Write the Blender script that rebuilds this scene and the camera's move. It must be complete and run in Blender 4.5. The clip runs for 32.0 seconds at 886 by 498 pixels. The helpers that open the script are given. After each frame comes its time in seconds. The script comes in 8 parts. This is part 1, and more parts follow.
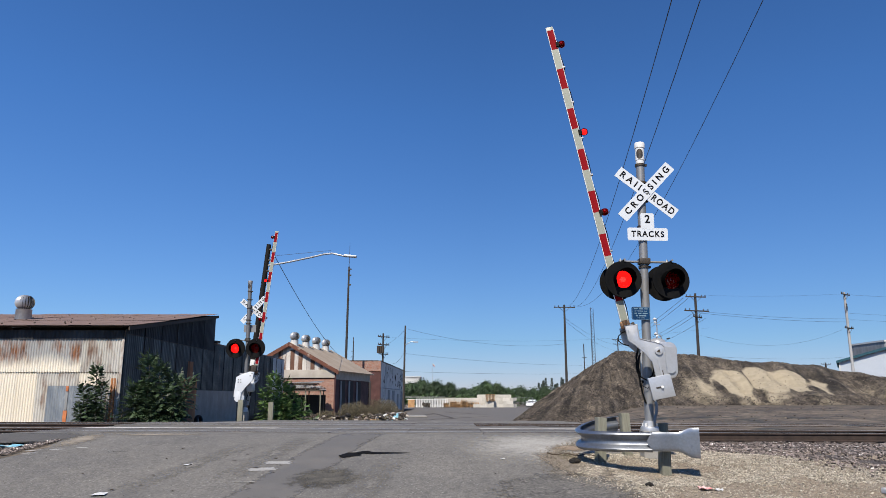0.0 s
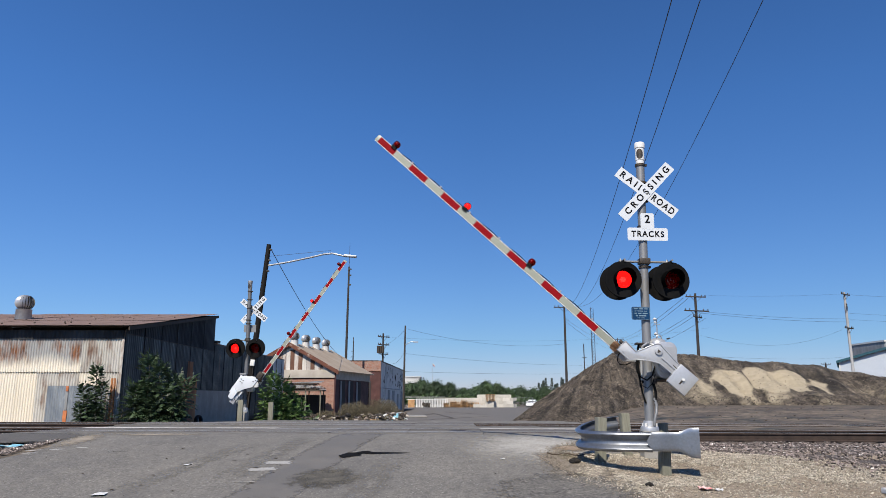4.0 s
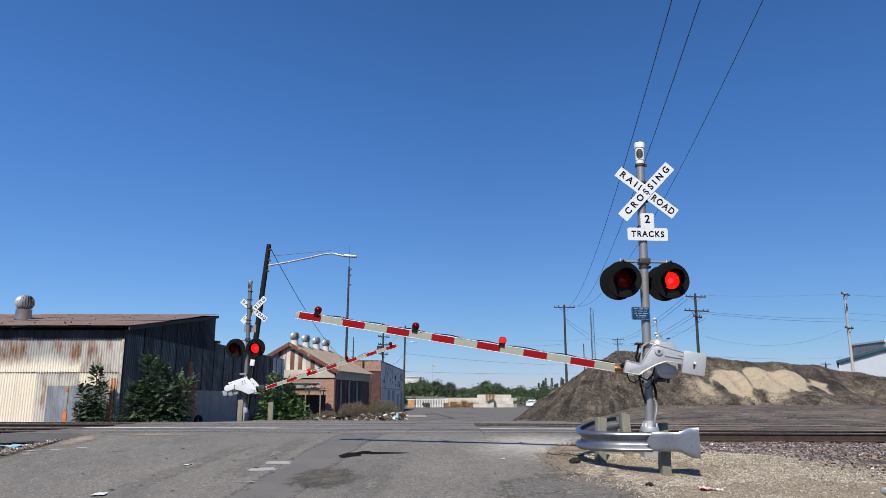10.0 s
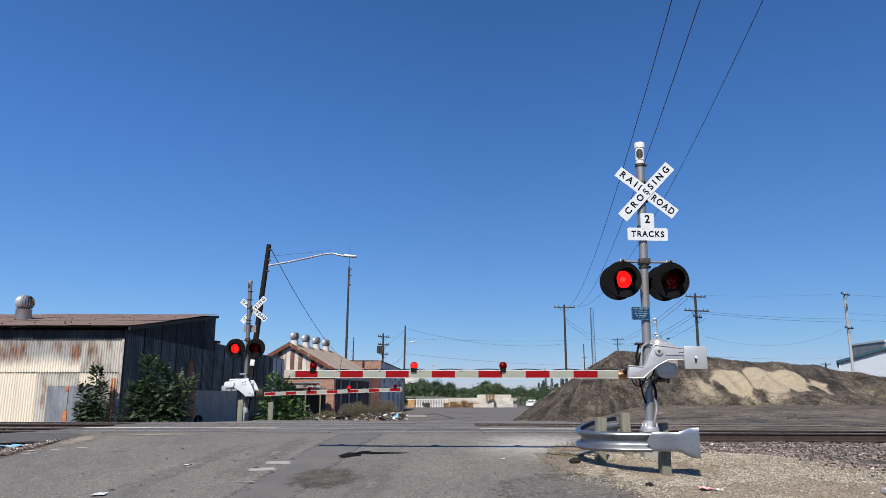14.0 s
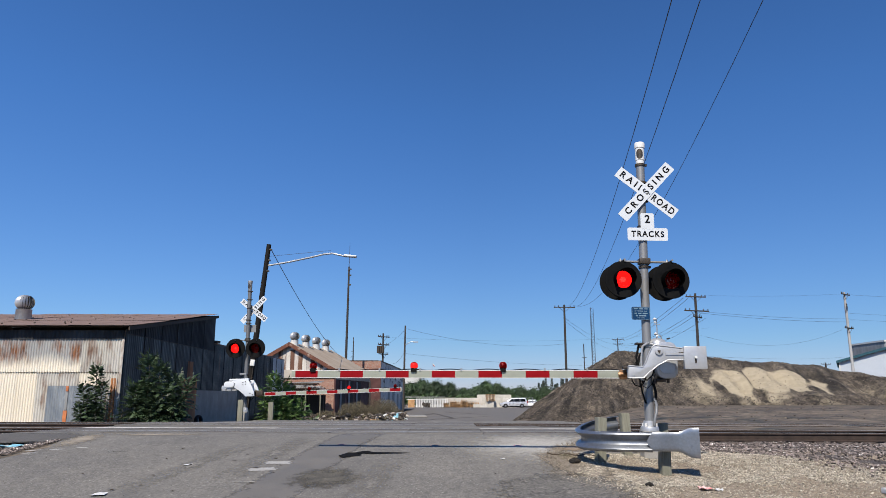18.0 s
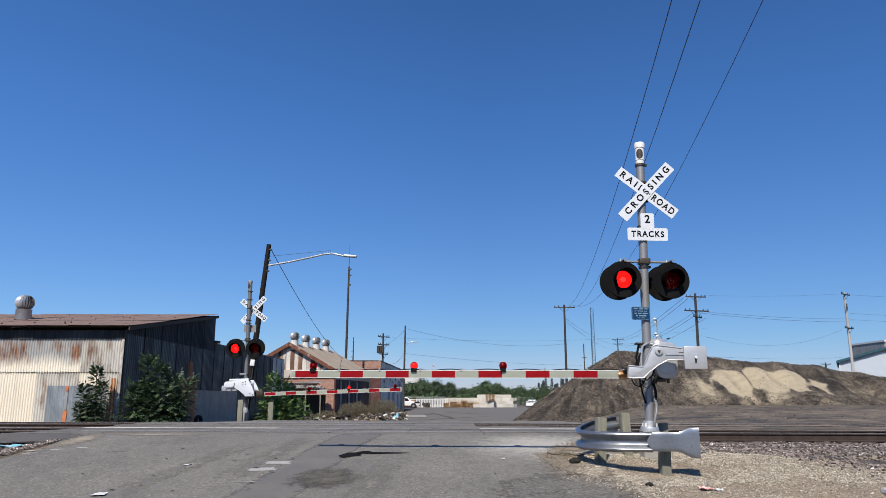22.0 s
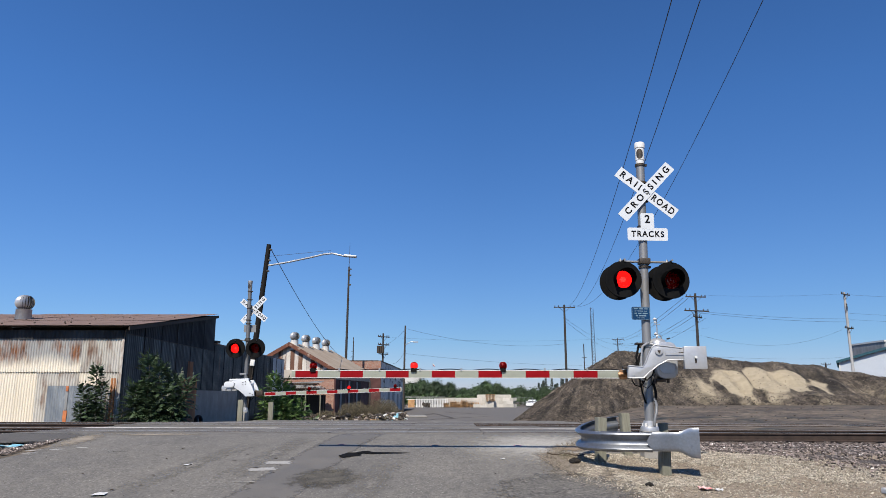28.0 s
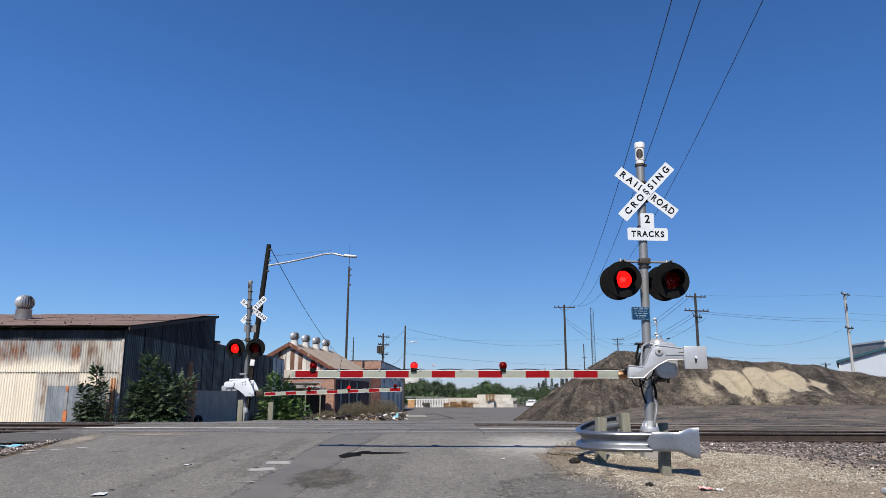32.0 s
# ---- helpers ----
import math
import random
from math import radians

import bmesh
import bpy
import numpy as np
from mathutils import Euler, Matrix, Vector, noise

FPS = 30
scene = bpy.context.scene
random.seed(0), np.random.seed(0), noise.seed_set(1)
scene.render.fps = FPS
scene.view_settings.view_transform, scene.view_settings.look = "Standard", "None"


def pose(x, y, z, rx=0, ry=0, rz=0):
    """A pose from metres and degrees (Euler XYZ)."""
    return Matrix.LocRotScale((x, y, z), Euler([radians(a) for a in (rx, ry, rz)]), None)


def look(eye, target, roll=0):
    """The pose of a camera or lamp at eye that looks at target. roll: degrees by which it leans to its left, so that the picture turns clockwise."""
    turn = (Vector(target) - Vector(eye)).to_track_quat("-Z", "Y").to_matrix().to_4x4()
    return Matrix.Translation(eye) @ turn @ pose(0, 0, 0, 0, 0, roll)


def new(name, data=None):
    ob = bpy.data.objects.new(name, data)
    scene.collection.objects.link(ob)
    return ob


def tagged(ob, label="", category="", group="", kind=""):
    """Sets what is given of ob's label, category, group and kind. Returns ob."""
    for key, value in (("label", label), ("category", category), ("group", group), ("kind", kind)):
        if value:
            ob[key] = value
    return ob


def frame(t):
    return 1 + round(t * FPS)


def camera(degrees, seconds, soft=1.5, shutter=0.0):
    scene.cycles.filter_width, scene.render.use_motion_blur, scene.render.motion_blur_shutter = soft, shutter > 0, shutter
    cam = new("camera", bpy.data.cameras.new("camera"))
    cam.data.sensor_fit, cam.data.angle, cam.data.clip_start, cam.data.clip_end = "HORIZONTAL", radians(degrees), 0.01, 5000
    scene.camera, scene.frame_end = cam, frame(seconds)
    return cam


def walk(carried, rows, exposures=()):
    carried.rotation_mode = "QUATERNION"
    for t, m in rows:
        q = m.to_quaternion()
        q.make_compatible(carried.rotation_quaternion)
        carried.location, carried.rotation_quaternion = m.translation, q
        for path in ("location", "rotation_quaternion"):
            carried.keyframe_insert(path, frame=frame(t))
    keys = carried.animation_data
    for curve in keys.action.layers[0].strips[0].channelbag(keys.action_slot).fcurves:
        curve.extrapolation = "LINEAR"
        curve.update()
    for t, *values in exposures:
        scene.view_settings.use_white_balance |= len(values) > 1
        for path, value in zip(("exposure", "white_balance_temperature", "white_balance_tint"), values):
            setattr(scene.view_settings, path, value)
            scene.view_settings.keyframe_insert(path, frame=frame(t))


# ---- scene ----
from functools import partial

# camera: fixed on a tripod beside the crossing
EYE = 1.6
cam = camera(64, 32.0, soft=0.4)
VIEW = pose(0, 0, EYE, 90 + 11.84, 0, 0)
walk(cam, [(0.0, VIEW), (32.0, VIEW)], [(0.0, 0.29), (32.0, 0.29)])

# ---------------------------------------------------------------- daylight
SUN_EL, SUN_AZ = radians(47), radians(195.5)      # azimuth from +Y, clockwise
world = bpy.data.worlds.new("daylight")
scene.world = world
world.use_nodes = True
wn = world.node_tree.nodes
sky = wn.new("ShaderNodeTexSky")
sky.sky_type = "NISHITA"
sky.sun_disc = False
sky.sun_elevation, sky.sun_rotation = SUN_EL, SUN_AZ
sky.altitude, sky.air_density, sky.dust_density, sky.ozone_density = 300, 1.0, 0.12, 3.2
tint = wn.new("ShaderNodeMix")                   # the clear, deep blue of a dry summer sky
tint.data_type, tint.blend_type = "RGBA", "MULTIPLY"
tint.inputs[0].default_value = 1.0
tint.inputs[7].default_value = (0.455, 0.72, 1.07, 1.0)
up, height, rise_, haze = (wn.new("ShaderNode" + k) for k in ("TexCoord", "SeparateXYZ", "MapRange", "Mix"))
rise_.inputs[2].default_value = 0.38
haze.data_type = "RGBA"
haze.inputs[6].default_value, haze.inputs[7].default_value = (0.458, 0.58, 0.79, 1.0), (0.398, 0.71, 1.085, 1.0)
world.node_tree.links.new(up.outputs["Generated"], height.inputs[0])
world.node_tree.links.new(height.outputs[2], rise_.inputs[0])
world.node_tree.links.new(rise_.outputs[0], haze.inputs[0])
low, rim_ = wn.new("ShaderNodeMapRange"), wn.new("ShaderNodeMix")        # dusty lilac air low over the fields
low.inputs[2].default_value = 0.075
rim_.data_type = "RGBA"
rim_.inputs[6].default_value = (0.545, 0.585, 0.905, 1.0)
world.node_tree.links.new(height.outputs[2], low.inputs[0])
world.node_tree.links.new(low.outputs[0], rim_.inputs[0])
world.node_tree.links.new(haze.outputs[2], rim_.inputs[7])
world.node_tree.links.new(rim_.outputs[2], tint.inputs[7])
world.node_tree.links.new(sky.outputs[0], tint.inputs[6])
west, side_ = wn.new("ShaderNodeMapRange"), wn.new("ShaderNodeMix")      # the sky pales gently towards the west
west.inputs[1].default_value, west.inputs[2].default_value = 0.05, -0.55
west.inputs[3].default_value, west.inputs[4].default_value = 1.0, 1.27
side_.data_type, side_.blend_type = "RGBA", "MULTIPLY"
side_.inputs[0].default_value = 1.0
world.node_tree.links.new(height.outputs[0], west.inputs[0])
world.node_tree.links.new(west.outputs[0], side_.inputs[7])
world.node_tree.links.new(tint.outputs[2], side_.inputs[6])
world.node_tree.links.new(side_.outputs[2], wn["Background"].inputs[0])
wn["Background"].inputs[1].default_value = 0.088
sun_data = bpy.data.lights.new("sun", "SUN")
sun_data.energy, sun_data.angle, sun_data.color = 5.0, radians(0.53), (1.0, 0.92, 0.81)
sun = new("sun", sun_data)
to_sun = Vector((math.sin(SUN_AZ) * math.cos(SUN_EL), math.cos(SUN_AZ) * math.cos(SUN_EL), math.sin(SUN_EL)))
sun.matrix_world = look(to_sun * 200, (0, 0, 0))


# ---------------------------------------------------------------- materials
def rgb(c):
    return (*c, 1.0)


def mat(name, c1, c2=None, rough=0.8, metal=0.0, scale=3.0, fine=40.0, grain=0.12, bump=0.15, dist=0.01,
        stain=None, stain_scale=1.2, stain_at=0.58, stretch=(1, 1, 1), rand=0.0, stain_soft=0.1, spec=0.5, island=0.0, fade=None, mid=None, flecks=None, band=None, rust=None):
    """Two-tone surface with fine grain, stains of their own shape, bump and a tone per object."""
    m = bpy.data.materials.new(name)
    m.use_nodes = True
    nt = m.node_tree
    n, lk = nt.nodes, nt.links.new
    b = n["Principled BSDF"]
    co = n.new("ShaderNodeTexCoord")
    mp = n.new("ShaderNodeMapping")
    mp.inputs["Scale"].default_value = stretch
    info = n.new("ShaderNodeObjectInfo")
    shift = n.new("ShaderNodeVectorMath")
    shift.operation = "ADD"
    mul = n.new("ShaderNodeMath")
    mul.operation = "MULTIPLY"
    mul.inputs[1].default_value = 37.0 if rand else 0.0
    lk(info.outputs["Random"], mul.inputs[0])
    lk(co.outputs["Object"], mp.inputs[0])
    lk(mp.outputs[0], shift.inputs[0])
    lk(mul.outputs[0], shift.inputs[1])

    def noise_tex(s, d=4.0, r=0.55):
        t = n.new("ShaderNodeTexNoise")
        t.inputs["Scale"].default_value = s
        t.inputs["Detail"].default_value = d
        t.inputs["Roughness"].default_value = r
        lk(shift.outputs[0], t.inputs["Vector"])
        return t.outputs["Fac"]

    def ramp(fac, lo, hi):
        r = n.new("ShaderNodeMapRange")
        r.inputs[1].default_value, r.inputs[2].default_value = lo, hi
        lk(fac, r.inputs[0])
        return r.outputs[0]

    def mix(fac, a, c, kind="MIX"):
        x = n.new("ShaderNodeMix")
        x.data_type, x.blend_type = "RGBA", kind
        for s, v in ((0, fac), (6, a), (7, c)):
            if isinstance(v, (int, float)):
                x.inputs[s].default_value = v
            elif isinstance(v, tuple):
                x.inputs[s].default_value = v
            else:
                lk(v, x.inputs[s])
        return x.outputs[2]

    c2 = c2 or tuple(v * 0.8 for v in c1)
    big = ramp(noise_tex(scale), 0.35, 0.65)
    col = mix(big, rgb(c1), rgb(c2))
    if stain:
        st = ramp(noise_tex(stain_scale, 5.0, 0.65), stain_at, stain_at + stain_soft)
        col = mix(st, col, rgb(stain))
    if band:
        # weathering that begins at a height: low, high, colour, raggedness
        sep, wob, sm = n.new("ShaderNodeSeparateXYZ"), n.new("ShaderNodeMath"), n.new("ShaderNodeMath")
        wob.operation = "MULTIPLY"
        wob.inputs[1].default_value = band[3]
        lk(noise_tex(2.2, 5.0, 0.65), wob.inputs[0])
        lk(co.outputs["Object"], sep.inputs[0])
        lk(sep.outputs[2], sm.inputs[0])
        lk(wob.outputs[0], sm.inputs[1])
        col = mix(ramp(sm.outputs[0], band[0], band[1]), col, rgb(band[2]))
    if rust:
        # rust blotches that run downwards: low, high, threshold
        blot = ramp(noise_tex(1.5, 6.0, 0.7), rust[2], rust[2] + 0.14)
        sep, lo_, hi_, both, cut = n.new("ShaderNodeSeparateXYZ"), n.new("ShaderNodeMapRange"), n.new("ShaderNodeMapRange"), n.new("ShaderNodeMath"), n.new("ShaderNodeMath")
        both.operation = cut.operation = "MULTIPLY"
        lk(co.outputs["Object"], sep.inputs[0])
        lo_.inputs[1].default_value, lo_.inputs[2].default_value = rust[0] - 0.25, rust[0] + 0.25
        hi_.inputs[1].default_value, hi_.inputs[2].default_value = rust[1] + 0.35, rust[1] - 0.35
        lk(sep.outputs[2], lo_.inputs[0])
        lk(sep.outputs[2], hi_.inputs[0])
        lk(lo_.outputs[0], both.inputs[0])
        lk(hi_.outputs[0], both.inputs[1])
        lk(both.outputs[0], cut.inputs[0])
        lk(blot, cut.inputs[1])
        tone = mix(ramp(noise_tex(5.0, 3.0), 0.4, 0.6), (0.26, 0.105, 0.042, 1), (0.11, 0.05, 0.028, 1))
        col = mix(cut.outputs[0], col, tone)
    fn = noise_tex(fine, 3.0, 0.7)
    g = ramp(fn, 0.25, 0.75)
    gm = n.new("ShaderNodeMapRange")
    gm.inputs[3].default_value, gm.inputs[4].default_value = 1 - grain, 1 + grain
    lk(g, gm.inputs[0])
    col = mix(1.0, col, gm.outputs[0], "MULTIPLY")
    if mid:
        mm = n.new("ShaderNodeMapRange")
        mm.inputs[3].default_value, mm.inputs[4].default_value = 1 - mid[1], 1 + mid[1]
        lk(ramp(noise_tex(mid[0], 6.0, 0.75), 0.3, 0.7), mm.inputs[0])
        col = mix(1.0, col, mm.outputs[0], "MULTIPLY")
    if flecks:
        # small stones of another tone bound in the surface: scale, threshold, colour
        col = mix(ramp(noise_tex(flecks[0], 2.0, 0.5), flecks[1], flecks[1] + 0.05), col, rgb(flecks[2]))
    if rand:
        rm = n.new("ShaderNodeMapRange")
        rm.inputs[3].default_value, rm.inputs[4].default_value = 1 - rand, 1 + rand
        lk(info.outputs["Random"], rm.inputs[0])
        col = mix(1.0, col, rm.outputs[0], "MULTIPLY")
    if island:
        geo = n.new("ShaderNodeNewGeometry")
        im = n.new("ShaderNodeMapRange")
        im.inputs[3].default_value, im.inputs[4].default_value = 1 - island, 1 + island
        lk(geo.outputs["Random Per Island"], im.inputs[0])
        col = mix(1.0, col, im.outputs[0], "MULTIPLY")
    if fade:
        # a patch that frays out towards its edge; fade gives its half sizes
        sc = n.new("ShaderNodeMapping")
        sc.inputs["Scale"].default_value = (1 / fade[0], 1 / fade[1], 0)
        ln = n.new("ShaderNodeVectorMath")
        ln.operation = "LENGTH"
        lk(co.outputs["Object"], sc.inputs[0])
        lk(sc.outputs[0], ln.inputs[0])
        reach = ln.outputs["Value"]
        if len(fade) > 4:
            ab, sp, mx = n.new("ShaderNodeVectorMath"), n.new("ShaderNodeSeparateXYZ"), n.new("ShaderNodeMath")
            ab.operation, mx.operation = "ABSOLUTE", "MAXIMUM"
            lk(sc.outputs[0], ab.inputs[0])
            lk(ab.outputs[0], sp.inputs[0])
            lk(sp.outputs[0], mx.inputs[0])
            lk(sp.outputs[1], mx.inputs[1])
            reach = mx.outputs[0]
        sub = n.new("ShaderNodeMath")
        sub.operation = "SUBTRACT"
        rough_edge = n.new("ShaderNodeMath")
        rough_edge.operation = "MULTIPLY"
        rough_edge.inputs[1].default_value = 1.5
        lk(noise_tex(6.0, 8.0, 0.75), rough_edge.inputs[0])
        lk(rough_edge.outputs[0], sub.inputs[0])
        lk(reach, sub.inputs[1])
        lk(ramp(sub.outputs[0], fade[2], fade[2] + fade[3]), b.inputs["Alpha"])
    lk(col, b.inputs["Base Color"])
    rr = n.new("ShaderNodeMapRange")
    rr.inputs[3].default_value, rr.inputs[4].default_value = max(rough - 0.1, 0.02), min(rough + 0.1, 1)
    lk(big, rr.inputs[0])
    lk(rr.outputs[0], b.inputs["Roughness"])
    b.inputs["Metallic"].default_value = metal
    b.inputs["Specular IOR Level"].default_value = spec
    if bump:
        bp = n.new("ShaderNodeBump")
        bp.inputs["Strength"].default_value = bump
        bp.inputs["Distance"].default_value = dist
        lk(fn, bp.inputs["Height"])
        lk(bp.outputs[0], b.inputs["Normal"])
    return m


def glow(name, colour, strength):
    m = bpy.data.materials.new(name)
    m.use_nodes = True
    n = m.node_tree.nodes
    n.clear()
    e, o = n.new("ShaderNodeEmission"), n.new("ShaderNodeOutputMaterial")
    e.inputs[0].default_value, e.inputs[1].default_value = rgb(colour), strength
    m.node_tree.links.new(e.outputs[0], o.inputs[0])
    return m


def filter_glass(name, colour, gloss=0.06):
    """A coloured lens: tinted see-through glass with a thin gloss."""
    m = bpy.data.materials.new(name)
    m.use_nodes = True
    n, lk = m.node_tree.nodes, m.node_tree.links.new
    n.clear()
    t, g = n.new("ShaderNodeBsdfTransparent"), n.new("ShaderNodeBsdfGlossy")
    x, o = n.new("ShaderNodeMixShader"), n.new("ShaderNodeOutputMaterial")
    t.inputs[0].default_value = rgb(colour)
    g.inputs["Roughness"].default_value = 0.15
    x.inputs[0].default_value = gloss
    lk(t.outputs[0], x.inputs[1])
    lk(g.outputs[0], x.inputs[2])
    lk(x.outputs[0], o.inputs[0])
    return m


M_ASPHALT = mat("asphalt", (0.128, 0.1195, 0.104), (0.157, 0.147, 0.129), 0.9, scale=0.8, fine=30, grain=0.5, bump=0.9, dist=0.006, mid=(7.0, 0.22),
                stain=(0.11, 0.104, 0.0936), stain_scale=0.5, stain_at=0.55, stain_soft=0.14, stretch=(1, 0.5, 1), flecks=(34, 0.66, (0.297, 0.284, 0.257)))
M_ASPHALT_OLD = mat("asphalt_far", (0.108, 0.0994, 0.088), (0.137, 0.126, 0.112), 0.9, scale=0.2, fine=12, grain=0.25, bump=0.3)
M_TAR = mat("tar", (0.010, 0.0095, 0.009), None, 0.9, fine=60, bump=0.3, spec=0.08)
M_DIRT = mat("dirt", (0.055, 0.043, 0.031), (0.138, 0.109, 0.078), 0.95, scale=0.5, fine=5, grain=0.5, bump=0.7, dist=0.03, mid=(1.6, 0.7),
             stain=(0.0217, 0.0255, 0.0202), stain_scale=0.6, stain_at=0.55, stretch=(0.9, 0.7, 1), flecks=(5.5, 0.70, (0.229, 0.194, 0.15)))
M_TAN = mat("tan_gravel_bed", (0.29, 0.235, 0.167), (0.207, 0.167, 0.121), 0.95, scale=1.6, fine=32, grain=0.7, bump=1.0, dist=0.03,
            stain=(0.248, 0.195, 0.14), stain_scale=0.8, stain_at=0.56)
M_STONE = mat("tan_stones", (0.385, 0.348, 0.28), (0.268, 0.235, 0.183), 0.9, scale=9, fine=60, grain=0.2, bump=0.3, island=0.62)
M_BALLAST = mat("ballast_stones", (0.205, 0.170, 0.153), (0.102, 0.083, 0.073), 0.9, scale=4, fine=60, grain=0.3, bump=0.3,
                stain=(0.522, 0.489, 0.456), stain_scale=9, stain_at=0.60, stain_soft=0.03, island=0.9)
M_BALLAST_BED = mat("ballast_bed", (0.065, 0.054, 0.049), (0.115, 0.098, 0.088), 0.95, scale=14, fine=50, grain=0.5, bump=1.0, dist=0.05)
M_SOIL = mat("mound_soil", (0.060, 0.048, 0.0365), (0.148, 0.121, 0.090), 0.95, scale=1.7, fine=9, grain=0.85, bump=1.0, dist=0.30, mid=(3.2, 0.6),
             stain=(0.0331, 0.0258, 0.0193), stain_scale=0.75, stain_at=0.52, stain_soft=0.10, flecks=(6.5, 0.73, (0.331, 0.294, 0.239)))
M_CLOD = mat("soil_clods", (0.142, 0.116, 0.0893), (0.0617, 0.0494, 0.038), 0.95, scale=0.6, fine=9, grain=0.3, bump=0.4, island=0.8)
M_CRUMB = mat("asphalt_crumbs", (0.245, 0.207, 0.160), (0.15, 0.128, 0.1), 0.9, scale=5, fine=60, grain=0.3, bump=0.3, island=0.6)
M_CONCRETE = mat("concrete", (0.295, 0.284, 0.258), (0.229, 0.221, 0.203), 0.85, scale=1.4, fine=30, grain=0.15, bump=0.25, rand=0.1,
                 stain=(0.162, 0.151, 0.137), stain_scale=1.5)
M_PALECONC = mat("pale_concrete_panel", (0.56, 0.54, 0.50), (0.46, 0.44, 0.405), 0.85, scale=1.4, fine=30, grain=0.15, bump=0.25, rand=0.12,
                 stain=(0.27, 0.25, 0.225), stain_scale=1.6, stain_at=0.60)
M_PANEL = mat("crossing_panel", (0.108, 0.101, 0.0898), (0.144, 0.134, 0.119), 0.85, scale=1.2, fine=30, grain=0.2, bump=0.3, rand=0.12,
              stain=(0.0722, 0.0686, 0.0651), stain_scale=1.1)
M_RUBBER = mat("crossing_rubber", (0.045, 0.043, 0.043), (0.07, 0.066, 0.063), 0.8, scale=2, fine=40, grain=0.2, bump=0.3)
M_RAIL = mat("rusty_rail", (0.055, 0.035, 0.026), (0.034, 0.024, 0.019), 0.75, 0.3, scale=3, fine=30, grain=0.3, bump=0.2)
M_RAILTOP = mat("worn_rail_head", (0.52, 0.51, 0.50), (0.43, 0.42, 0.41), 0.45, 0.6, scale=2, fine=20, grain=0.1, bump=0.05)
M_TIE = mat("tie_wood", (0.082, 0.06, 0.045), (0.053, 0.041, 0.033), 0.9, scale=4, fine=20, grain=0.4, bump=0.6, rand=0.3, stretch=(1, 0.15, 1))
M_GALV = mat("galvanised_steel", (0.385, 0.394, 0.402), (0.312, 0.32, 0.328), 0.44, 0.85, scale=5, fine=25, grain=0.12, bump=0.05)
M_GUARD = mat("galvanised_beam", (0.29, 0.305, 0.325), (0.22, 0.235, 0.255), 0.38, 0.85, scale=3, fine=25, grain=0.12, bump=0.05,
              stain=(0.19, 0.20, 0.215), stain_scale=3, stain_at=0.60)
M_HOOD = mat("flat_black_hood", (0.004, 0.004, 0.004), None, 1.0, spec=0.0, bump=0)
M_SILVER = mat("aluminium_paint", (0.459, 0.471, 0.484), (0.394, 0.402, 0.41), 0.38, 0.45, scale=4, fine=30, grain=0.07, bump=0.04,
               stain=(0.246, 0.238, 0.221), stain_scale=5, stain_at=0.68)
M_MAST = mat("mast_paint", (0.237, 0.241, 0.244), (0.188, 0.192, 0.196), 0.5, 0.4, scale=4, fine=30, grain=0.1, bump=0.05, stretch=(1, 1, 0.2))
M_FARMAST = mat("dull_mast_paint", (0.17, 0.175, 0.18), (0.11, 0.114, 0.12), 0.55, 0.3, scale=3, fine=30, grain=0.15, bump=0.05, stretch=(1, 1, 0.3))
M_DARKMETAL = mat("dark_fittings", (0.037, 0.033, 0.03), (0.074, 0.057, 0.041), 0.6, 0.5, scale=8, fine=40, grain=0.2)
M_COPPER = mat("copper_bracket", (0.34, 0.195, 0.105), (0.17, 0.095, 0.055), 0.4, 0.9, scale=20, fine=60)
M_BLACK = mat("black_paint", (0.004, 0.004, 0.004), (0.006, 0.006, 0.006), 0.55, spec=0.10, scale=6, fine=50, grain=0.15, bump=0.06)
M_WHITE = mat("white_sign_sheeting", (0.565, 0.593, 0.621), (0.525, 0.554, 0.582), 0.55, scale=2, fine=60, grain=0.03, bump=0.02)
M_CAP = mat("white_enamel", (0.691, 0.691, 0.673), (0.603, 0.603, 0.584), 0.35, scale=6, fine=30, grain=0.05, bump=0.03)
M_LETTER = mat("black_letters", (0.006, 0.006, 0.007), None, 0.7, spec=0.1, bump=0)
M_BLUE = mat("blue_sign", (0.006, 0.040, 0.105), (0.005, 0.033, 0.09), 0.75, spec=0.12, fine=60, grain=0.05, bump=0)
M_BAR = mat("pale_lettering", (0.17, 0.26, 0.34), None, 0.7, spec=0.1, bump=0)
M_RED = mat("red_sheeting", (0.232, 0.00324, 0.00756), (0.189, 0.00324, 0.00648), 0.7, spec=0.1, scale=3, fine=50, grain=0.1, bump=0.02)
M_ARM = mat("arm_white", (0.283, 0.298, 0.24), (0.235, 0.248, 0.201), 0.45, scale=2.5, fine=40, grain=0.08, bump=0.03,
            stain=(0.194, 0.19, 0.154), stain_scale=4, stain_at=0.66)
M_LENS = filter_glass("red_lens", (1.0, 0.13, 0.12), 0.02)
M_LAMP = glow("lamp_element", (0.82, 0.041, 0.037), 2.1)
M_BULB = glow("lamp_centre", (1.0, 0.11, 0.09), 3.4)
M_ARMLAMP = glow("arm_lamp_element", (0.9, 0.05, 0.045), 2.6)
M_SHUTTER = mat("shutter", (0.131, 0.018, 0.016), (0.09, 0.013, 0.013), 0.5, scale=30, fine=80, bump=0.05)
M_ARMDARK = mat("unlit_lamp_red", (0.075, 0.008, 0.009), (0.05, 0.006, 0.008), 0.5, scale=30, fine=80, bump=0.05)
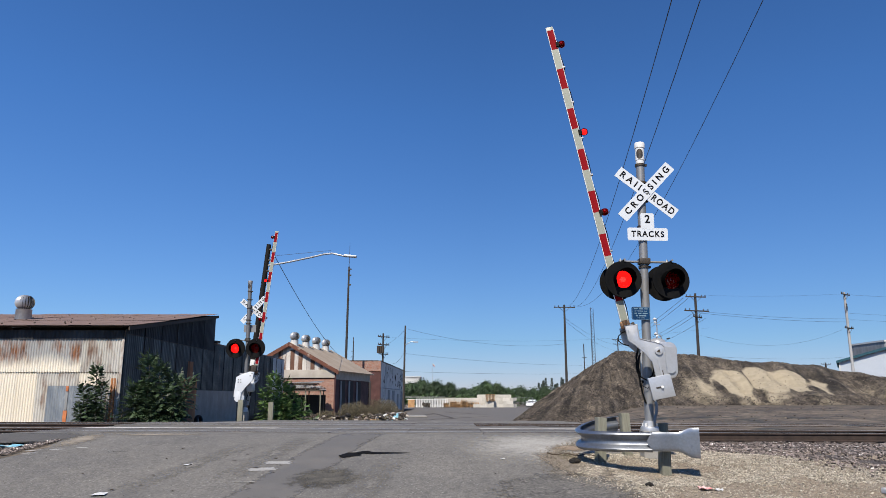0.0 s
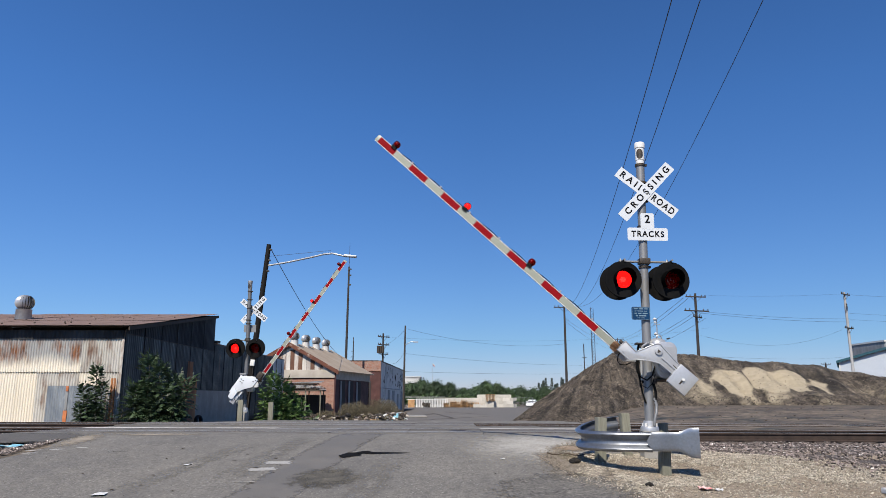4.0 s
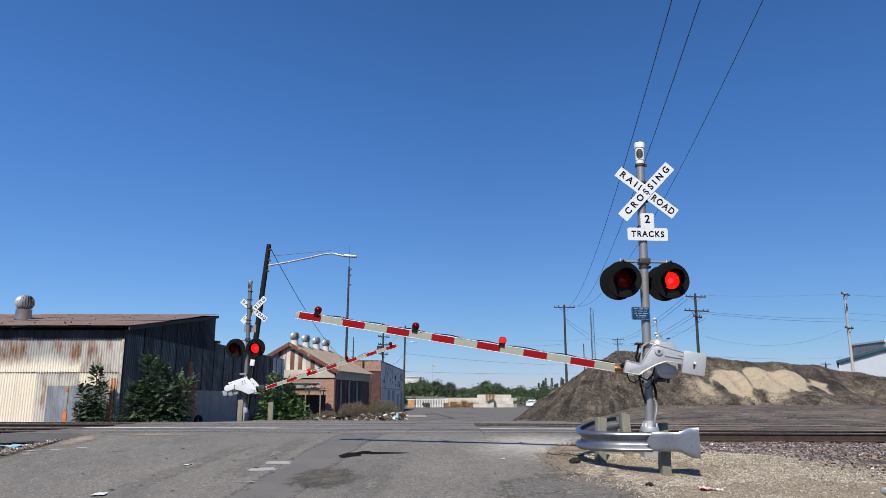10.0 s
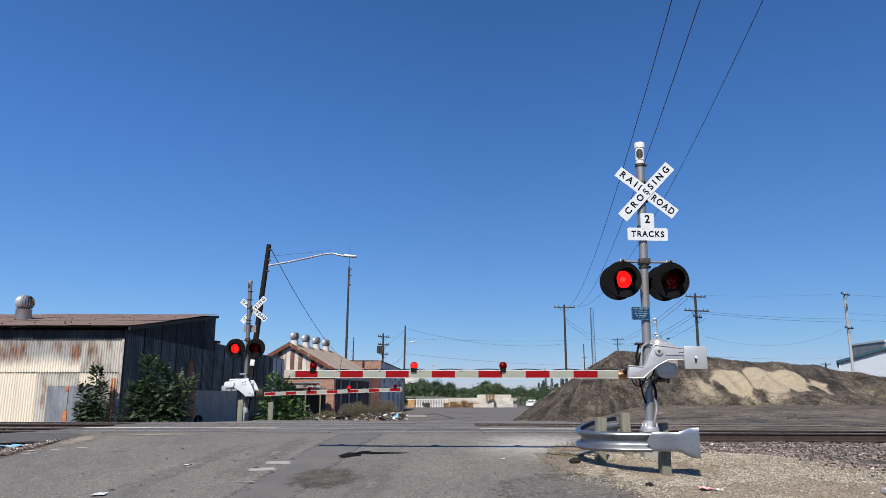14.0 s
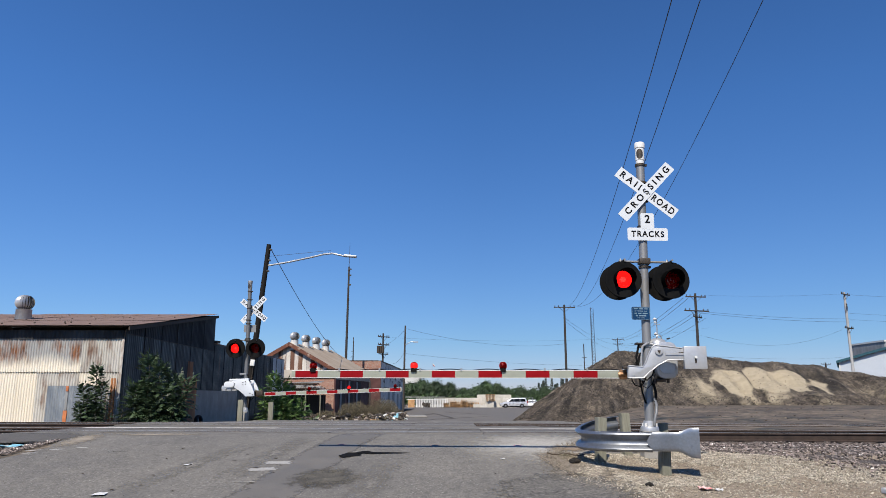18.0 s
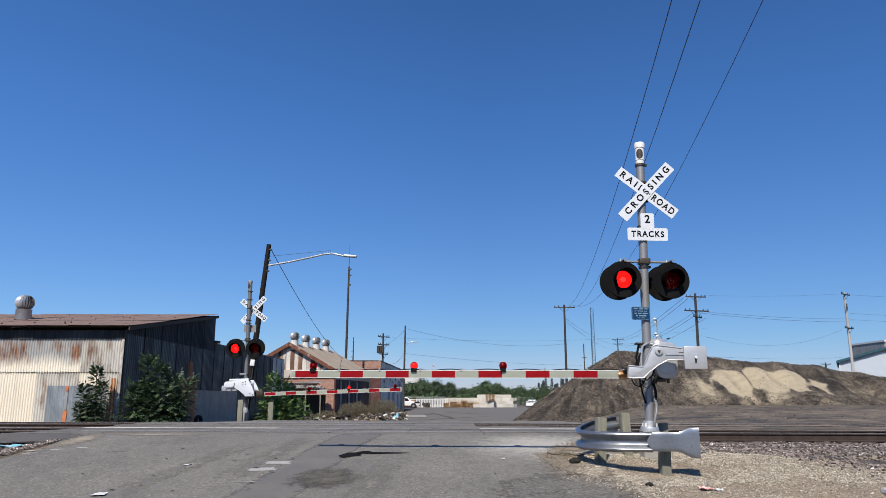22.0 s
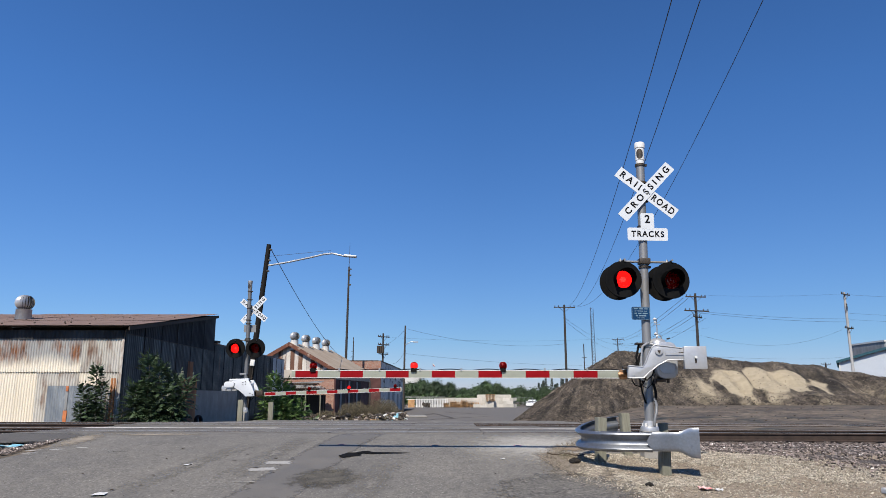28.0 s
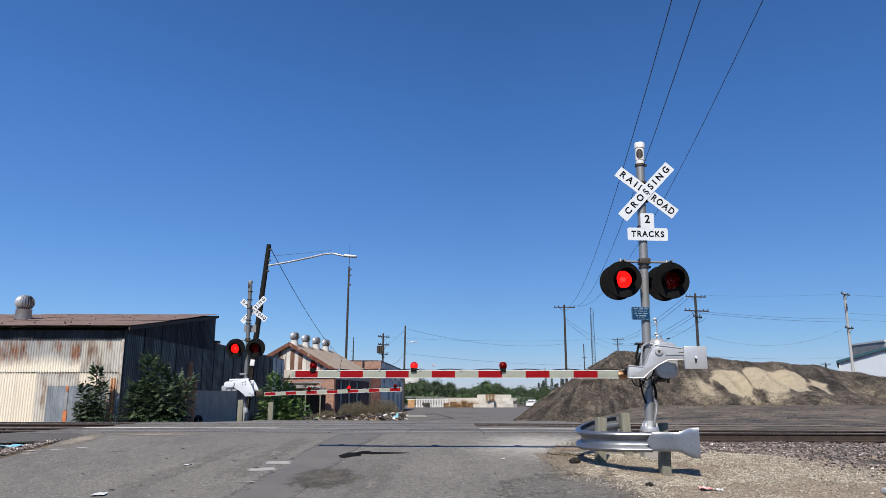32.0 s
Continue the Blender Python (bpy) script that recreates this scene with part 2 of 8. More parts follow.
M_CORR = mat("cream_corrugated", (0.77, 0.704, 0.583), (0.671, 0.611, 0.495), 0.6, 0.15, scale=0.9, fine=30, grain=0.08, bump=0.05, rand=0.06,
             stain=(0.298, 0.18, 0.108), stain_scale=1.1, stain_at=0.63, stretch=(1.6, 1, 0.45), stain_soft=0.12)
M_CORR_RUST = mat("rusty_corrugated", (0.53, 0.51, 0.46), (0.42, 0.40, 0.355), 0.65, 0.15, scale=0.9, fine=30, grain=0.12, bump=0.08, rand=0.12,
                  stain=(0.139, 0.057, 0.025), stain_scale=1.2, stain_at=0.50, stretch=(1.5, 1, 0.45), stain_soft=0.18)
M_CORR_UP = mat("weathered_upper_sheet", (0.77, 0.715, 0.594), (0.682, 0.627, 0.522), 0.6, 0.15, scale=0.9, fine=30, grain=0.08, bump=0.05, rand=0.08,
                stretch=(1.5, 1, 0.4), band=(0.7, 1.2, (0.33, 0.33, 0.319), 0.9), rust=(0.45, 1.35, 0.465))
# near-black, so that the eave strip and battens look as dark as shade
M_CORR_GREY = mat("shade_grey_corrugated", (0.046, 0.048, 0.050), (0.024, 0.026, 0.028), 0.65, 0.1, scale=1.2, fine=20, grain=0.1, bump=0.05, spec=0.3, rand=0.22,
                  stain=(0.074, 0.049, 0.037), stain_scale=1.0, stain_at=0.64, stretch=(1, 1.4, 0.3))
# darker copy of the street sheet: the roof overhang's shade in its colour
M_CORR_GABLE = mat("overhang_shade_sheet", (0.034, 0.036, 0.038), (0.017, 0.018, 0.020), 0.7, 0.1, scale=1.2, fine=20, grain=0.12, bump=0.05, spec=0.25, rand=0.22,
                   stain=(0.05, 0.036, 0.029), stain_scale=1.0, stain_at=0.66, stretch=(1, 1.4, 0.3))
# near-black with a blue cast: the street wall's sky-lit shade in its colour
M_CORR_SIDE = mat("shaded_street_sheet", (0.043, 0.046, 0.048), (0.020, 0.022, 0.024), 0.5, 0.25, scale=1.2, fine=20, grain=0.1, bump=0.05, spec=0.4, rand=0.25,
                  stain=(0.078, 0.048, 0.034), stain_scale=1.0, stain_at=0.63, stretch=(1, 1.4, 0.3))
M_RUSTSIDE = mat("brown_rusted_sheet", (0.42, 0.18, 0.068), (0.17, 0.085, 0.048), 0.85, 0.1, scale=1.3, fine=25, grain=0.3, bump=0.08, rand=0.2,
                 stain=(0.07, 0.05, 0.042), stain_scale=1.2, stain_at=0.64, stretch=(1.5, 1.5, 0.25))
# lighter colour stands in for the light that the end sheets catch
M_SIDEPALE = mat("lit_end_sheet", (0.50, 0.52, 0.53), (0.40, 0.42, 0.43), 0.5, 0.3, scale=1.2, fine=20, grain=0.08, bump=0.05, rand=0.12, stretch=(1, 1.4, 0.3))
M_CORR_DOOR = mat("bluegrey_sheet", (0.197, 0.221, 0.246), (0.262, 0.287, 0.303), 0.5, 0.4, scale=2.5, fine=20, grain=0.1, rand=0.1,
                  stain=(0.476, 0.492, 0.508), stain_scale=2.3, stain_at=0.60, stretch=(1.5, 1, 0.5))
M_ORANGE = mat("orange_rust_board", (0.508, 0.164, 0.049), (0.344, 0.107, 0.041), 0.7, scale=3, fine=20)
M_WHITEWALL = mat("whitewashed_sheet", (0.335, 0.300, 0.258), (0.272, 0.245, 0.210), 0.7, scale=1.2, fine=20, grain=0.06, rand=0.05)
M_ROOF = mat("brown_roof_sheet", (0.221, 0.152, 0.123), (0.18, 0.123, 0.102), 0.8, 0.1, scale=1.0, fine=15, grain=0.12, rand=0.05,
             stain=(0.139, 0.086, 0.066), stain_scale=0.8, stain_at=0.58)
M_DARKWOOD = mat("dark_timber", (0.045, 0.034, 0.028), (0.07, 0.054, 0.041), 0.85, scale=2, fine=18, grain=0.3, bump=0.4, stretch=(1, 1, 0.1))
M_POSTWOOD = mat("weathered_post", (0.205, 0.202, 0.155), (0.152, 0.149, 0.114), 0.9, scale=6, fine=30, grain=0.3, bump=0.6, stretch=(1, 1, 0.12), rand=0.15,
                 stain=(0.098, 0.082, 0.066), stain_scale=5, stain_at=0.64)
M_POLE = mat("pole_wood", (0.029, 0.0245, 0.021), (0.045, 0.038, 0.032), 0.9, scale=3, fine=20, grain=0.3, bump=0.5, stretch=(1, 1, 0.06), rand=0.2)
M_CREOSOTE = mat("creosoted_timber", (0.0085, 0.0075, 0.0068), (0.015, 0.013, 0.0115), 0.85, scale=3, fine=20, grain=0.3, bump=0.5, spec=0.2, stretch=(1, 1, 0.06))
M_POLEPALE = mat("pale_pole_wood", (0.37, 0.37, 0.365), (0.29, 0.29, 0.285), 0.9, scale=3, fine=20, grain=0.2, bump=0.3, stretch=(1, 1, 0.06))
M_WIRE = mat("wire", (0.055, 0.064, 0.085), None, 0.6, bump=0)
M_GABLE = mat("gable_rust", (0.52, 0.475, 0.43), (0.40, 0.345, 0.30), 0.8, 0.1, scale=1.4, fine=12, grain=0.2, rand=0.2, stretch=(1.5, 1, 0.30), stain=(0.13, 0.058, 0.032), stain_scale=1.3, stain_at=0.49, stain_soft=0.12)
M_GABLEPALE = mat("pale_gable_sheet", (0.56, 0.53, 0.485), (0.44, 0.405, 0.36), 0.75, 0.1, scale=1.4, fine=12, grain=0.12, rand=0.15, stretch=(1.5, 1, 0.30), stain=(0.20, 0.10, 0.06), stain_scale=1.3, stain_at=0.62)
M_GABLEBROWN = mat("brown_gable_sheet", (0.175, 0.092, 0.055), (0.115, 0.055, 0.036), 0.85, 0.1, scale=1.4, fine=12, grain=0.25, rand=0.2, stretch=(1.5, 1, 0.30), stain=(0.36, 0.30, 0.25), stain_scale=1.3, stain_at=0.58)
M_FASCIA = mat("rusted_fascia", (0.095, 0.032, 0.019), (0.155, 0.06, 0.034), 0.8, 0.1, scale=2.4, fine=12, grain=0.35, stain=(0.36, 0.28, 0.22), stain_scale=1.7, stain_at=0.58)
M_ROOFTAN = mat("tan_roof_sheet", (0.36, 0.295, 0.222), (0.30, 0.24, 0.178), 0.8, scale=0.6, fine=10, grain=0.1, rand=0.04)
M_PAINTBAND = mat("faded_band", (0.426, 0.385, 0.328), (0.344, 0.312, 0.262), 0.8, scale=1.5, fine=12, grain=0.1)
M_PAINTWALL = mat("painted_block_wall", (0.60, 0.59, 0.565), (0.47, 0.465, 0.445), 0.8, scale=0.8, fine=10, grain=0.1,
                  stain=(0.131, 0.131, 0.139), stain_scale=1.1, stain_at=0.62, stain_soft=0.05, stretch=(1, 1, 0.6))
M_MAROON = mat("maroon_paint", (0.082, 0.029, 0.025), (0.058, 0.022, 0.019), 0.75, scale=1.2, fine=12, grain=0.2, stain=(0.12, 0.06, 0.05), stain_scale=1.0)
M_GREYDOOR = mat("grey_door_sheet", (0.246, 0.254, 0.254), (0.18, 0.184, 0.189), 0.7, scale=1.4, fine=12, stretch=(1, 1, 0.3))
# near-black paints the shade inside doorways and the rack; also colours rubble
M_DARKVOID = mat("void_dark", (0.025, 0.022, 0.021), (0.041, 0.037, 0.033), 0.9, scale=1, fine=10)
M_BLOCK = mat("white_blocks", (0.508, 0.484, 0.435), (0.426, 0.402, 0.353), 0.9, scale=0.8, fine=8, grain=0.1, rand=0.12)
M_PALLET = mat("pallet_wood", (0.377, 0.221, 0.098), (0.279, 0.156, 0.07), 0.9, scale=2, fine=12, grain=0.2, rand=0.25)
M_LEAF = mat("green_leaves", (0.016, 0.034, 0.013), (0.050, 0.082, 0.035), 0.58, spec=0.42, scale=2.2, fine=20, grain=0.25, bump=0, island=0.45)
M_LEAF_FRESH = mat("fresh_leaves", (0.054, 0.105, 0.0297), (0.115, 0.189, 0.054), 0.6, spec=0.35, scale=2.2, fine=20, grain=0.25, bump=0, island=0.45)
M_LEAF_DARK = mat("dark_leaves", (0.021, 0.044, 0.015), (0.041, 0.073, 0.024), 0.6, scale=0.5, fine=6, grain=0.3, bump=0, rand=0.25, island=0.5)
M_LEAF_FIELD = mat("field_leaves", (0.052, 0.096, 0.024), (0.036, 0.068, 0.018), 0.6, scale=0.3, fine=5, grain=0.3, bump=0, island=0.5)
M_CONIFER = mat("conifer_needles", (0.029, 0.047, 0.034), (0.04, 0.06, 0.044), 0.7, scale=0.4, fine=4, grain=0.3, bump=0)
M_BARK = mat("bark", (0.082, 0.066, 0.049), (0.115, 0.09, 0.07), 0.9, scale=8, fine=30, grain=0.3, bump=0.5)
M_DRY = mat("dry_brush", (0.148, 0.126, 0.080), (0.10, 0.085, 0.054), 0.9, scale=1.2, fine=15, grain=0.3, bump=0, island=0.5)
M_RUBBLE = mat("pale_rubble", (0.324, 0.288, 0.243), (0.198, 0.167, 0.135), 0.9, scale=0.9, fine=10, grain=0.25, stain=(0.09, 0.0675, 0.0495), stain_scale=1.4, stain_at=0.52, rand=0.35)
M_PAPER = mat("white_litter", (0.64, 0.64, 0.631), None, 0.7, bump=0)
M_PAPERRED = mat("red_litter", (0.62, 0.10, 0.08), (0.75, 0.56, 0.52), 0.6, scale=25, bump=0)
M_PLASTICBLUE = mat("blue_plastic", (0.131, 0.369, 0.492), (0.287, 0.508, 0.574), 0.4, scale=9, bump=0)
M_BRANCH = mat("dead_branch", (0.075, 0.055, 0.04), None, 0.9, fine=40, bump=0.4)
M_GLASSDARK = mat("car_glass", (0.006, 0.007, 0.008), None, 0.1, bump=0, spec=0.22)
M_TYRE = mat("tyre", (0.012, 0.012, 0.012), None, 0.8, bump=0.1)
M_RIM = mat("rim", (0.369, 0.377, 0.385), None, 0.35, 0.8, bump=0)
M_CARGREY = mat("grey_car_paint", (0.15, 0.168, 0.198), (0.14, 0.156, 0.185), 0.3, 0.5, bump=0)
M_CARSILVER = mat("silver_car_paint", (0.508, 0.517, 0.533), (0.476, 0.484, 0.5), 0.3, 0.4, bump=0)
M_CARWHITE = mat("white_car_paint", (0.656, 0.656, 0.648), (0.623, 0.623, 0.615), 0.3, bump=0)
M_CARBLACK = mat("black_trim", (0.009, 0.009, 0.0095), None, 0.6, bump=0, spec=0.25)
M_TAIL = mat("red_plastic", (0.287, 0.016, 0.016), None, 0.3, bump=0)
M_METALBLDG = mat("ribbed_white_steel", (0.451, 0.492, 0.541), (0.41, 0.451, 0.5), 0.5, 0.1, scale=0.4, fine=5, grain=0.04, bump=0)
M_TEAL = mat("teal_trim", (0.03, 0.085, 0.11), None, 0.85, bump=0, spec=0.15)
M_OFFWHITE = mat("pale_wall", (0.541, 0.541, 0.525), (0.492, 0.492, 0.476), 0.7, scale=0.2, fine=4, grain=0.05, bump=0)
M_LAMPGREY = mat("lamp_arm_grey", (0.451, 0.467, 0.476), None, 0.45, 0.6, bump=0)


def brick_mat():
    m = mat("brick", (0.328, 0.156, 0.102), (0.271, 0.119, 0.078), 0.9, scale=0.9, fine=12, grain=0.2, bump=0.2)
    n, lk = m.node_tree.nodes, m.node_tree.links.new
    b = n["Principled BSDF"]
    src = b.inputs["Base Color"].links[0].from_socket
    t = n.new("ShaderNodeTexBrick")
    t.inputs["Scale"].default_value = 1.0
    t.inputs["Brick Width"].default_value, t.inputs["Row Height"].default_value = 0.21, 0.075
    t.inputs["Mortar Size"].default_value = 0.008
    t.inputs["Color2"].default_value = (0.213, 0.098, 0.070, 1)
    t.inputs["Mortar"].default_value = (0.344, 0.295, 0.246, 1)
    co, sx, cx = n.new("ShaderNodeTexCoord"), n.new("ShaderNodeSeparateXYZ"), n.new("ShaderNodeCombineXYZ")
    add = n.new("ShaderNodeMath")
    lk(co.outputs["Object"], sx.inputs[0])
    lk(sx.outputs[0], add.inputs[0])
    lk(sx.outputs[1], add.inputs[1])
    lk(add.outputs[0], cx.inputs[0])
    lk(sx.outputs[2], cx.inputs[1])
    lk(cx.outputs[0], t.inputs["Vector"])
    lk(src, t.inputs["Color1"])
    lk(t.outputs["Color"], b.inputs["Base Color"])
    return m


def mound_mat():
    """Dark soil with a bank of pale sand, which the mesh's sand values place."""
    m = M_SOIL
    n, lk = m.node_tree.nodes, m.node_tree.links.new
    b = n["Principled BSDF"]
    src = b.inputs["Base Color"].links[0].from_socket
    at, nz, co = n.new("ShaderNodeAttribute"), n.new("ShaderNodeTexNoise"), n.new("ShaderNodeTexCoord")
    at.attribute_name = "sand"
    nz.inputs["Scale"].default_value, nz.inputs["Detail"].default_value, nz.inputs["Roughness"].default_value = 1.1, 10.0, 0.8
    lk(co.outputs["Object"], nz.inputs["Vector"])
    add, rng_, cut = n.new("ShaderNodeMath"), n.new("ShaderNodeMapRange"), n.new("ShaderNodeMix")
    lk(at.outputs["Fac"], add.inputs[0])
    lk(nz.outputs["Fac"], add.inputs[1])
    rng_.inputs[1].default_value, rng_.inputs[2].default_value = 0.74, 1.12
    lk(add.outputs[0], rng_.inputs[0])
    cut.data_type = "RGBA"
    lk(rng_.outputs[0], cut.inputs[0])
    n2, pale = n.new("ShaderNodeTexNoise"), n.new("ShaderNodeMix")
    n2.inputs["Scale"].default_value, n2.inputs["Detail"].default_value = 2.5, 8.0
    lk(co.outputs["Object"], n2.inputs["Vector"])
    pale.data_type = "RGBA"
    pale.inputs[6].default_value, pale.inputs[7].default_value = (0.36, 0.295, 0.2, 1), (0.66, 0.565, 0.40, 1)
    lk(n2.outputs["Fac"], pale.inputs[0])
    lk(pale.outputs[2], cut.inputs[7])
    # darker and paler streaks put the flutes' relief shading into the colour
    streak, tone, mul = n.new("ShaderNodeAttribute"), n.new("ShaderNodeMapRange"), n.new("ShaderNodeMix")
    streak.attribute_name = "loose"
    tone.inputs[3].default_value, tone.inputs[4].default_value = 0.15, 1.9
    lk(streak.outputs["Fac"], tone.inputs[0])
    mul.data_type, mul.blend_type = "RGBA", "MULTIPLY"
    mul.inputs[0].default_value = 0.85
    lk(src, mul.inputs[6])
    lk(tone.outputs[0], mul.inputs[7])
    lk(mul.outputs[2], cut.inputs[6])
    lk(cut.outputs[2], b.inputs["Base Color"])


mound_mat()
M_BRICK = brick_mat()


# ---------------------------------------------------------------- mesh tools
class Mesh:
    """Collects vertices and faces, then becomes one mesh."""

    def __init__(self):
        self.v, self.f = [], []

    def add(self, verts, faces):
        k = len(self.v)
        self.v += [tuple(p) for p in verts]
        self.f += [tuple(i + k for i in q) for q in faces]
        return self

    def box(self, c, s, m=None):
        x, y, z = (d / 2 for d in s)
        vs = [Vector((a * x, b * y, d * z)) for d in (-1, 1) for b in (-1, 1) for a in (-1, 1)]
        if m:
            vs = [m @ p for p in vs]
        vs = [p + Vector(c) for p in vs]
        return self.add(vs, [(0, 2, 3, 1), (4, 5, 7, 6), (0, 1, 5, 4), (2, 6, 7, 3), (0, 4, 6, 2), (1, 3, 7, 5)])

    def rod(self, a, b, r0, r1=None, n=10, cap=True):
        a, b = Vector(a), Vector(b)
        r1 = r0 if r1 is None else r1
        d = (b - a).normalized()
        u = d.orthogonal().normalized()
        w = d.cross(u)
        vs = []
        for p, r in ((a, r0), (b, r1)):
            vs += [p + (u * math.cos(2 * math.pi * i / n) + w * math.sin(2 * math.pi * i / n)) * r for i in range(n)]
        fs = [(i, (i + 1) % n, n + (i + 1) % n, n + i) for i in range(n)]
        if cap:
            fs += [tuple(range(n - 1, -1, -1)), tuple(range(n, 2 * n))]
        return self.add(vs, fs)

    def tube(self, pts, r, n=6):
        pts = [Vector(p) for p in pts]
        rs = r if isinstance(r, (list, tuple)) else [r] * len(pts)
        up = Vector((0.03, 0.02, 1)) if abs((pts[-1] - pts[0]).normalized().z) < 0.9 else Vector((1, 0, 0.02))
        vs, fs = [], []
        for i, p in enumerate(pts):
            d = (pts[min(i + 1, len(pts) - 1)] - pts[max(i - 1, 0)]).normalized()
            u = d.cross(up).normalized()
            w = u.cross(d)
            vs += [p + (u * math.cos(2 * math.pi * j / n) + w * math.sin(2 * math.pi * j / n)) * rs[i] for j in range(n)]
        for i in range(len(pts) - 1):
            fs += [(i * n + j, i * n + (j + 1) % n, (i + 1) * n + (j + 1) % n, (i + 1) * n + j) for j in range(n)]
        fs += [tuple(range(n - 1, -1, -1)), tuple(range((len(pts) - 1) * n, len(pts) * n))]
        return self.add(vs, fs)

    def slab(self, outline, y0, y1):
        """An outline in x and z, given thickness along y."""
        n = len(outline)
        vs = [(x, y0, z) for x, z in outline] + [(x, y1, z) for x, z in outline]
        fs = [tuple(range(n)), tuple(range(2 * n - 1, n - 1, -1))]
        fs += [(i, n + i, n + (i + 1) % n, (i + 1) % n) for i in range(n)]
        return self.add(vs, fs)

    def lathe(self, prof, c=(0, 0, 0), n=24, axis="z"):
        vs, fs = [], []
        for r, h in prof:
            for i in range(n):
                a = 2 * math.pi * i / n
                p = (r * math.cos(a), r * math.sin(a), h) if axis == "z" else (r * math.cos(a), h, r * math.sin(a))
                vs.append(tuple(p[k] + c[k] for k in range(3)))
        for j in range(len(prof) - 1):
            fs += [(j * n + i, j * n + (i + 1) % n, (j + 1) * n + (i + 1) % n, (j + 1) * n + i) for i in range(n)]
        return self.add(vs, fs)

    def grid(self, nx, ny, fn):
        k = len(self.v)
        for j in range(ny + 1):
            for i in range(nx + 1):
                self.v.append(tuple(fn(i / nx, j / ny)))
        for j in range(ny):
            for i in range(nx):
                a = k + j * (nx + 1) + i
                self.f.append((a, a + 1, a + nx + 2, a + nx + 1))
        return self

    def data(self, name, material, smooth=True, angle=35, bevel=0.0):
        me = bpy.data.meshes.new(name)
        me.from_pydata(self.v, [], self.f)
        bm = bmesh.new()
        bm.from_mesh(me)
        if len(self.f) < 4000:
            bmesh.ops.recalc_face_normals(bm, faces=bm.faces)
        if bevel:
            es = [e for e in bm.edges if len(e.link_faces) == 2 and e.calc_face_angle(0) > 0.5]
            bmesh.ops.bevel(bm, geom=es, offset=bevel, segments=2, affect="EDGES", profile=0.6)
        bm.to_mesh(me)
        bm.free()
        if smooth:
            me.polygons.foreach_set("use_smooth", [True] * len(me.polygons))
            me.set_sharp_from_angle(angle=radians(angle))
        me.materials.append(material)
        return me


def part(name, mesh, material, parent=None, label="", bevel=0.0, at=None, smooth=True, angle=35):
    me = mesh.data(name, material, smooth, angle, bevel) if isinstance(mesh, Mesh) else mesh
    ob = new(name, me)
    if at is not None:
        ob.matrix_basis = at
    if parent:
        ob.parent = parent
    return tagged(ob, label)


def thing(name, label, category, at=None, group="", kind=""):
    ob = new(name)
    ob.empty_display_size = 0.2
    if at is not None:
        ob.matrix_basis = at
    return tagged(ob, label, category, group, kind)


def solid(name, mesh, material, label, category, at=None, group="", kind="", **kw):
    return tagged(part(name, mesh, material, None, "", at=at, **kw), label, category, group, kind)


def letters(name, body, size, material, parent, at, label="", squeeze=1.0, spread=1.22):
    cu = bpy.data.curves.new(name, "FONT")
    cu.body, cu.size, cu.align_x, cu.align_y, cu.extrude = body, size, "CENTER", "CENTER", 0.0015
    cu.space_character = spread
    cu.offset = 0.0042 * size / 0.2
    tmp = new(name, cu)
    me = bpy.data.meshes.new_from_object(tmp.evaluated_get(bpy.context.evaluated_depsgraph_get()))
    bpy.data.objects.remove(tmp)
    bpy.data.curves.remove(cu)
    me.transform(Matrix.Diagonal((squeeze, 1, 1, 1)))
    me.materials.clear()
    me.materials.append(material)
    ob = new(name, me)
    ob.matrix_basis = at @ pose(0, 0, 0, 90, 0, 0)
    ob.parent = parent
    return tagged(ob, label)


def step(a, b, x):
    t = min(max((x - a) / (b - a), 0), 1)
    return t * t * (3 - 2 * t)


def lerp_at(x, knots):
    if x <= knots[0][0]:
        return knots[0][1]
    for (x0, v0), (x1, v1) in zip(knots, knots[1:]):
        if x <= x1:
            return v0 + (v1 - v0) * (x - x0) / (x1 - x0)
    return knots[-1][1]


def fbm(x, y, z=0.0, s=1.0):
    return noise.fractal(Vector((x * s, y * s, z)), 1.0, 2.0, 4)


# ---------------------------------------------------------------- ground
SKEW = 0.078                                      # the tracks run slightly askew to the road


def across(x, y):
    """Distance beyond the near rail."""
    return y + SKEW * x - 17.42


RIGHT_EDGE = ((4, 5.0), (9, 3.4), (10.2, 2.72), (11.3, 2.1), (12.9, 1.98), (13.9, 2.3), (14.6, 2.8), (15.4, 3.3), (16.4, 4.0), (24, 4.6), (45, 4.2), (62, 6), (80, 16), (100, 40), (120, 60))
LEFT_EDGE = ((4, -6.2), (11, -7.7), (13.4, -8.15), (14.6, -7.95), (15.5, -8.25), (16.1, -9.3), (16.5, -10.6), (17.2, -10.4), (18, -10.2), (23, -9.6), (26, -7.4), (40, -6.4), (60, -4.6), (118, -4.6), (121, -60))


def road_z(x, y):
    s = across(x, y)
    if s < 6.5:
        return 0.765 * step(-11, -0.5, s)
    return 0.765 - 1.045 * step(6.5, 36, s)


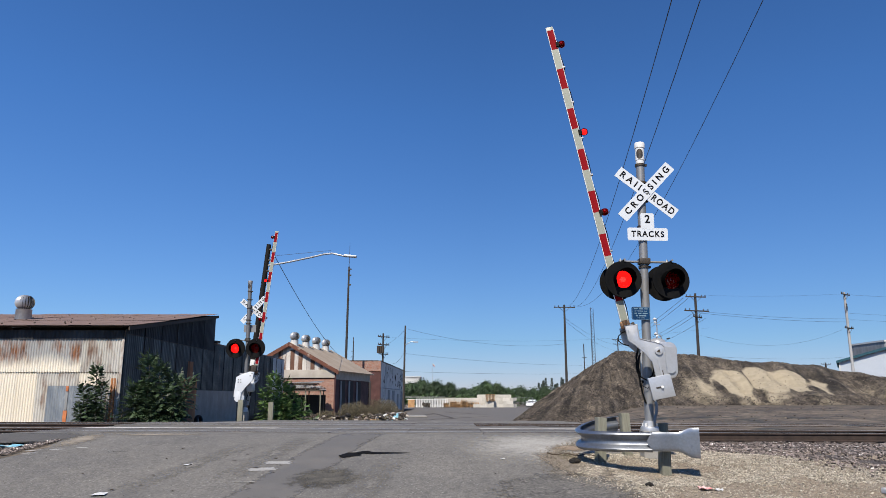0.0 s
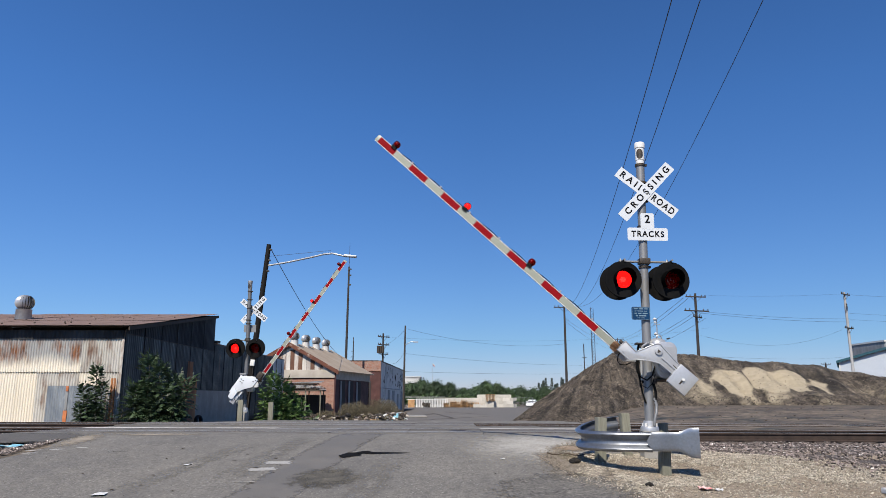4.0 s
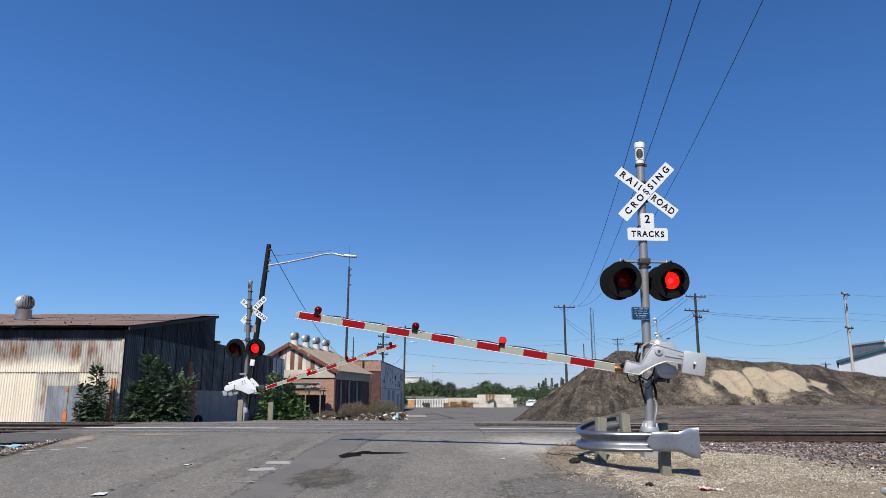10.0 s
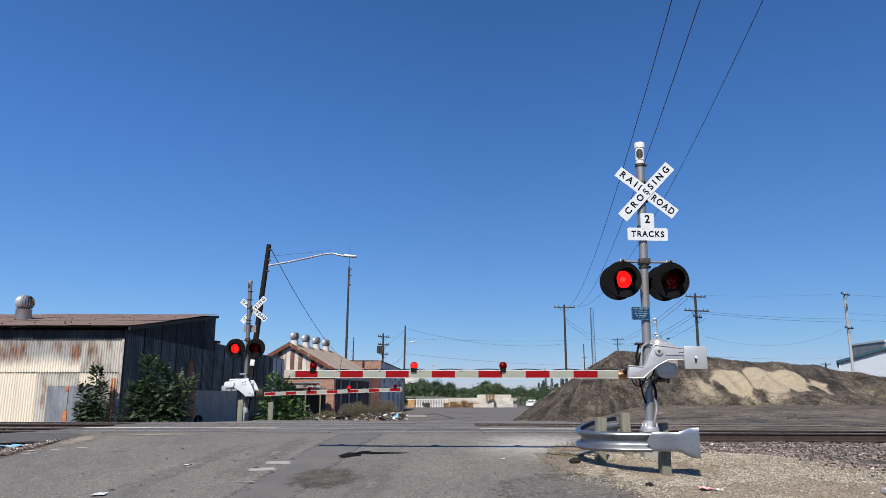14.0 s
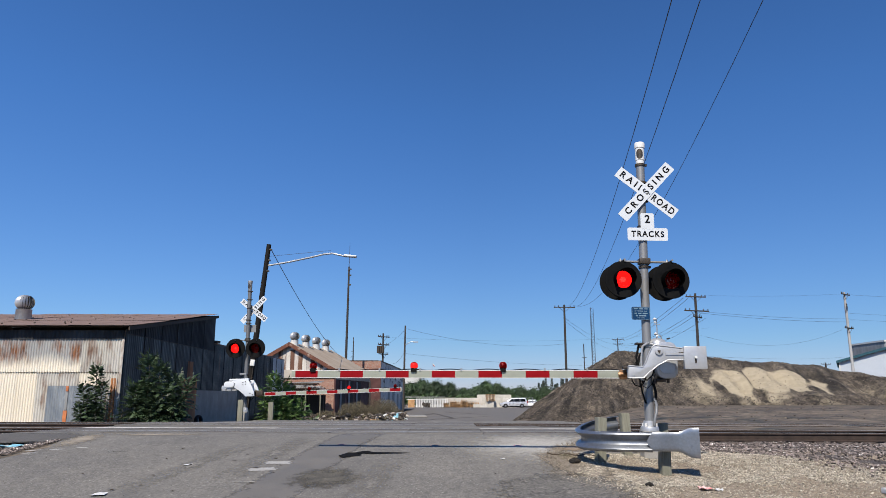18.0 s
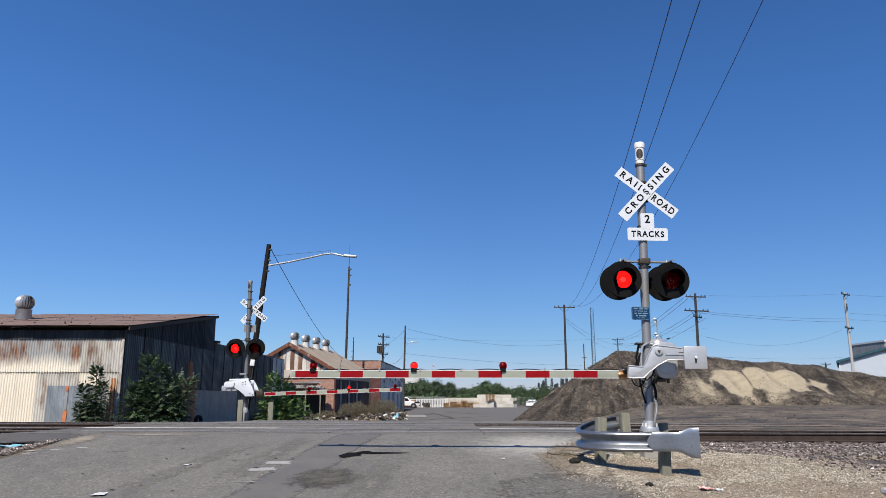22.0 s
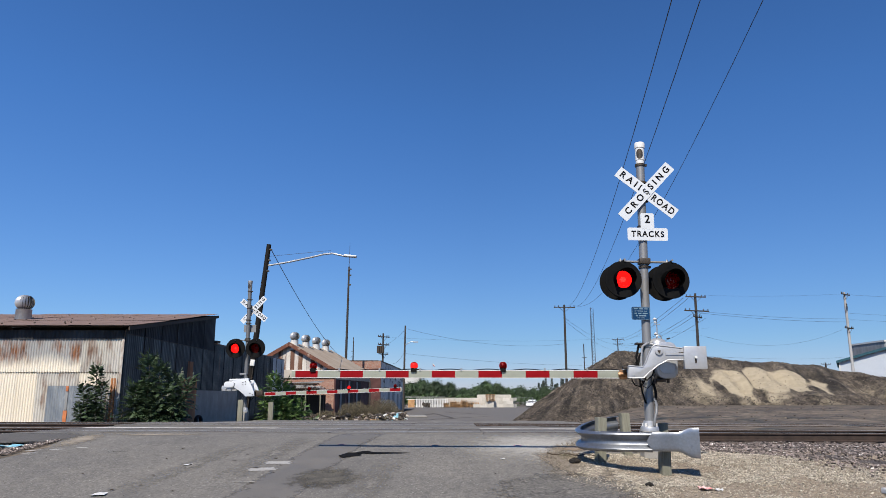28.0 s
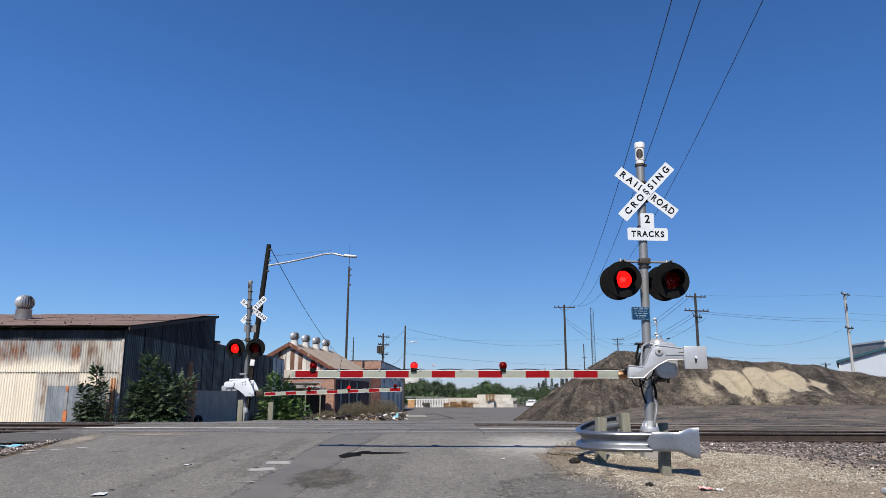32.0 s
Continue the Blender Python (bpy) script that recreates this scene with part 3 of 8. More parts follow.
def ground_z(x, y):
    s = across(x, y)
    on = step(-1.2, 0.2, min(lerp_at(y, RIGHT_EDGE) - x, x - lerp_at(y, LEFT_EDGE)) - 0.1)
    rz = road_z(x, y)
    if s < 6.5:
        # east of the road dirt buries the far track up to its rail heads
        off = min(rz, 0.56) + 0.03 * fbm(x, y, 0, 0.9) + 0.225 * step(1.9, 2.6, s) * step(4.8, 6.6, x)
    else:
        right = 0.785 + (0.275 * step(10, 36, s) + 0.6 * step(5, 38, s)) * step(8.5, 14.5, x) - 0.6 * step(5, 38, s)
        left = 0.56 - 0.6 * step(8, 34, s)
        w = step(5.5, 11, x) * (1 - step(62, 80, y))
        off = left + (right - left) * w + 0.05 * fbm(x, y, 3, 0.5) * step(7, 10, s)
        off = off + (rz - off) * step(60, 90, y)
    off += 0.05 * math.exp(-((x - 2.5) / 0.7) ** 2 - ((y - 12.6) / 0.7) ** 2) - 0.09 * math.exp(-((x - 3.9) / 1.2) ** 2 - ((y - 11.6) / 0.9) ** 2)  # hollow under the guard rail
    return off + (rz - off) * on


def strip_points(fine, lo, hi, step_fine, grow=1.25):
    """Grid lines: close together in a stretch, wider and wider outside it."""
    xs = list(np.arange(fine[0], fine[1] + 1e-6, step_fine))
    d, x = step_fine, fine[1]
    while x < hi:
        d *= grow
        x += d
        xs.append(min(x, hi))
    d, x = step_fine, fine[0]
    while x > lo:
        d *= grow
        x -= d
        xs.insert(0, max(x, lo))
    return [float(v) for v in xs]


def build_ground():
    xs, ys = strip_points((-13, 12), -1500, 1500, 0.25, 1.12), strip_points((7, 26), -300, 3000, 0.25, 1.1)
    g = Mesh()
    for y in ys:
        for x in xs:
            g.v.append((x, y, ground_z(x, y)))
    n = len(xs)
    g.f = [(j * n + i, j * n + i + 1, (j + 1) * n + i + 1, (j + 1) * n + i) for j in range(len(ys) - 1) for i in range(n - 1)]
    solid("ground", g, M_DIRT, "bare grey-brown dirt ground with tyre-worn patches", "ground", kind="structure", angle=180)

    r = Mesh()
    ys = strip_points((6, 26), -90, 60, 0.25, 1.15)
    m = 60
    for j, y in enumerate(ys):
        a, b = lerp_at(y, LEFT_EDGE), lerp_at(y, RIGHT_EDGE)
        a, b = a + 0.25 * fbm(7, y, 0, 0.8), b + 0.3 * fbm(3, y, 0, 1.1)
        for i in range(m + 1):
            x = a + (b - a) * i / m
            lip = 0.022 if 0 < i < m else -0.03
            if min(abs(across(x, y) - 0.75), abs(across(x, y) - 5.10)) < 1.3:
                lip = -0.09                       # the crossing panels fill this bed
            r.v.append((x, y, max(road_z(x, y), ground_z(x, y)) + lip + 0.012 * fbm(x, y, 0, 0.35)))
    r.f = [(j * (m + 1) + i, j * (m + 1) + i + 1, (j + 1) * (m + 1) + i + 1, (j + 1) * (m + 1) + i)
           for j in range(len(ys) - 1) for i in range(m)]
    solid("road", r, M_ASPHALT, "worn grey asphalt road humped over the tracks", "road", kind="structure", angle=180)

    r = Mesh()
    ys = [60 + 2.5 * i for i in range(32)]
    for y in ys:
        a, b = lerp_at(y, LEFT_EDGE), lerp_at(y, RIGHT_EDGE)
        for i in range(31):
            x = a + (b - a) * i / 30
            r.v.append((x, y, max(road_z(x, y), ground_z(x, y)) + 0.03))
    r.f = [(j * 31 + i, j * 31 + i + 1, (j + 1) * 31 + i + 1, (j + 1) * 31 + i) for j in range(len(ys) - 1) for i in range(30)]
    solid("road_lot", r, M_ASPHALT_OLD, "dark grey asphalt yard beyond the crossing", "road", kind="structure", angle=180)
    street = Mesh().grid(80, 4, lambda u, v: (-400 + 800 * u, 121 + 18 * v, -0.262 + (0.03 if 0.01 < u < 0.99 else 0)))
    solid("road_street", street, M_ASPHALT_OLD, "dark asphalt cross street by the block wall", "road", kind="structure", angle=180)


def on_road(cx, cy, rx, ry, material, name, label, lift=0.004, turn=0.0):
    """A thin patch that follows the road's hump, centred at cx, cy."""
    g = Mesh()
    c, s = math.cos(turn), math.sin(turn)
    z0 = road_z(cx, cy)

    def at(u, v):
        x, y = (u - 0.5) * 2 * rx, (v - 0.5) * 2 * ry
        wx, wy = cx + x * c - y * s, cy + x * s + y * c
        return (x, y, road_z(wx, wy) + 0.022 + lift + 0.012 * fbm(wx, wy, 0, 0.35) - z0)

    g.grid(24, 24, at)
    return solid(name, g, material, label, "road marking", pose(cx, cy, z0, 0, 0, math.degrees(turn)), kind="structure", angle=180)


def blob(cx, cy, rx, ry, seed, n=28, rough=0.25, turn=0.0):
    c, s = math.cos(turn), math.sin(turn)
    out = []
    for i in range(n):
        a = 2 * math.pi * i / n
        k = 1 + rough * fbm(math.cos(a) + seed, math.sin(a), seed, 1.3)
        x, y = rx * k * math.cos(a), ry * k * math.sin(a)
        out.append((cx + x * c - y * s, cy + x * s + y * c))
    return out


def scatter(name, count, place, size, material, label, category, seed, flat=0.7):
    """Loose stones, joined: place(rng) gives x, y, z."""
    rng = random.Random(seed)
    base = [(1, 0, 0), (-1, 0, 0), (0, 1, 0), (0, -1, 0), (0, 0, 1), (0, 0, -1)]
    fs = [(0, 2, 4), (2, 1, 4), (1, 3, 4), (3, 0, 4), (2, 0, 5), (1, 2, 5), (3, 1, 5), (0, 3, 5)]
    g = Mesh()
    for _ in range(count):
        p = place(rng)
        if p is None:
            continue
        r = size[0] + (size[1] - size[0]) * rng.random() ** 2.2
        m = Euler((rng.uniform(-0.5, 0.5), rng.uniform(-0.5, 0.5), rng.uniform(0, 6.3))).to_matrix()
        sc = (r * rng.uniform(0.7, 1.4), r * rng.uniform(0.6, 1.1), r * flat * rng.uniform(0.6, 1.1))
        g.add([m @ Vector((a * sc[0], b * sc[1], c * sc[2])) + Vector((p[0], p[1], p[2] + r * 0.32)) for a, b, c in base], fs)
    return solid(name, g, material, label, category, kind="stuff", smooth=False)


# ---------------------------------------------------------------- tracks and crossing
def track_pose(x, s, z=0.0):
    """A place on the line of the tracks: x along the world's x, s beyond the near rail."""
    return pose(x, 17.42 - SKEW * x + s, z, 0, 0, math.degrees(math.atan(-SKEW)))


def build_tracks():
    head = [(-0.036, 0.0), (0.036, 0.0), (0.036, -0.035), (0.009, -0.05), (0.009, -0.145), (0.07, -0.165), (0.07, -0.18),
            (-0.07, -0.18), (-0.07, -0.165), (-0.009, -0.145), (-0.009, -0.05), (-0.036, -0.035)]
    rail = Mesh()
    L = 140
    rail.v = [(x, a, z) for x in (-L, L) for a, z in head]
    n = len(head)
    rail.f = [tuple(range(n)), tuple(range(2 * n - 1, n - 1, -1))] + [(i, n + i, n + (i + 1) % n, (i + 1) % n) for i in range(n)]
    rail_me = rail.data("rail", M_RAIL, False)
    top_me = Mesh().box((0, 0, 0.001), (2 * L, 0.062, 0.006)).data("rail_head", M_RAILTOP, False)
    tie_me = Mesh().box((0, 0, -0.09), (0.23, 2.6, 0.18)).data("tie", M_TIE, False)
    plate_me = Mesh().box((0, 0, 0.006), (0.19, 0.34, 0.014)).data("tie_plate", M_RAIL, False)
    for k, s0 in enumerate((0.0, 4.35)):
        t = thing("railway_track", "rusty steel rails on dark timber ties across the road", "railway track", track_pose(0, s0, 0.804),
                  "parallel tracks", "structure")
        for off in (0.0, 1.5):
            r = part("rail", rail_me, None, t, at=pose(0, off, 0))
            part("rail_head", top_me, None, r, "bright worn rail head")
        rng = random.Random(4 + k)
        for x in list(np.arange(-32, -10.6, 0.52)) + list(np.arange(4.4, 28, 0.52)):
            tie = part("tie", tie_me, None, t, at=pose(float(x) + rng.uniform(-0.03, 0.03), 0.75 + rng.uniform(-0.05, 0.05), -0.19, 0, 0, rng.uniform(-1.5, 1.5)))
            if k == 0:
                for off in (-0.75, 0.75):
                    part("tie_plate", plate_me, None, tie, at=pose(0, off, 0))
    def front(x, s):
        """The shoulder of the bed is narrow by the road and wide away from it."""
        return s * (1 - 0.45 * (1 - step(4.9, 7.2, abs(x + 3.1) - 3.1 if x < 0 else x))) if s < -2 else s

    bed = Mesh()
    for x0, x1 in ((-140, -10.9), (4.7, 140)):
        prof = [(-5.4, 0.35), (-4.9, 0.50), (-3.6, 0.565), (-1.5, 0.575), (-0.5, 0.58), (2.0, 0.58), (3.0, 0.565), (4.0, 0.575), (6.4, 0.58), (7.6, 0.58), (9.2, 0.35)]
        xs = list(np.linspace(x0, x1, 90))
        bed.grid(89, len(prof) - 1, lambda u, v: (
            lambda x, q: (x, 17.42 - SKEW * x + front(x, q[0]) + 0.12 * fbm(x, q[0], 0, 1.5),
                          (max(q[1], ground_z(x, 17.42 - SKEW * x + front(x, q[0])) + 0.025) if -5.3 < q[0] < -1 else q[1]) + 0.02 * fbm(x, q[0], 5, 2.5)))(
                xs[round(u * 89)], prof[round(v * (len(prof) - 1))]))
    solid("ballast_bed", bed, M_BALLAST_BED, "grey-purple crushed stone ballast under the tracks", "ballast", kind="structure", angle=180)

    cross = thing("crossing_surface", "rubber and concrete panels filling the road between the rails", "crossing surface", kind="structure")
    sizes = {"field": (1.796, 0.56, 0.12), "gauge": (1.796, 0.60, 0.12)}
    meshes = {}
    for key, sz in sizes.items():
        for tone, mm in (("pale", M_PALECONC), ("grey", M_PANEL)):
            meshes[key, tone] = Mesh().box((0, 0, -0.06), sz).data("panel", mm, False, bevel=0.005)
    rng = random.Random(8)
    for s0 in (0.0, 4.35):
        for i in range(8):
            x = -8.95 + 1.8 * i
            if s0 > 0 and x > 1.0:
                continue                          # the far track lies open beside the lane
            for s, key in ((-0.36, "field"), (0.42, "gauge"), (1.08, "gauge"), (1.86, "field")):
                tone = "pale" if (x > 0.9 or x < -5.2) and s0 == 0 and s > 1.5 else "grey"
                part("panel", meshes[key, tone], None, cross,
                     at=track_pose(x, s0 + s, 0.80 + rng.uniform(-0.004, 0.004)) @ pose(0, 0, 0, rng.uniform(-0.4, 0.4), rng.uniform(-0.08, 0.08), 0))
    strip = Mesh()
    for s in (-0.065, 0.09, 1.41, 1.565, 4.285, 4.44, 5.76, 5.915):
        strip.add([track_pose(x, s + o, z) @ Vector((0, 0, 0)) for x in (-9.9, 4.6 if s < 4 else 0.95) for o, z in ((-0.035, 0.772), (0.035, 0.772))],
                  [(0, 1, 3, 2)])
    part("flange_strip", strip, M_RUBBER, cross, "black rubber flangeway strip", smooth=False)


# ---------------------------------------------------------------- crossing signal
def flashing_light(parent, x, y, z, face, name="flashing_light", big=1.0):
    """A round black light with hood; face -1 looks towards -y. Returns the added shutter that makes it flash."""
    f = face
    body = part(name, Mesh().lathe([(0.001, 0.20 * -f), (0.10 * big, 0.19 * -f), (0.155 * big, 0.13 * -f), (0.165 * big, 0.03 * -f), (0.165 * big, 0.0)], n=28, axis="y"),
                M_BLACK, parent, at=pose(x, y, z))
    part("background", Mesh().lathe([(0.158 * big, 0.0), (0.158 * big, 0.012 * f), (0.327 * big, 0.02 * f), (0.336 * big, 0.008 * f), (0.329 * big, -0.006 * f), (0.158 * big, -0.008 * f)], n=40, axis="y"),
         M_BLACK, body, "round black background plate")
    hood = Mesh()
    n = 30
    vs, fs = [], []
    for j, r in ((0, 0.172 * big), (1, 0.180 * big)):
        for i in range(n + 1):
            a = radians(-48 + 276 * i / n)
            d = 0.33 * (0.30 + 0.70 * (0.5 + 0.5 * math.sin(a)) ** 0.7)
            vs += [(r * math.cos(a), 0.0, r * math.sin(a)), (r * math.cos(a), f * d, r * math.sin(a) - 0.05 * d)]
    w = 2 * (n + 1)
    for j in (0, 1):
        fs += [(j * w + 2 * i, j * w + 2 * i + 1, j * w + 2 * i + 3, j * w + 2 * i + 2) for i in range(n)]
    fs += [(2 * i + 1, w + 2 * i + 1, w + 2 * i + 3, 2 * i + 3) for i in range(n)]
    part("hood", hood.add(vs, fs), M_HOOD, body, "black visor over the lens")
    part("lens", Mesh().lathe([(0.001, 0.055 * f), (0.06 * big, 0.05 * f), (0.11 * big, 0.036 * f), (0.155 * big, 0.012 * f), (0.165 * big, 0.0)], n=32, axis="y"),
         M_LENS, body, "domed red glass lens")
    part("lamp", Mesh().lathe([(0.001, -0.012 * f), (0.158 * big, -0.010 * f)], n=28, axis="y"), M_LAMP, body, "glowing red lamp element")
    part("bulb", Mesh().lathe([(0.001, -0.002 * f), (0.035, -0.004 * f), (0.05, -0.009 * f)], n=18, axis="y"), M_BULB, body, "bright centre of the lamp")
    return part("shutter", Mesh().lathe([(0.001, 0.002), (0.163 * big, 0.002), (0.163 * big, -0.002), (0.001, -0.002)], n=28, axis="y"), M_SHUTTER, body,
                "added dark red blade that blacks out the lamp", at=pose(0, 0.006 * f, 0))


def crossbuck(parent, x, y, z, face=-1):
    t = 0.008
    a = part("crossbuck_blade", Mesh().box((0, 0, 0), (1.33, t, 0.222)), M_WHITE, parent, "white blade lettered in black", at=pose(x, y, z, 0, 38, 0))
    letters("lettering", "RAIL", 0.175, M_LETTER, a, pose(-0.345, -t / 2 - 0.003, 0), squeeze=1.0, spread=1.6)
    letters("lettering", "ROAD", 0.175, M_LETTER, a, pose(0.375, -t / 2 - 0.003, 0), squeeze=0.86, spread=1.3)
    b = part("crossbuck_blade", Mesh().box((0, 0, 0), (1.385, t, 0.218)), M_WHITE, parent, "white blade lettered in black", at=pose(x - 0.005, y - 0.012, z + 0.018, 0, -48, 0))
    letters("lettering", "CROSSING", 0.17, M_LETTER, b, pose(0.03, -t / 2 - 0.003, 0), squeeze=0.98, spread=1.7)
    for i in (-1, 1):
        part("bolt", Mesh().rod((x + i * 0.05, y - 0.03, z - 0.02 * i), (x + i * 0.05, y, z - 0.02 * i), 0.012, n=8), M_GALV, parent)


def rounded(w, h, r, n=5):
    pts = []
    for cx, cz, a0 in ((w / 2 - r, h / 2 - r, 0), (-w / 2 + r, h / 2 - r, 90), (-w / 2 + r, -h / 2 + r, 180), (w / 2 - r, -h / 2 + r, 270)):
        pts += [(cx + r * math.cos(radians(a0 + 90 * i / n)), cz + r * math.sin(radians(a0 + 90 * i / n))) for i in range(n + 1)]
    return pts


def build_signal(base, side, lean, label, far=False):
    """The mast with its signs and lights; side -1: the arm reaches towards -x. Returns the shutters of both lights."""
    t = thing("crossing_signal", label, "railroad signal", base @ pose(0, 0, 0, 0, lean, 0), "crossing signals")
    H = 5.35
    mast = part("mast", Mesh().lathe([(0.080, 0.15), (0.080, 0.9), (0.079, 0.92), (0.079, H)], n=24), M_FARMAST if far else M_MAST, t, "grey painted steel mast")
    for z in (3.36, 3.98, 4.12, 4.62, 4.98, H - 0.02):
        part("clamp", Mesh().lathe([(0.083, -0.025), (0.096, -0.022), (0.096, 0.022), (0.083, 0.025)], (0, 0, z), 20).box((0.105, -0.01, z), (0.03, 0.05, 0.04)),
             M_DARKMETAL, mast)
    part("base", Mesh().lathe([(0.001, 0.60), (0.10, 0.60), (0.11, 0.52), (0.15, 0.50), (0.16, 0.47), (0.16, 0.42), (0.001, 0.42)], n=20), M_SILVER, t, "flanged cast base", bevel=0.0)
    for i in range(4):
        a = radians(45 + 90 * i)
        part("bolt", Mesh().rod((0.13 * math.cos(a), 0.13 * math.sin(a), 0.46), (0.13 * math.cos(a), 0.13 * math.sin(a), 0.56), 0.02, n=8), M_CAP, t)
    part("foundation", Mesh().box((0, 0, -0.05), (0.30, 0.30, 0.96)), M_CONCRETE, t, "grey concrete footing", bevel=0.02)
    # bell at the top of the mast
    bell = part("bell", Mesh().lathe([(0.078, 0), (0.078, 0.07), (0.086, 0.08), (0.086, 0.31), (0.096, 0.32), (0.098, 0.41), (0.088, 0.43), (0.001, 0.435)], n=24),
                M_MAST if far else M_CAP, t, "white enamelled bell housing", at=pose(0, 0, H))
    slot = Mesh()

    def slot_at(u, v):
        h = 0.19 + 0.10 * math.sin((v - 0.5) * math.pi)
        ang = (u - 0.5) * 2 * 0.066 * math.cos((v - 0.5) * math.pi) / 0.086 - math.pi / 2 - 0.3
        return (0.0885 * math.cos(ang), 0.0885 * math.sin(ang), h)

    slot.grid(8, 12, slot_at)
    part("sound_opening", slot, M_DARKMETAL, bell, "dark oval opening", smooth=False)
    y_sign = 0.11 if far else -0.105
    crossbuck(t, 0.17 if far else 0.07, y_sign, 4.55 if far else 4.765)
    if not far:
        plate = part("track_count_plate", Mesh().slab([(x, z) for x, z in rounded(0.25, 0.30, 0.03)], -0.006, 0.0), M_WHITE, t, "white plate with a number", at=pose(0.065, -0.104, 4.215))
        letters("lettering", "2", 0.21, M_LETTER, plate, pose(0, -0.009, 0.03))
        plate = part("track_count_plate", Mesh().slab(rounded(0.745, 0.24, 0.035), -0.006, 0.0), M_WHITE, t, "white TRACKS plate", at=pose(0.065, -0.100, 3.965))
        letters("lettering", "TRACKS", 0.15, M_LETTER, plate, pose(0, -0.0105, 0), squeeze=0.95)
        blue = part("notice_plate", Mesh().slab(rounded(0.335, 0.235, 0.03), -0.006, 0.0), M_BLUE, t, "small blue notice with pale writing", at=pose(-0.115, -0.105, 2.49))
        bars = Mesh()
        for i, (words, h) in enumerate((((0.07, 0.075, 0.06), 0.016), ((0.03, 0.10, 0.05), 0.014), ((0.05, 0.06, 0.09), 0.016), ((0.035, 0.13), 0.026), ((0.05, 0.06), 0.010))):
            x = -(sum(words) + 0.02 * (len(words) - 1)) / 2
            for k in words:
                bars.box((x + k / 2, -0.008, 0.082 - 0.041 * i), (k, 0.002, h))
                x += k + 0.02
        for sx_ in (-1, 1):
            bars.box((0.158 * sx_, -0.008, 0), (0.005, 0.002, 0.20)).box((0, -0.008, 0.108 * sx_), (0.29, 0.002, 0.005))
        part("lettering", bars, M_BAR, blue, smooth=False)
    else:
        part("notice_plate", Mesh().box((0, 0, 0), (0.5, 0.006, 0.3)), M_MAST, t, "grey back of a plate", at=pose(0.05, 0.09, 3.78))
    # crossarm with junction box and lights
    zl = 3.30 if far else 3.46
    arm = Mesh().rod((-0.46, 0, zl), (0.46, 0, zl), 0.022, n=12)
    for i in (-1, 1):
        arm.rod((i * 0.43, 0, zl), (i * 0.43, 0, zl - 0.14), 0.02, n=10).rod((i * 0.43, 0, zl), (i * 0.43, 0, zl + 0.05), 0.03, 0.012, n=10)
        arm.rod((i * 0.43, -0.32, zl - 0.02), (i * 0.43, 0.32, zl - 0.02), 0.018, n=8)
    part("crossarm", arm, M_MAST, t, "grey pipe crossarm carrying the lights")
    part("junction_box", Mesh().box((0.0, -0.02, zl), (0.2, 0.2, 0.11)), M_DARKMETAL, t, bevel=0.02)
    shutters = []
    for i in (-1, 1):
        shutters.append(flashing_light(t, i * (0.41 if far else 0.43) - (0 if far else 0.025), -0.26, zl - (0.35 if far else 0.38), -1, big=1.18 if far else 1.0))
        if not far:
            flashing_light(t, i * 0.43, 0.26, zl - 0.35, 1)
    # gate mechanism
    sx = -side
    box = Mesh().slab(rounded(0.22, 0.34, 0.06) if far else rounded(0.37, 0.64, 0.13), -0.24, 0.26)
    mech = part("gate_mechanism", box, M_SILVER, t, "silver painted gate mechanism housing", at=pose((-0.20 if far else 0.285) * sx, 0.05 if far else 0.0, 1.38 if far else 1.655), bevel=0.02)
    part("mechanism_lid", Mesh().slab(rounded(0.16, 0.26, 0.05) if far else rounded(0.28, 0.46, 0.08), -0.27, -0.243), M_SILVER, mech)
    part("hinge_pin", Mesh().rod((0.0, -0.28, 0.37), (0.1, -0.1, 0.40), 0.012, n=8), M_DARKMETAL, mech)
    pts = [(-0.07 * sx, -0.06, 1.9), (-0.17 * sx, -0.08, 1.7), (-0.19 * sx, -0.08, 1.45), (-0.13 * sx, -0.07, 1.1), (-0.07 * sx, -0.07, 0.9)]
    part("cable", Mesh().tube(pts, 0.017, 8), M_BLACK, t, "black cable hanging beside the mast")
    pts = [(0.05 * sx, -0.125, 0.52), (0.06 * sx, -0.13, 0.64), (0.10 * sx, -0.11, 0.76), (0.11 * sx, -0.08, 0.88), (0.075 * sx, -0.07, 1.0)]
    part("conduit", Mesh().tube(pts, 0.026, 10), M_MAST, t, "silver flexible conduit")
    if not far:
        part("housing_cap", Mesh().lathe([(0.001, 0.075), (0.07, 0.07), (0.125, 0.045), (0.155, 0.0), (0.16, -0.06)], (0.20 * sx, 0.02, 1.985), 22), M_SILVER, mech.parent, "rounded silver housing cap")
        for k, (low, r) in enumerate(((1.16, 0.008), (1.30, 0.014))):
            pts = [(-0.24 * sx + 0.02 * k, -0.10, 1.62), (-0.22 * sx, -0.11, 1.45), (-0.15 * sx, -0.12, low + 0.05), (-0.05 * sx, -0.12, low), (0.05 * sx, -0.12, low + 0.09), (0.10 * sx, -0.11, low + 0.25)]
            part("cable", Mesh().tube(pts, r, 6), M_BLACK, t, "slack black cable loop")
        part("underside_fitting", Mesh().box((0.20 * sx, -0.02, 1.31), (0.16, 0.22, 0.06)).rod((0.12 * sx, -0.16, 1.30), (0.30 * sx, -0.16, 1.33), 0.022, n=8)
             .rod((0.33 * sx, -0.1, 1.34), (0.33 * sx, -0.1, 1.26), 0.03, n=8).box((0.10 * sx, -0.06, 1.27), (0.06, 0.1, 0.05)), M_DARKMETAL, t, "dark oily fittings under the housing", bevel=0.005)
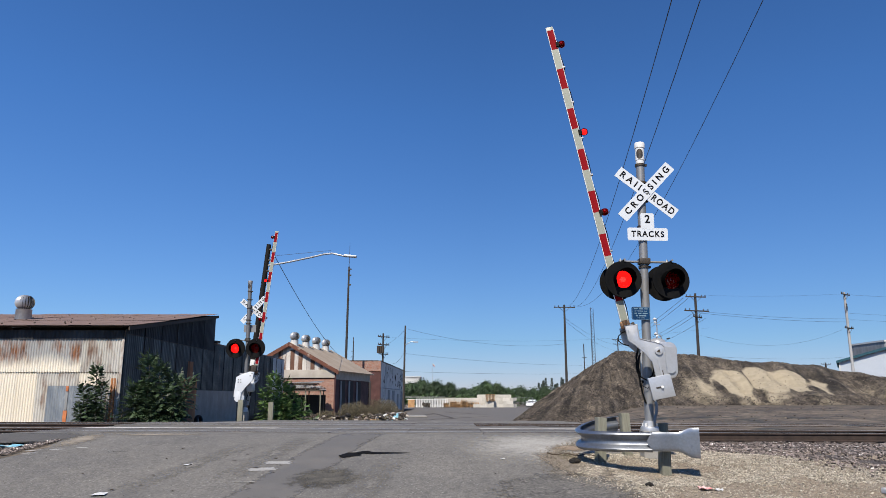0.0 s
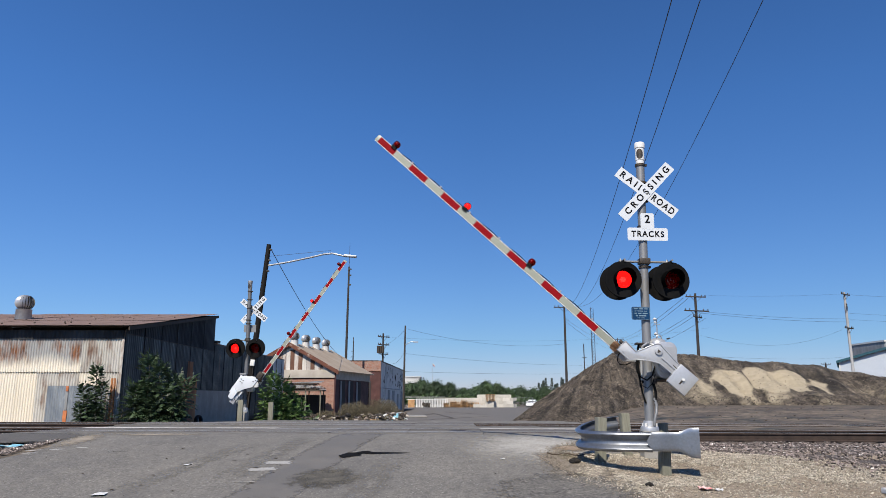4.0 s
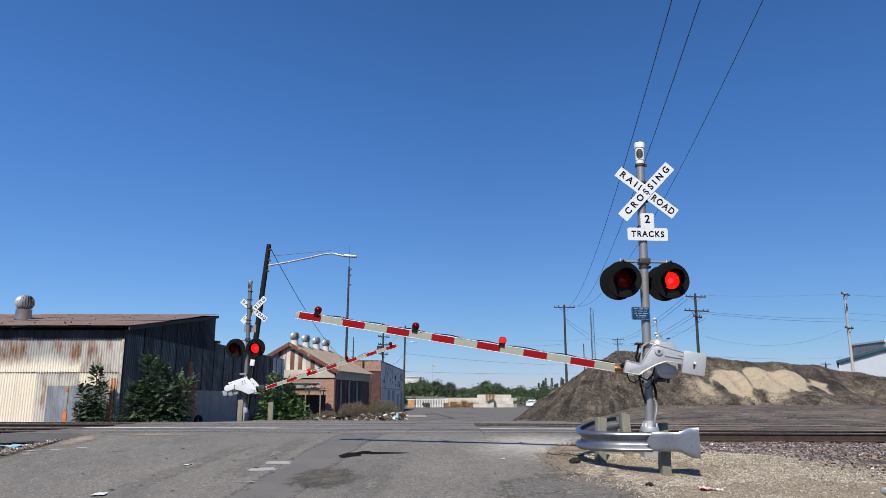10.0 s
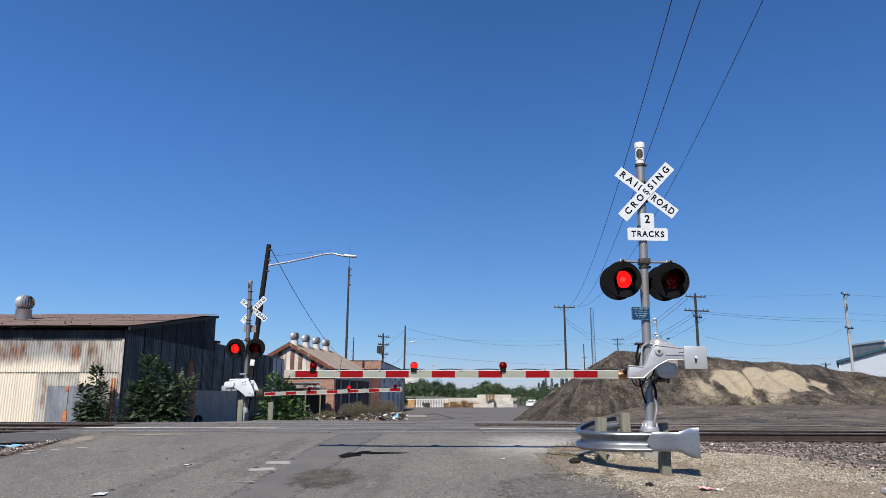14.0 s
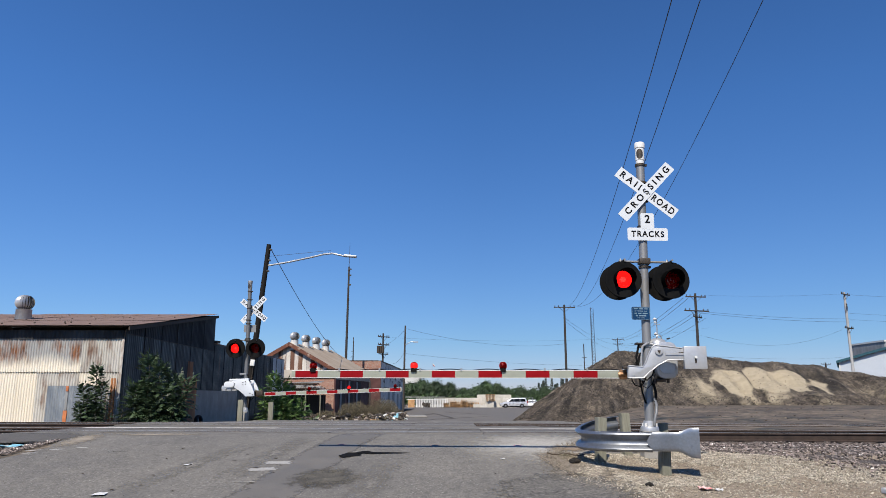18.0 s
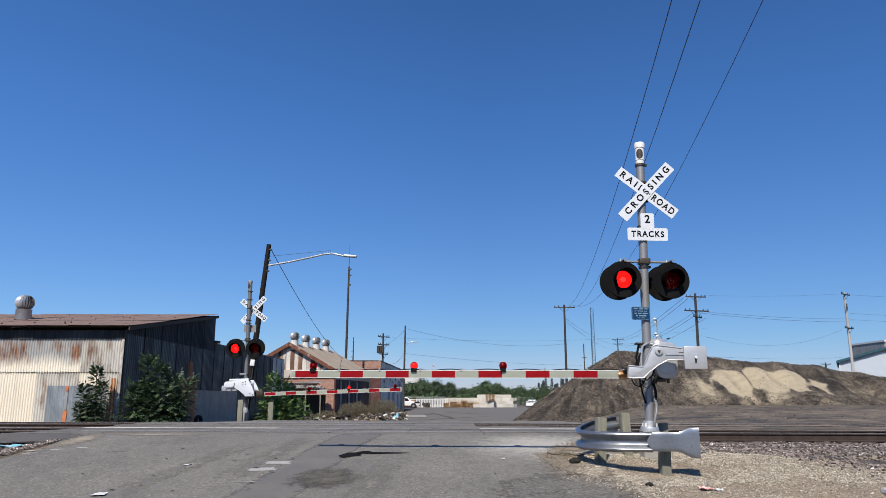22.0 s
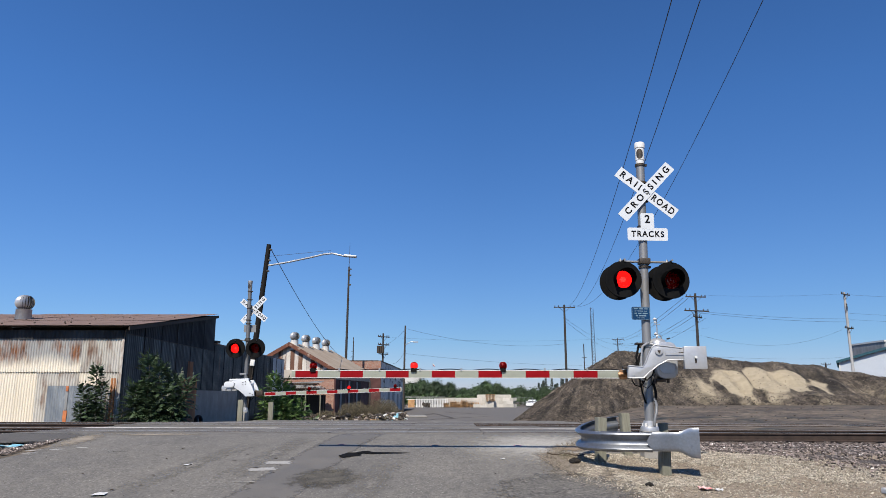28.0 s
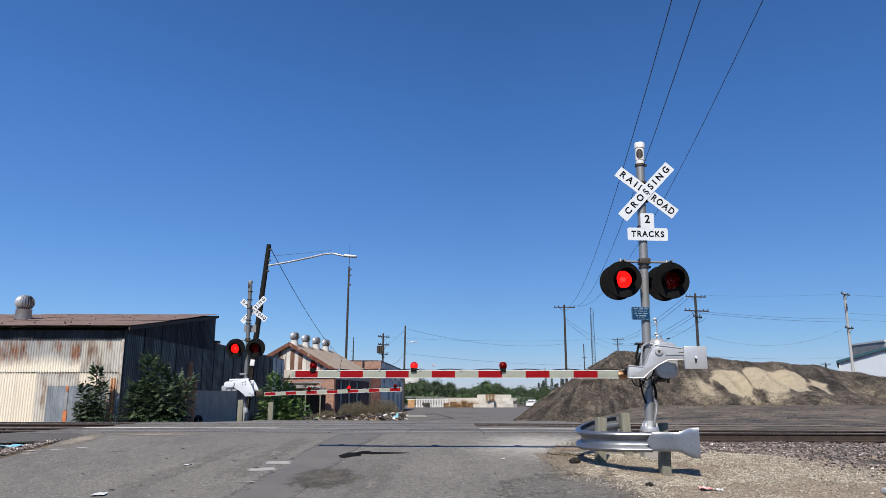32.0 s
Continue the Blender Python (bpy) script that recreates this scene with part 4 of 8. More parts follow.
        part("lifting_eye", Mesh().tube([(0.16 * sx, -0.05, 2.05), (0.17 * sx, -0.05, 2.10), (0.21 * sx, -0.05, 2.115), (0.25 * sx, -0.05, 2.09), (0.26 * sx, -0.05, 2.04)], 0.010, 6), M_GALV, t)
        part("conduit", Mesh().tube([(-0.13 * sx, -0.06, 1.30), (-0.125 * sx, -0.07, 1.75), (-0.10 * sx, -0.09, 1.90), (-0.02 * sx, -0.12, 1.955), (0.07 * sx, -0.12, 1.95)], 0.022, 10), M_SILVER, t, "silver conduit elbow")
        part("cable", Mesh().tube([(-0.15 * sx, -0.02, 1.93), (-0.21 * sx, -0.05, 1.70), (-0.17 * sx, -0.06, 1.45), (-0.10 * sx, -0.05, 1.25)], 0.02, 8), M_BLACK, t, "thick black cable bundle")
        part("cable", Mesh().tube([(0.08 * sx, -0.07, 0.93), (0.11 * sx, -0.075, 1.02), (0.105 * sx, -0.07, 1.13), (0.07 * sx, -0.06, 1.27)], 0.026, 8), M_BLACK, t, "black taped cable at the conduit's end")
        part("bracket", Mesh().box((-0.14 * sx, 0.0, 1.95), (0.12, 0.2, 0.03)).box((-0.11 * sx, 0.0, 1.91), (0.07, 0.16, 0.06)), M_DARKMETAL, t, "dark steel bracket", bevel=0.006)
    for zb in (1.92, 1.42):
        part("mounting_bracket", Mesh().box((0.1 * sx, 0, zb), (0.28, 0.18, 0.08)), M_MAST, t, bevel=0.01)
    return shutters


# ---------------------------------------------------------------- gate
GATE_YAW = -5.5                                   # the arms lie along the tracks, not square to the view


def build_gate(side, label, lights, reach, slim=1.0):
    """A gate round its pivot, drawn closed; side -1: the arm reaches towards -x. Returns the gate and its lights' shutters."""
    g = thing("crossing_gate", label, "crossing gate", group="crossing gates")
    d = side
    shape = [(x + 0.05, z) for x, z in ((0.485, -0.25), (0.235, -0.27), (0.18, -0.17), (0.105, 0.0), (0.055, 0.085), (0.0, 0.115), (-0.07, 0.10), (-0.48, 0.05),
             (-0.48, -0.15), (-0.2, -0.15), (-0.03, -0.24), (0.14, -0.37), (0.235, -0.46), (0.505, -0.46))]
    for y0 in (-0.05, 0.55):
        p = part("support_arm", Mesh().slab([(x * d, z) for x, z in shape], y0, y0 + 0.05), M_SILVER, g, "silver cranked support arm", bevel=0.012)
        part("pivot_boss", Mesh().rod((0, y0 - 0.03, 0), (0, y0 + 0.08, 0), 0.07, n=20), M_SILVER, p, bevel=0.008)
        part("boss_mark", Mesh().slab([(-0.028, 0.012), (0.028, 0.012), (0.006, -0.04), (-0.006, -0.04)], y0 - 0.036, y0 - 0.026), M_DARKMETAL, p, "dark notch in the boss")
        part("rib", Mesh().box((-0.28 * d, y0 - 0.008, -0.05), (0.34, 0.02, 0.03)), M_SILVER, p)
        part("slot", Mesh().box((-0.40 * d, y0 - 0.012, -0.035), (0.14, 0.01, 0.028)), M_DARKMETAL, p)
        if d < 0 and y0 > 0:
            continue
        w = part("counterweight", Mesh().box((-0.60 * d, y0 + 0.0, -0.115), (0.38, 0.10, 0.385 * slim)), M_SILVER, g, "square silver counterweight plate", bevel=0.012)
        part("bolt", Mesh().rod((-0.60 * d, y0 - 0.09, -0.11), (-0.60 * d, y0 - 0.02, -0.11), 0.022, n=10), M_CAP, w)
        part("slot", Mesh().box((-0.60 * d, y0 - 0.052, -0.15), (0.028, 0.006, 0.12)), M_DARKMETAL, w)
    rim = [(x * 0.985 * d, -0.052, z * 0.985 - 0.003) for x, z in shape]
    part("rim", Mesh().tube(rim + rim[:2], 0.011, 6), M_SILVER, g, "raised edge of the support arm")
    part("shaft", Mesh().rod((0, 0.0, 0), (0, 0.55, 0), 0.04, n=14), M_DARKMETAL, g)
    loop = [(0.46 * d, 0.12, -0.42), (0.45 * d, 0.12, -0.50), (0.40 * d, 0.13, -0.58), (0.32 * d, 0.14, -0.60), (0.25 * d, 0.14, -0.54), (0.20 * d, 0.16, -0.44)]
    part("cable", Mesh().tube(loop, 0.011, 6), M_BLACK, g, "black cable loop under the arm")
    for bx, bz in ((0.44, -0.42),):
        part("bolt", Mesh().rod((bx * d, -0.066, bz), (bx * d, -0.04, bz), 0.013, n=8), M_GALV, g)
    part("clamp_block", Mesh().box((0.51 * d, 0.22, -0.27), (0.16, 0.14, 0.05)), M_DARKMETAL, g, "dark steel clamp block", bevel=0.008)
    part("cross_plate", Mesh().box((0.485 * d, 0.275, -0.36), (0.05, 0.62, 0.2)), M_DARKMETAL, g, "dark steel cross plate", bevel=0.01)
    part("breakaway_bracket", Mesh().rod((0.49 * d, 0.29, -0.39), (0.66 * d, 0.29, -0.39), 0.045, 0.06, n=8).box((0.58 * d, 0.29, -0.39), (0.12, 0.06, 0.17)),
         M_COPPER, g, "coppery breakaway bracket", bevel=0.006)
    for i in range(3):
        part("bolt", Mesh().rod((0.50 * d, 0.2 + 0.09 * i, -0.27), (0.50 * d, 0.2 + 0.09 * i, -0.20), 0.012, n=6), M_DARKMETAL, g)
    zc, h, ya = -0.385, 0.137, 0.29
    root, w = 0.64, 0.4235
    arm = part("arm", Mesh().box(((root + reach) / 2 * d, ya, zc), (reach - root, 0.045, h - 0.012)), M_ARM, g, "striped arm", bevel=0.01)
    edge = Mesh()
    for k in (-1, 1):
        edge.box(((root + reach) / 2 * d, ya, zc + k * (h / 2 - 0.002)), (reach - root - 0.02, 0.055, 0.009))
    part("arm_edge", edge, M_CAP, arm, "pale edge strip", smooth=False)
    stripe = Mesh().box((0, 0, 0), (w, 0.05, h - 0.014)).data("red_stripe", M_RED, False)
    white = Mesh().box((0, 0, 0), (w, 0.049, h - 0.014)).data("white_stripe", M_ARM, False)
    x = reach - w / 2 - 0.075
    i = 0
    while x - w / 2 > root:
        part("red_stripe" if i % 2 == 0 else "white_stripe", stripe if i % 2 == 0 else white, None, arm, at=pose(x * d, ya, zc))
        x -= w
        i += 1
    cable = Mesh().tube([(k * d, ya, zc + h / 2 + 0.012 + 0.012 * math.sin(k * 9)) for k in np.arange(root, reach - 0.3, 0.07)], 0.009, 5)
    part("cable", cable, M_BLACK, arm, "black lamp cable along the arm")
    clip_me = Mesh().box((0, 0, 0), (0.03, 0.07, 0.05)).data("cable_clip", M_GALV, False)
    for k in range(7):
        part("cable_clip", clip_me, None, arm, at=pose((1.2 + 0.75 * k) * d, ya, zc + h / 2 + 0.012))
    shutters = []
    for name_i, xl in enumerate(lights):
        z0 = zc + h / 2 + 0.01
        lamp = part("arm_light", Mesh().box((0, 0, -0.012), (0.10, 0.11, 0.05)).rod((0, 0, 0.01), (0, 0, 0.03), 0.055, n=14), M_BLACK, g,
                    "small red arm lamp", at=pose(xl * d, ya, z0))
        prof = [(0.046, 0.02), (0.062, 0.035), (0.071, 0.062), (0.069, 0.092), (0.055, 0.122), (0.032, 0.138), (0.001, 0.143)]
        part("lens", Mesh().lathe(prof, n=18), M_LENS, lamp, "red dome lens")
        part("lamp", Mesh().lathe([(0.001, 0.02), (0.043, 0.024), (0.060, 0.060), (0.058, 0.092), (0.044, 0.116), (0.001, 0.128)], n=14), M_ARMDARK if name_i == 0 else M_ARMLAMP, lamp)
        if name_i:
            # an added half-round sleeve turns before or behind the element to make it flash
            m, rings = 16, ((0.048, 0.028), (0.0635, 0.060), (0.062, 0.094), (0.047, 0.120), (0.018, 0.132))
            vs = [(r * math.cos(math.pi * (1 + j / m)), r * math.sin(math.pi * (1 + j / m)), z) for r, z in rings for j in range(m + 1)]
            fs = [(k * (m + 1) + j, k * (m + 1) + j + 1, (k + 1) * (m + 1) + j + 1, (k + 1) * (m + 1) + j) for k in range(len(rings) - 1) for j in range(m)]
            shutters.append(part("shutter", Mesh().add(vs, fs), M_ARMDARK, lamp, "added half-round sleeve that blacks out the lamp"))
    return g, shutters


# ---------------------------------------------------------------- guard rail
def build_guard_rail():
    gr = thing("guard_rail", "galvanised W-beam guard rail bent round the signal mast", "guard rail", pose(3.2, 12.4, 0.5))
    o = Vector((3.2, 12.4, 0.5))
    path = [(4.02, 11.52), (3.85, 11.60), (3.65, 11.66), (3.40, 11.70), (3.15, 11.74), (2.90, 11.80), (2.72, 11.88), (2.55, 12.02), (2.41, 12.24),
            (2.36, 12.50), (2.41, 12.78), (2.56, 13.04), (2.76, 13.22), (3.0, 13.30), (3.2, 13.33)]
    prof = [(0.0, 0.154), (0.03, 0.158), (0.066, 0.148), (0.084, 0.130), (0.088, 0.112), (0.080, 0.096), (0.010, 0.052), (-0.004, 0.030),
            (-0.004, -0.030), (0.010, -0.052), (0.080, -0.096), (0.088, -0.112), (0.084, -0.130), (0.066, -0.148), (0.03, -0.158), (0.0, -0.154)]
    # finer path
    fine = []
    for i in range(len(path) - 1):
        p0, p1, p2, p3 = (Vector(path[max(min(i + k, len(path) - 1), 0)]) for k in (-1, 0, 1, 2))
        for t in (0, 0.25, 0.5, 0.75):
            fine.append(0.5 * (2 * p1 + (p2 - p0) * t + (2 * p0 - 5 * p1 + 4 * p2 - p3) * t * t + (3 * p1 - p0 - 3 * p2 + p3) * t ** 3))
    fine.append(Vector(path[-1]))

    def sweep(pts, shape, z_of, tall=lambda k: 1.0, depth=lambda k: 1.0, thick=0.004, out=lambda k: 0.0):
        m = Mesh()
        n = len(shape)
        for side in (0, 1):
            for k, p in enumerate(pts):
                d = (pts[min(k + 1, len(pts) - 1)] - pts[max(k - 1, 0)]).normalized()
                nrm = Vector((d.y, -d.x)) * -1
                for a, z in shape:
                    q = p + nrm * (a * depth(k) + out(k) - side * thick)
                    m.v.append((q.x - o.x, q.y - o.y, z_of(k) + z * tall(k) - o.z))
        L = len(pts) * n
        for side in (0, 1):
            m.f += [(side * L + k * n + i, side * L + k * n + i + 1, side * L + (k + 1) * n + i + 1, side * L + (k + 1) * n + i)
                    for k in range(len(pts) - 1) for i in range(n - 1)]
        return m

    total = len(fine) - 1
    body = fine[13:]
    part("beam", sweep(body, prof, lambda k: 0.905 + 0.0 * step(0, 20, k) + 0.20 * step(20, total - 12, k)), M_GUARD, gr, "W-shaped steel beam")
    # the end piece laps over the beam with a blunt point, then flares into a curled fishtail
    term, nu, nv = Mesh(), 34, 20
    lap = [p.x for p in fine[:16]]

    def on_path(x):
        for p, q in zip(fine, fine[1:]):
            if q.x <= x <= p.x:
                return p.lerp(q, (p.x - x) / max(p.x - q.x, 1e-6))
        return fine[0]

    for side in (0, 1):
        for i in range(nu + 1):
            for j in range(nv + 1):
                v = 2 * j / nv - 1
                left = 3.235 + 0.10 * abs(v) ** 1.5
                x = lap[0] - (lap[0] - left) * i / nu
                flare = step(3.70, 3.93, x)
                half = 0.148 + 0.082 * flare + 0.004 * step(3.93, 4.02, x)
                bow = 0.094 - 0.030 * step(3.4, 3.8, x) - 0.014 * abs(v) ** 8 - 0.02 * step(3.93, 4.03, x)
                p = on_path(x)
                term.v.append((p.x - o.x, p.y - o.y - bow + side * 0.006, 0.915 + v * half - 0.012 * flare - o.z))
    L = (nu + 1) * (nv + 1)
    for side in (0, 1):
        term.f += [(side * L + i * (nv + 1) + j, side * L + i * (nv + 1) + j + 1, side * L + (i + 1) * (nv + 1) + j + 1, side * L + (i + 1) * (nv + 1) + j)
                   for i in range(nu) for j in range(nv)]
    part("end_terminal", term, M_GUARD, gr, "flared fishtail end terminal")
    for x, y, zt, rz, tilt in ((2.66, 12.5, 1.27, 8, 3), (3.30, 13.15, 1.33, 3, -2), (3.57, 11.92, 0.85, 5, 2), (4.05, 13.5, 1.14, 0, 1)):
        b = ground_z(x, y) - 0.15
        part("post", Mesh().box((0, 0, (zt - b) / 2), (0.15, 0.19, zt - b)), M_POSTWOOD, gr, "weathered timber post",
             at=pose(x - o.x, y - o.y, b - o.z, 0, tilt, rz), bevel=0.012)


# ---------------------------------------------------------------- sheet-metal shed
def corrugated(width, height, pitch=0.11, depth=0.05, seg=6, rise=0.0):
    """A sheet standing in x and z, ribs upright, with thickness."""
    n = round(width / pitch) * seg
    m = Mesh()
    for j, z in enumerate((0, height)):
        for i in range(n + 1):
            x = width * i / n
            m.v.append((x, -depth * (0.5 + 0.5 * math.sin(2 * math.pi * i / seg)), z + j * rise * x))
    m.f = [(i, i + 1, n + 2 + i, n + 1 + i) for i in range(n)]
    k = len(m.v)
    m.v += [(x, y + 0.003, z) for x, y, z in m.v[:k]]
    m.f += [(k + i, k + n + 1 + i, k + n + 2 + i, k + i + 1) for i in range(n)]
    return m


def turbine_vent(name, x, y, z, r, neck, group, label):
    t = thing(name, label, "roof vent", pose(x, y, z), group)
    part("neck", Mesh().lathe([(r * 0.88, -0.5), (r * 0.80, neck), (r * 0.84, neck + 0.03)], n=20), M_CAP if group.startswith("vents") else M_GALV, t, "sheet-metal neck")
    n = 20
    blade = Mesh()
    m = 8
    for i in range(m + 1):
        h = -1 + 2 * i / m
        rr = r * math.sqrt(max(1 - (h * 0.88) ** 2, 0.02))
        for a in (0.0, 0.24):
            k = rr * (1.0 if a == 0 else 0.86)
            blade.v.append((k * math.cos(a), k * math.sin(a), neck + r * 0.82 + h * r * 0.78))
    blade.f = [(2 * i, 2 * i + 1, 2 * i + 3, 2 * i + 2) for i in range(m)]
    me = blade.data("vane", M_SILVER, True, 60)
    ball = part("rotor", Mesh().lathe([(r * 0.55, neck + 0.05), (r * 0.72, neck + r * 0.8), (r * 0.5, neck + 1.5 * r)], n=16), M_DARKMETAL, t, "dark inside of the rotor")
    for i in range(n):
        part("vane", me, None, ball, at=pose(0, 0, 0, 0, 0, 360 * i / n))
    part("cap", Mesh().lathe([(0.001, neck + r * 1.66), (r * 0.3, neck + r * 1.64), (r * 0.52, neck + r * 1.52)], n=18), M_GALV, t)


def build_shed():
    sh = thing("metal_shed", "long corrugated shed of rusty cream sheets under a brown roof", "shed", pose(-13.6, 30.5, 0.0))
    # local x to the left is negative; the front wall stands at y 0, the street wall at x 0
    zb, zs, zt = 0.35, 2.64, 4.42
    sheet_w = 0.90
    lo = corrugated(sheet_w, zs - zb + 0.05).data("sheet", M_CORR, True, 80)
    lo_r = corrugated(sheet_w, zs - zb + 0.05).data("sheet", M_CORR_RUST, True, 80)
    hi_r = corrugated(sheet_w, zt - zs).data("sheet", M_CORR_RUST, True, 80)
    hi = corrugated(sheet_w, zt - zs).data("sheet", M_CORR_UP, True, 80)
    front = part("front_wall", Mesh().box((-9, 0.09, (zb + zt) / 2), (18, 0.1, zt - zb)), M_DARKWOOD, sh, "timber-framed front wall clad in sheets")
    rng = random.Random(3)
    for i in range(20):
        x = -(i + 1) * (sheet_w - 0.012)
        rusty_low = i in (0, 2, 3)
        part("sheet", lo_r if rusty_low else lo, None, front, at=pose(x, -0.01 - 0.006 * (i % 2), zb, 0, rng.uniform(-0.3, 0.3), 0))
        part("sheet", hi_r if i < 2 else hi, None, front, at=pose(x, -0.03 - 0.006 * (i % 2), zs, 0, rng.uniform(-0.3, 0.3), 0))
    rust_me = corrugated(0.26, 2.05, 0.11, 0.045).data("sheet", M_RUSTSIDE, True, 80)
    grey_me = corrugated(0.33, 1.66, 0.11, 0.045).data("sheet", M_CORR_DOOR, True, 80)
    part("sheet", rust_me, None, front, "narrow strip of orange rusted sheet", at=pose(-0.42, -0.045, zb))
    part("sheet", grey_me, None, front, "narrow strip of bare grey sheet", at=pose(-0.98, -0.045, zb))
    # patched doorway
    nail = Mesh().rod((0, -0.02, 0), (0, 0.01, 0), 0.012, n=6).data("nail", M_DARKMETAL, False)
    seam = Mesh().grid(180, 1, lambda u, v: (-18 * u, -0.066 - 0.008 * math.sin(u * 900), zs + 0.012 * fbm(40 * u, 0, 1, 1.0) + 0.028 * v))
    part("lap_seam", seam, M_DARKWOOD, front, "dark lap between the sheet courses", smooth=False)
    for i in range(20):
        part("nail", nail, None, front, at=pose(-0.45 - 0.89 * i, -0.085, zs + 0.06))
    door = corrugated(0.5, 1.72, 0.1, 0.02).data("door_sheet", M_CORR_DOOR, True, 80)
    for k in range(5):
        part("door_sheet", door, None, front, "blue-grey patch sheet", at=pose(-3.05 + 0.485 * k, -0.072 - 0.004 * (k % 2), zb + 0.02))
    part("door_board", Mesh().box((0, 0, 0.36), (0.16, 0.03, 0.72)), M_ORANGE, front, "orange rusty board", at=pose(-2.20, -0.11, zb), bevel=0.006)
    part("door_board", Mesh().box((0, 0, 1.11), (0.11, 0.03, 0.76)), M_GREYDOOR, front, "weathered grey board", at=pose(-2.20, -0.11, zb), bevel=0.006)
    part("door_board", Mesh().box((0, 0, 1.62), (0.11, 0.03, 0.22)), M_ORANGE, front, "orange rusty board end", at=pose(-2.20, -0.11, zb), bevel=0.006)
    # street side wall, in three stretches
    side = part("side_wall", Mesh().box((-0.10, 6.0, 2.2), (0.1, 12.0, 4.0)),
                M_DARKWOOD, sh, "dark sheet-metal street wall")
    zg = 4.27
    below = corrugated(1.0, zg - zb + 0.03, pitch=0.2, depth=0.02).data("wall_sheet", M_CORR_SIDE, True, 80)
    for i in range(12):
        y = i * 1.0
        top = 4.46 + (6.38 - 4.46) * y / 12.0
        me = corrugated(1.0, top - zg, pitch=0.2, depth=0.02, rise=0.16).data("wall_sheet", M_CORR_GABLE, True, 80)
        part("wall_sheet", me, None, side, "gable sheet darkened for the overhang's shade", at=pose(-0.035 + 0.004 * (i % 2), y, zg, 0, 0, 90))
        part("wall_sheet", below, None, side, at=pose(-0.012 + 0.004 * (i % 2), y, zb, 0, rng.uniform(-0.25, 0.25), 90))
    for i in range(19):
        y = 12.0 + i * 1.0
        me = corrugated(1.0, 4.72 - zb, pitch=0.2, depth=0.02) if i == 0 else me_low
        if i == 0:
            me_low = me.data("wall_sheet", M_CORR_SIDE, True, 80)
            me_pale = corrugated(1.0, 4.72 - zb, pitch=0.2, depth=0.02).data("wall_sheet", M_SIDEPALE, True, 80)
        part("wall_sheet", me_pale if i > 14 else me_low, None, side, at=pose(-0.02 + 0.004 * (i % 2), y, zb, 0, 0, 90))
    for i in range(16):
        y = i * 2.0 + 0.02
        top = 4.40 + (6.30 - 4.40) * y / 12.0 if y < 12 else 4.68
        low = 2.05 if 9 < y < 17.5 else zb
        part("batten", Mesh().box((0.012, 0, (top + low) / 2), (0.02, 0.06, top - low)), M_CORR_GREY, side, at=pose(0, y, 0))
    part("girt_seam", Mesh().box((0.012, 6.0, zg + 0.03), (0.02, 12.0, 0.025)), M_DARKWOOD, side)
    me = corrugated(1.0, 1.95, pitch=0.2, depth=0.01).data("wall_sheet", M_WHITEWALL, True, 80)
    for i in range(8):
        part("wall_sheet", me, None, side, "whitewashed lower sheet", at=pose(0.012, 9.3 + i * 0.99, zb - 0.3, 0, 0, 90))
    for i, h in enumerate((2.2, 3.15, 2.3)):
        me = corrugated(0.8, h, pitch=0.2, depth=0.012).data("wall_sheet", M_RUSTSIDE, True, 80)
        part("wall_sheet", me, None, side, "rust-brown patch sheet", at=pose(0.026 + 0.005 * i, 6.9 + i * 0.78, zb, 0, 0, 90))
    # added strip whose dark colour deepens the shadow below the eave
    eave_shade = corrugated(0.9, 0.36, 0.18, 0.03).data("frieze_sheet", M_CORR_GREY, True, 80)
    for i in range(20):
        part("frieze_sheet", eave_shade, None, front, "added dark sheet for the shade under the eave", at=pose(-0.9 * (i + 1), -0.105, zt - 0.36))
    part("back_section", Mesh().box((-7.0, 21.5, 2.35), (13.8, 18.8, 4.5)), M_DARKWOOD, sh, "lower rear section")
    part("upper_wall", Mesh().box((-7.0, 11.9, 5.0), (13.6, 0.15, 2.6)), M_DARKWOOD, sh)
    part("corner_board", Mesh().box((-0.05, -0.062, (zb + zt) / 2), (0.12, 0.05, zt - zb)), M_CORR_RUST, sh, "rusty corner flashing", bevel=0.01)
    # roof sheets rise from the eave to the back
    slope = math.atan2(6.41 - 4.55, 12.5)
    roof = part("roof", Mesh().box((-8.98, 6.42, -0.06), (17.9, 12.5, 0.05)), M_DARKWOOD, sh, "brown sloping sheet roof", at=pose(0, -0.33, 4.60, math.degrees(slope), 0, 0) @ pose(0, 0.0, 0))
    rng = random.Random(6)
    rs = corrugated(0.9, 4.4, pitch=0.09, depth=0.011)
    rs_me = rs.data("roof_sheet", M_ROOF, True, 80)
    for i in range(20):
        for k in range(3):
            part("roof_sheet", rs_me, None, roof, at=pose(0.42 - 0.885 * (i + 1) + rng.uniform(-0.01, 0.01) - (0.115 * k if i == 0 else 0), -0.25 + 4.25 * k + rng.uniform(-0.10, 0.08) * (0.25 if k == 0 else 1.0),
                                                          0.012 + 0.018 * k + rng.uniform(0, 0.02), -90 + rng.uniform(-0.1, 0.2), 0, rng.uniform(-0.5, 0.5) + (1.5 if i == 0 else 0)))
    part("bargeboard", Mesh().box((0, 6.45, -0.10), (0.05, 12.9, 0.16)), M_DARKWOOD, roof, "dark weathered bargeboard", at=pose(0.37, -0.25, 0, 0, 0, 1.35))
    part("flashing", Mesh().box((0.05, 12.3, 4.86), (0.2, 0.6, 0.14)), M_DARKWOOD, sh)
    part("low_roof", Mesh().box((-6.9, 21.6, 4.76), (13.8, 19.2, 0.06)), M_ROOF, sh, "flat rusty rear roof")
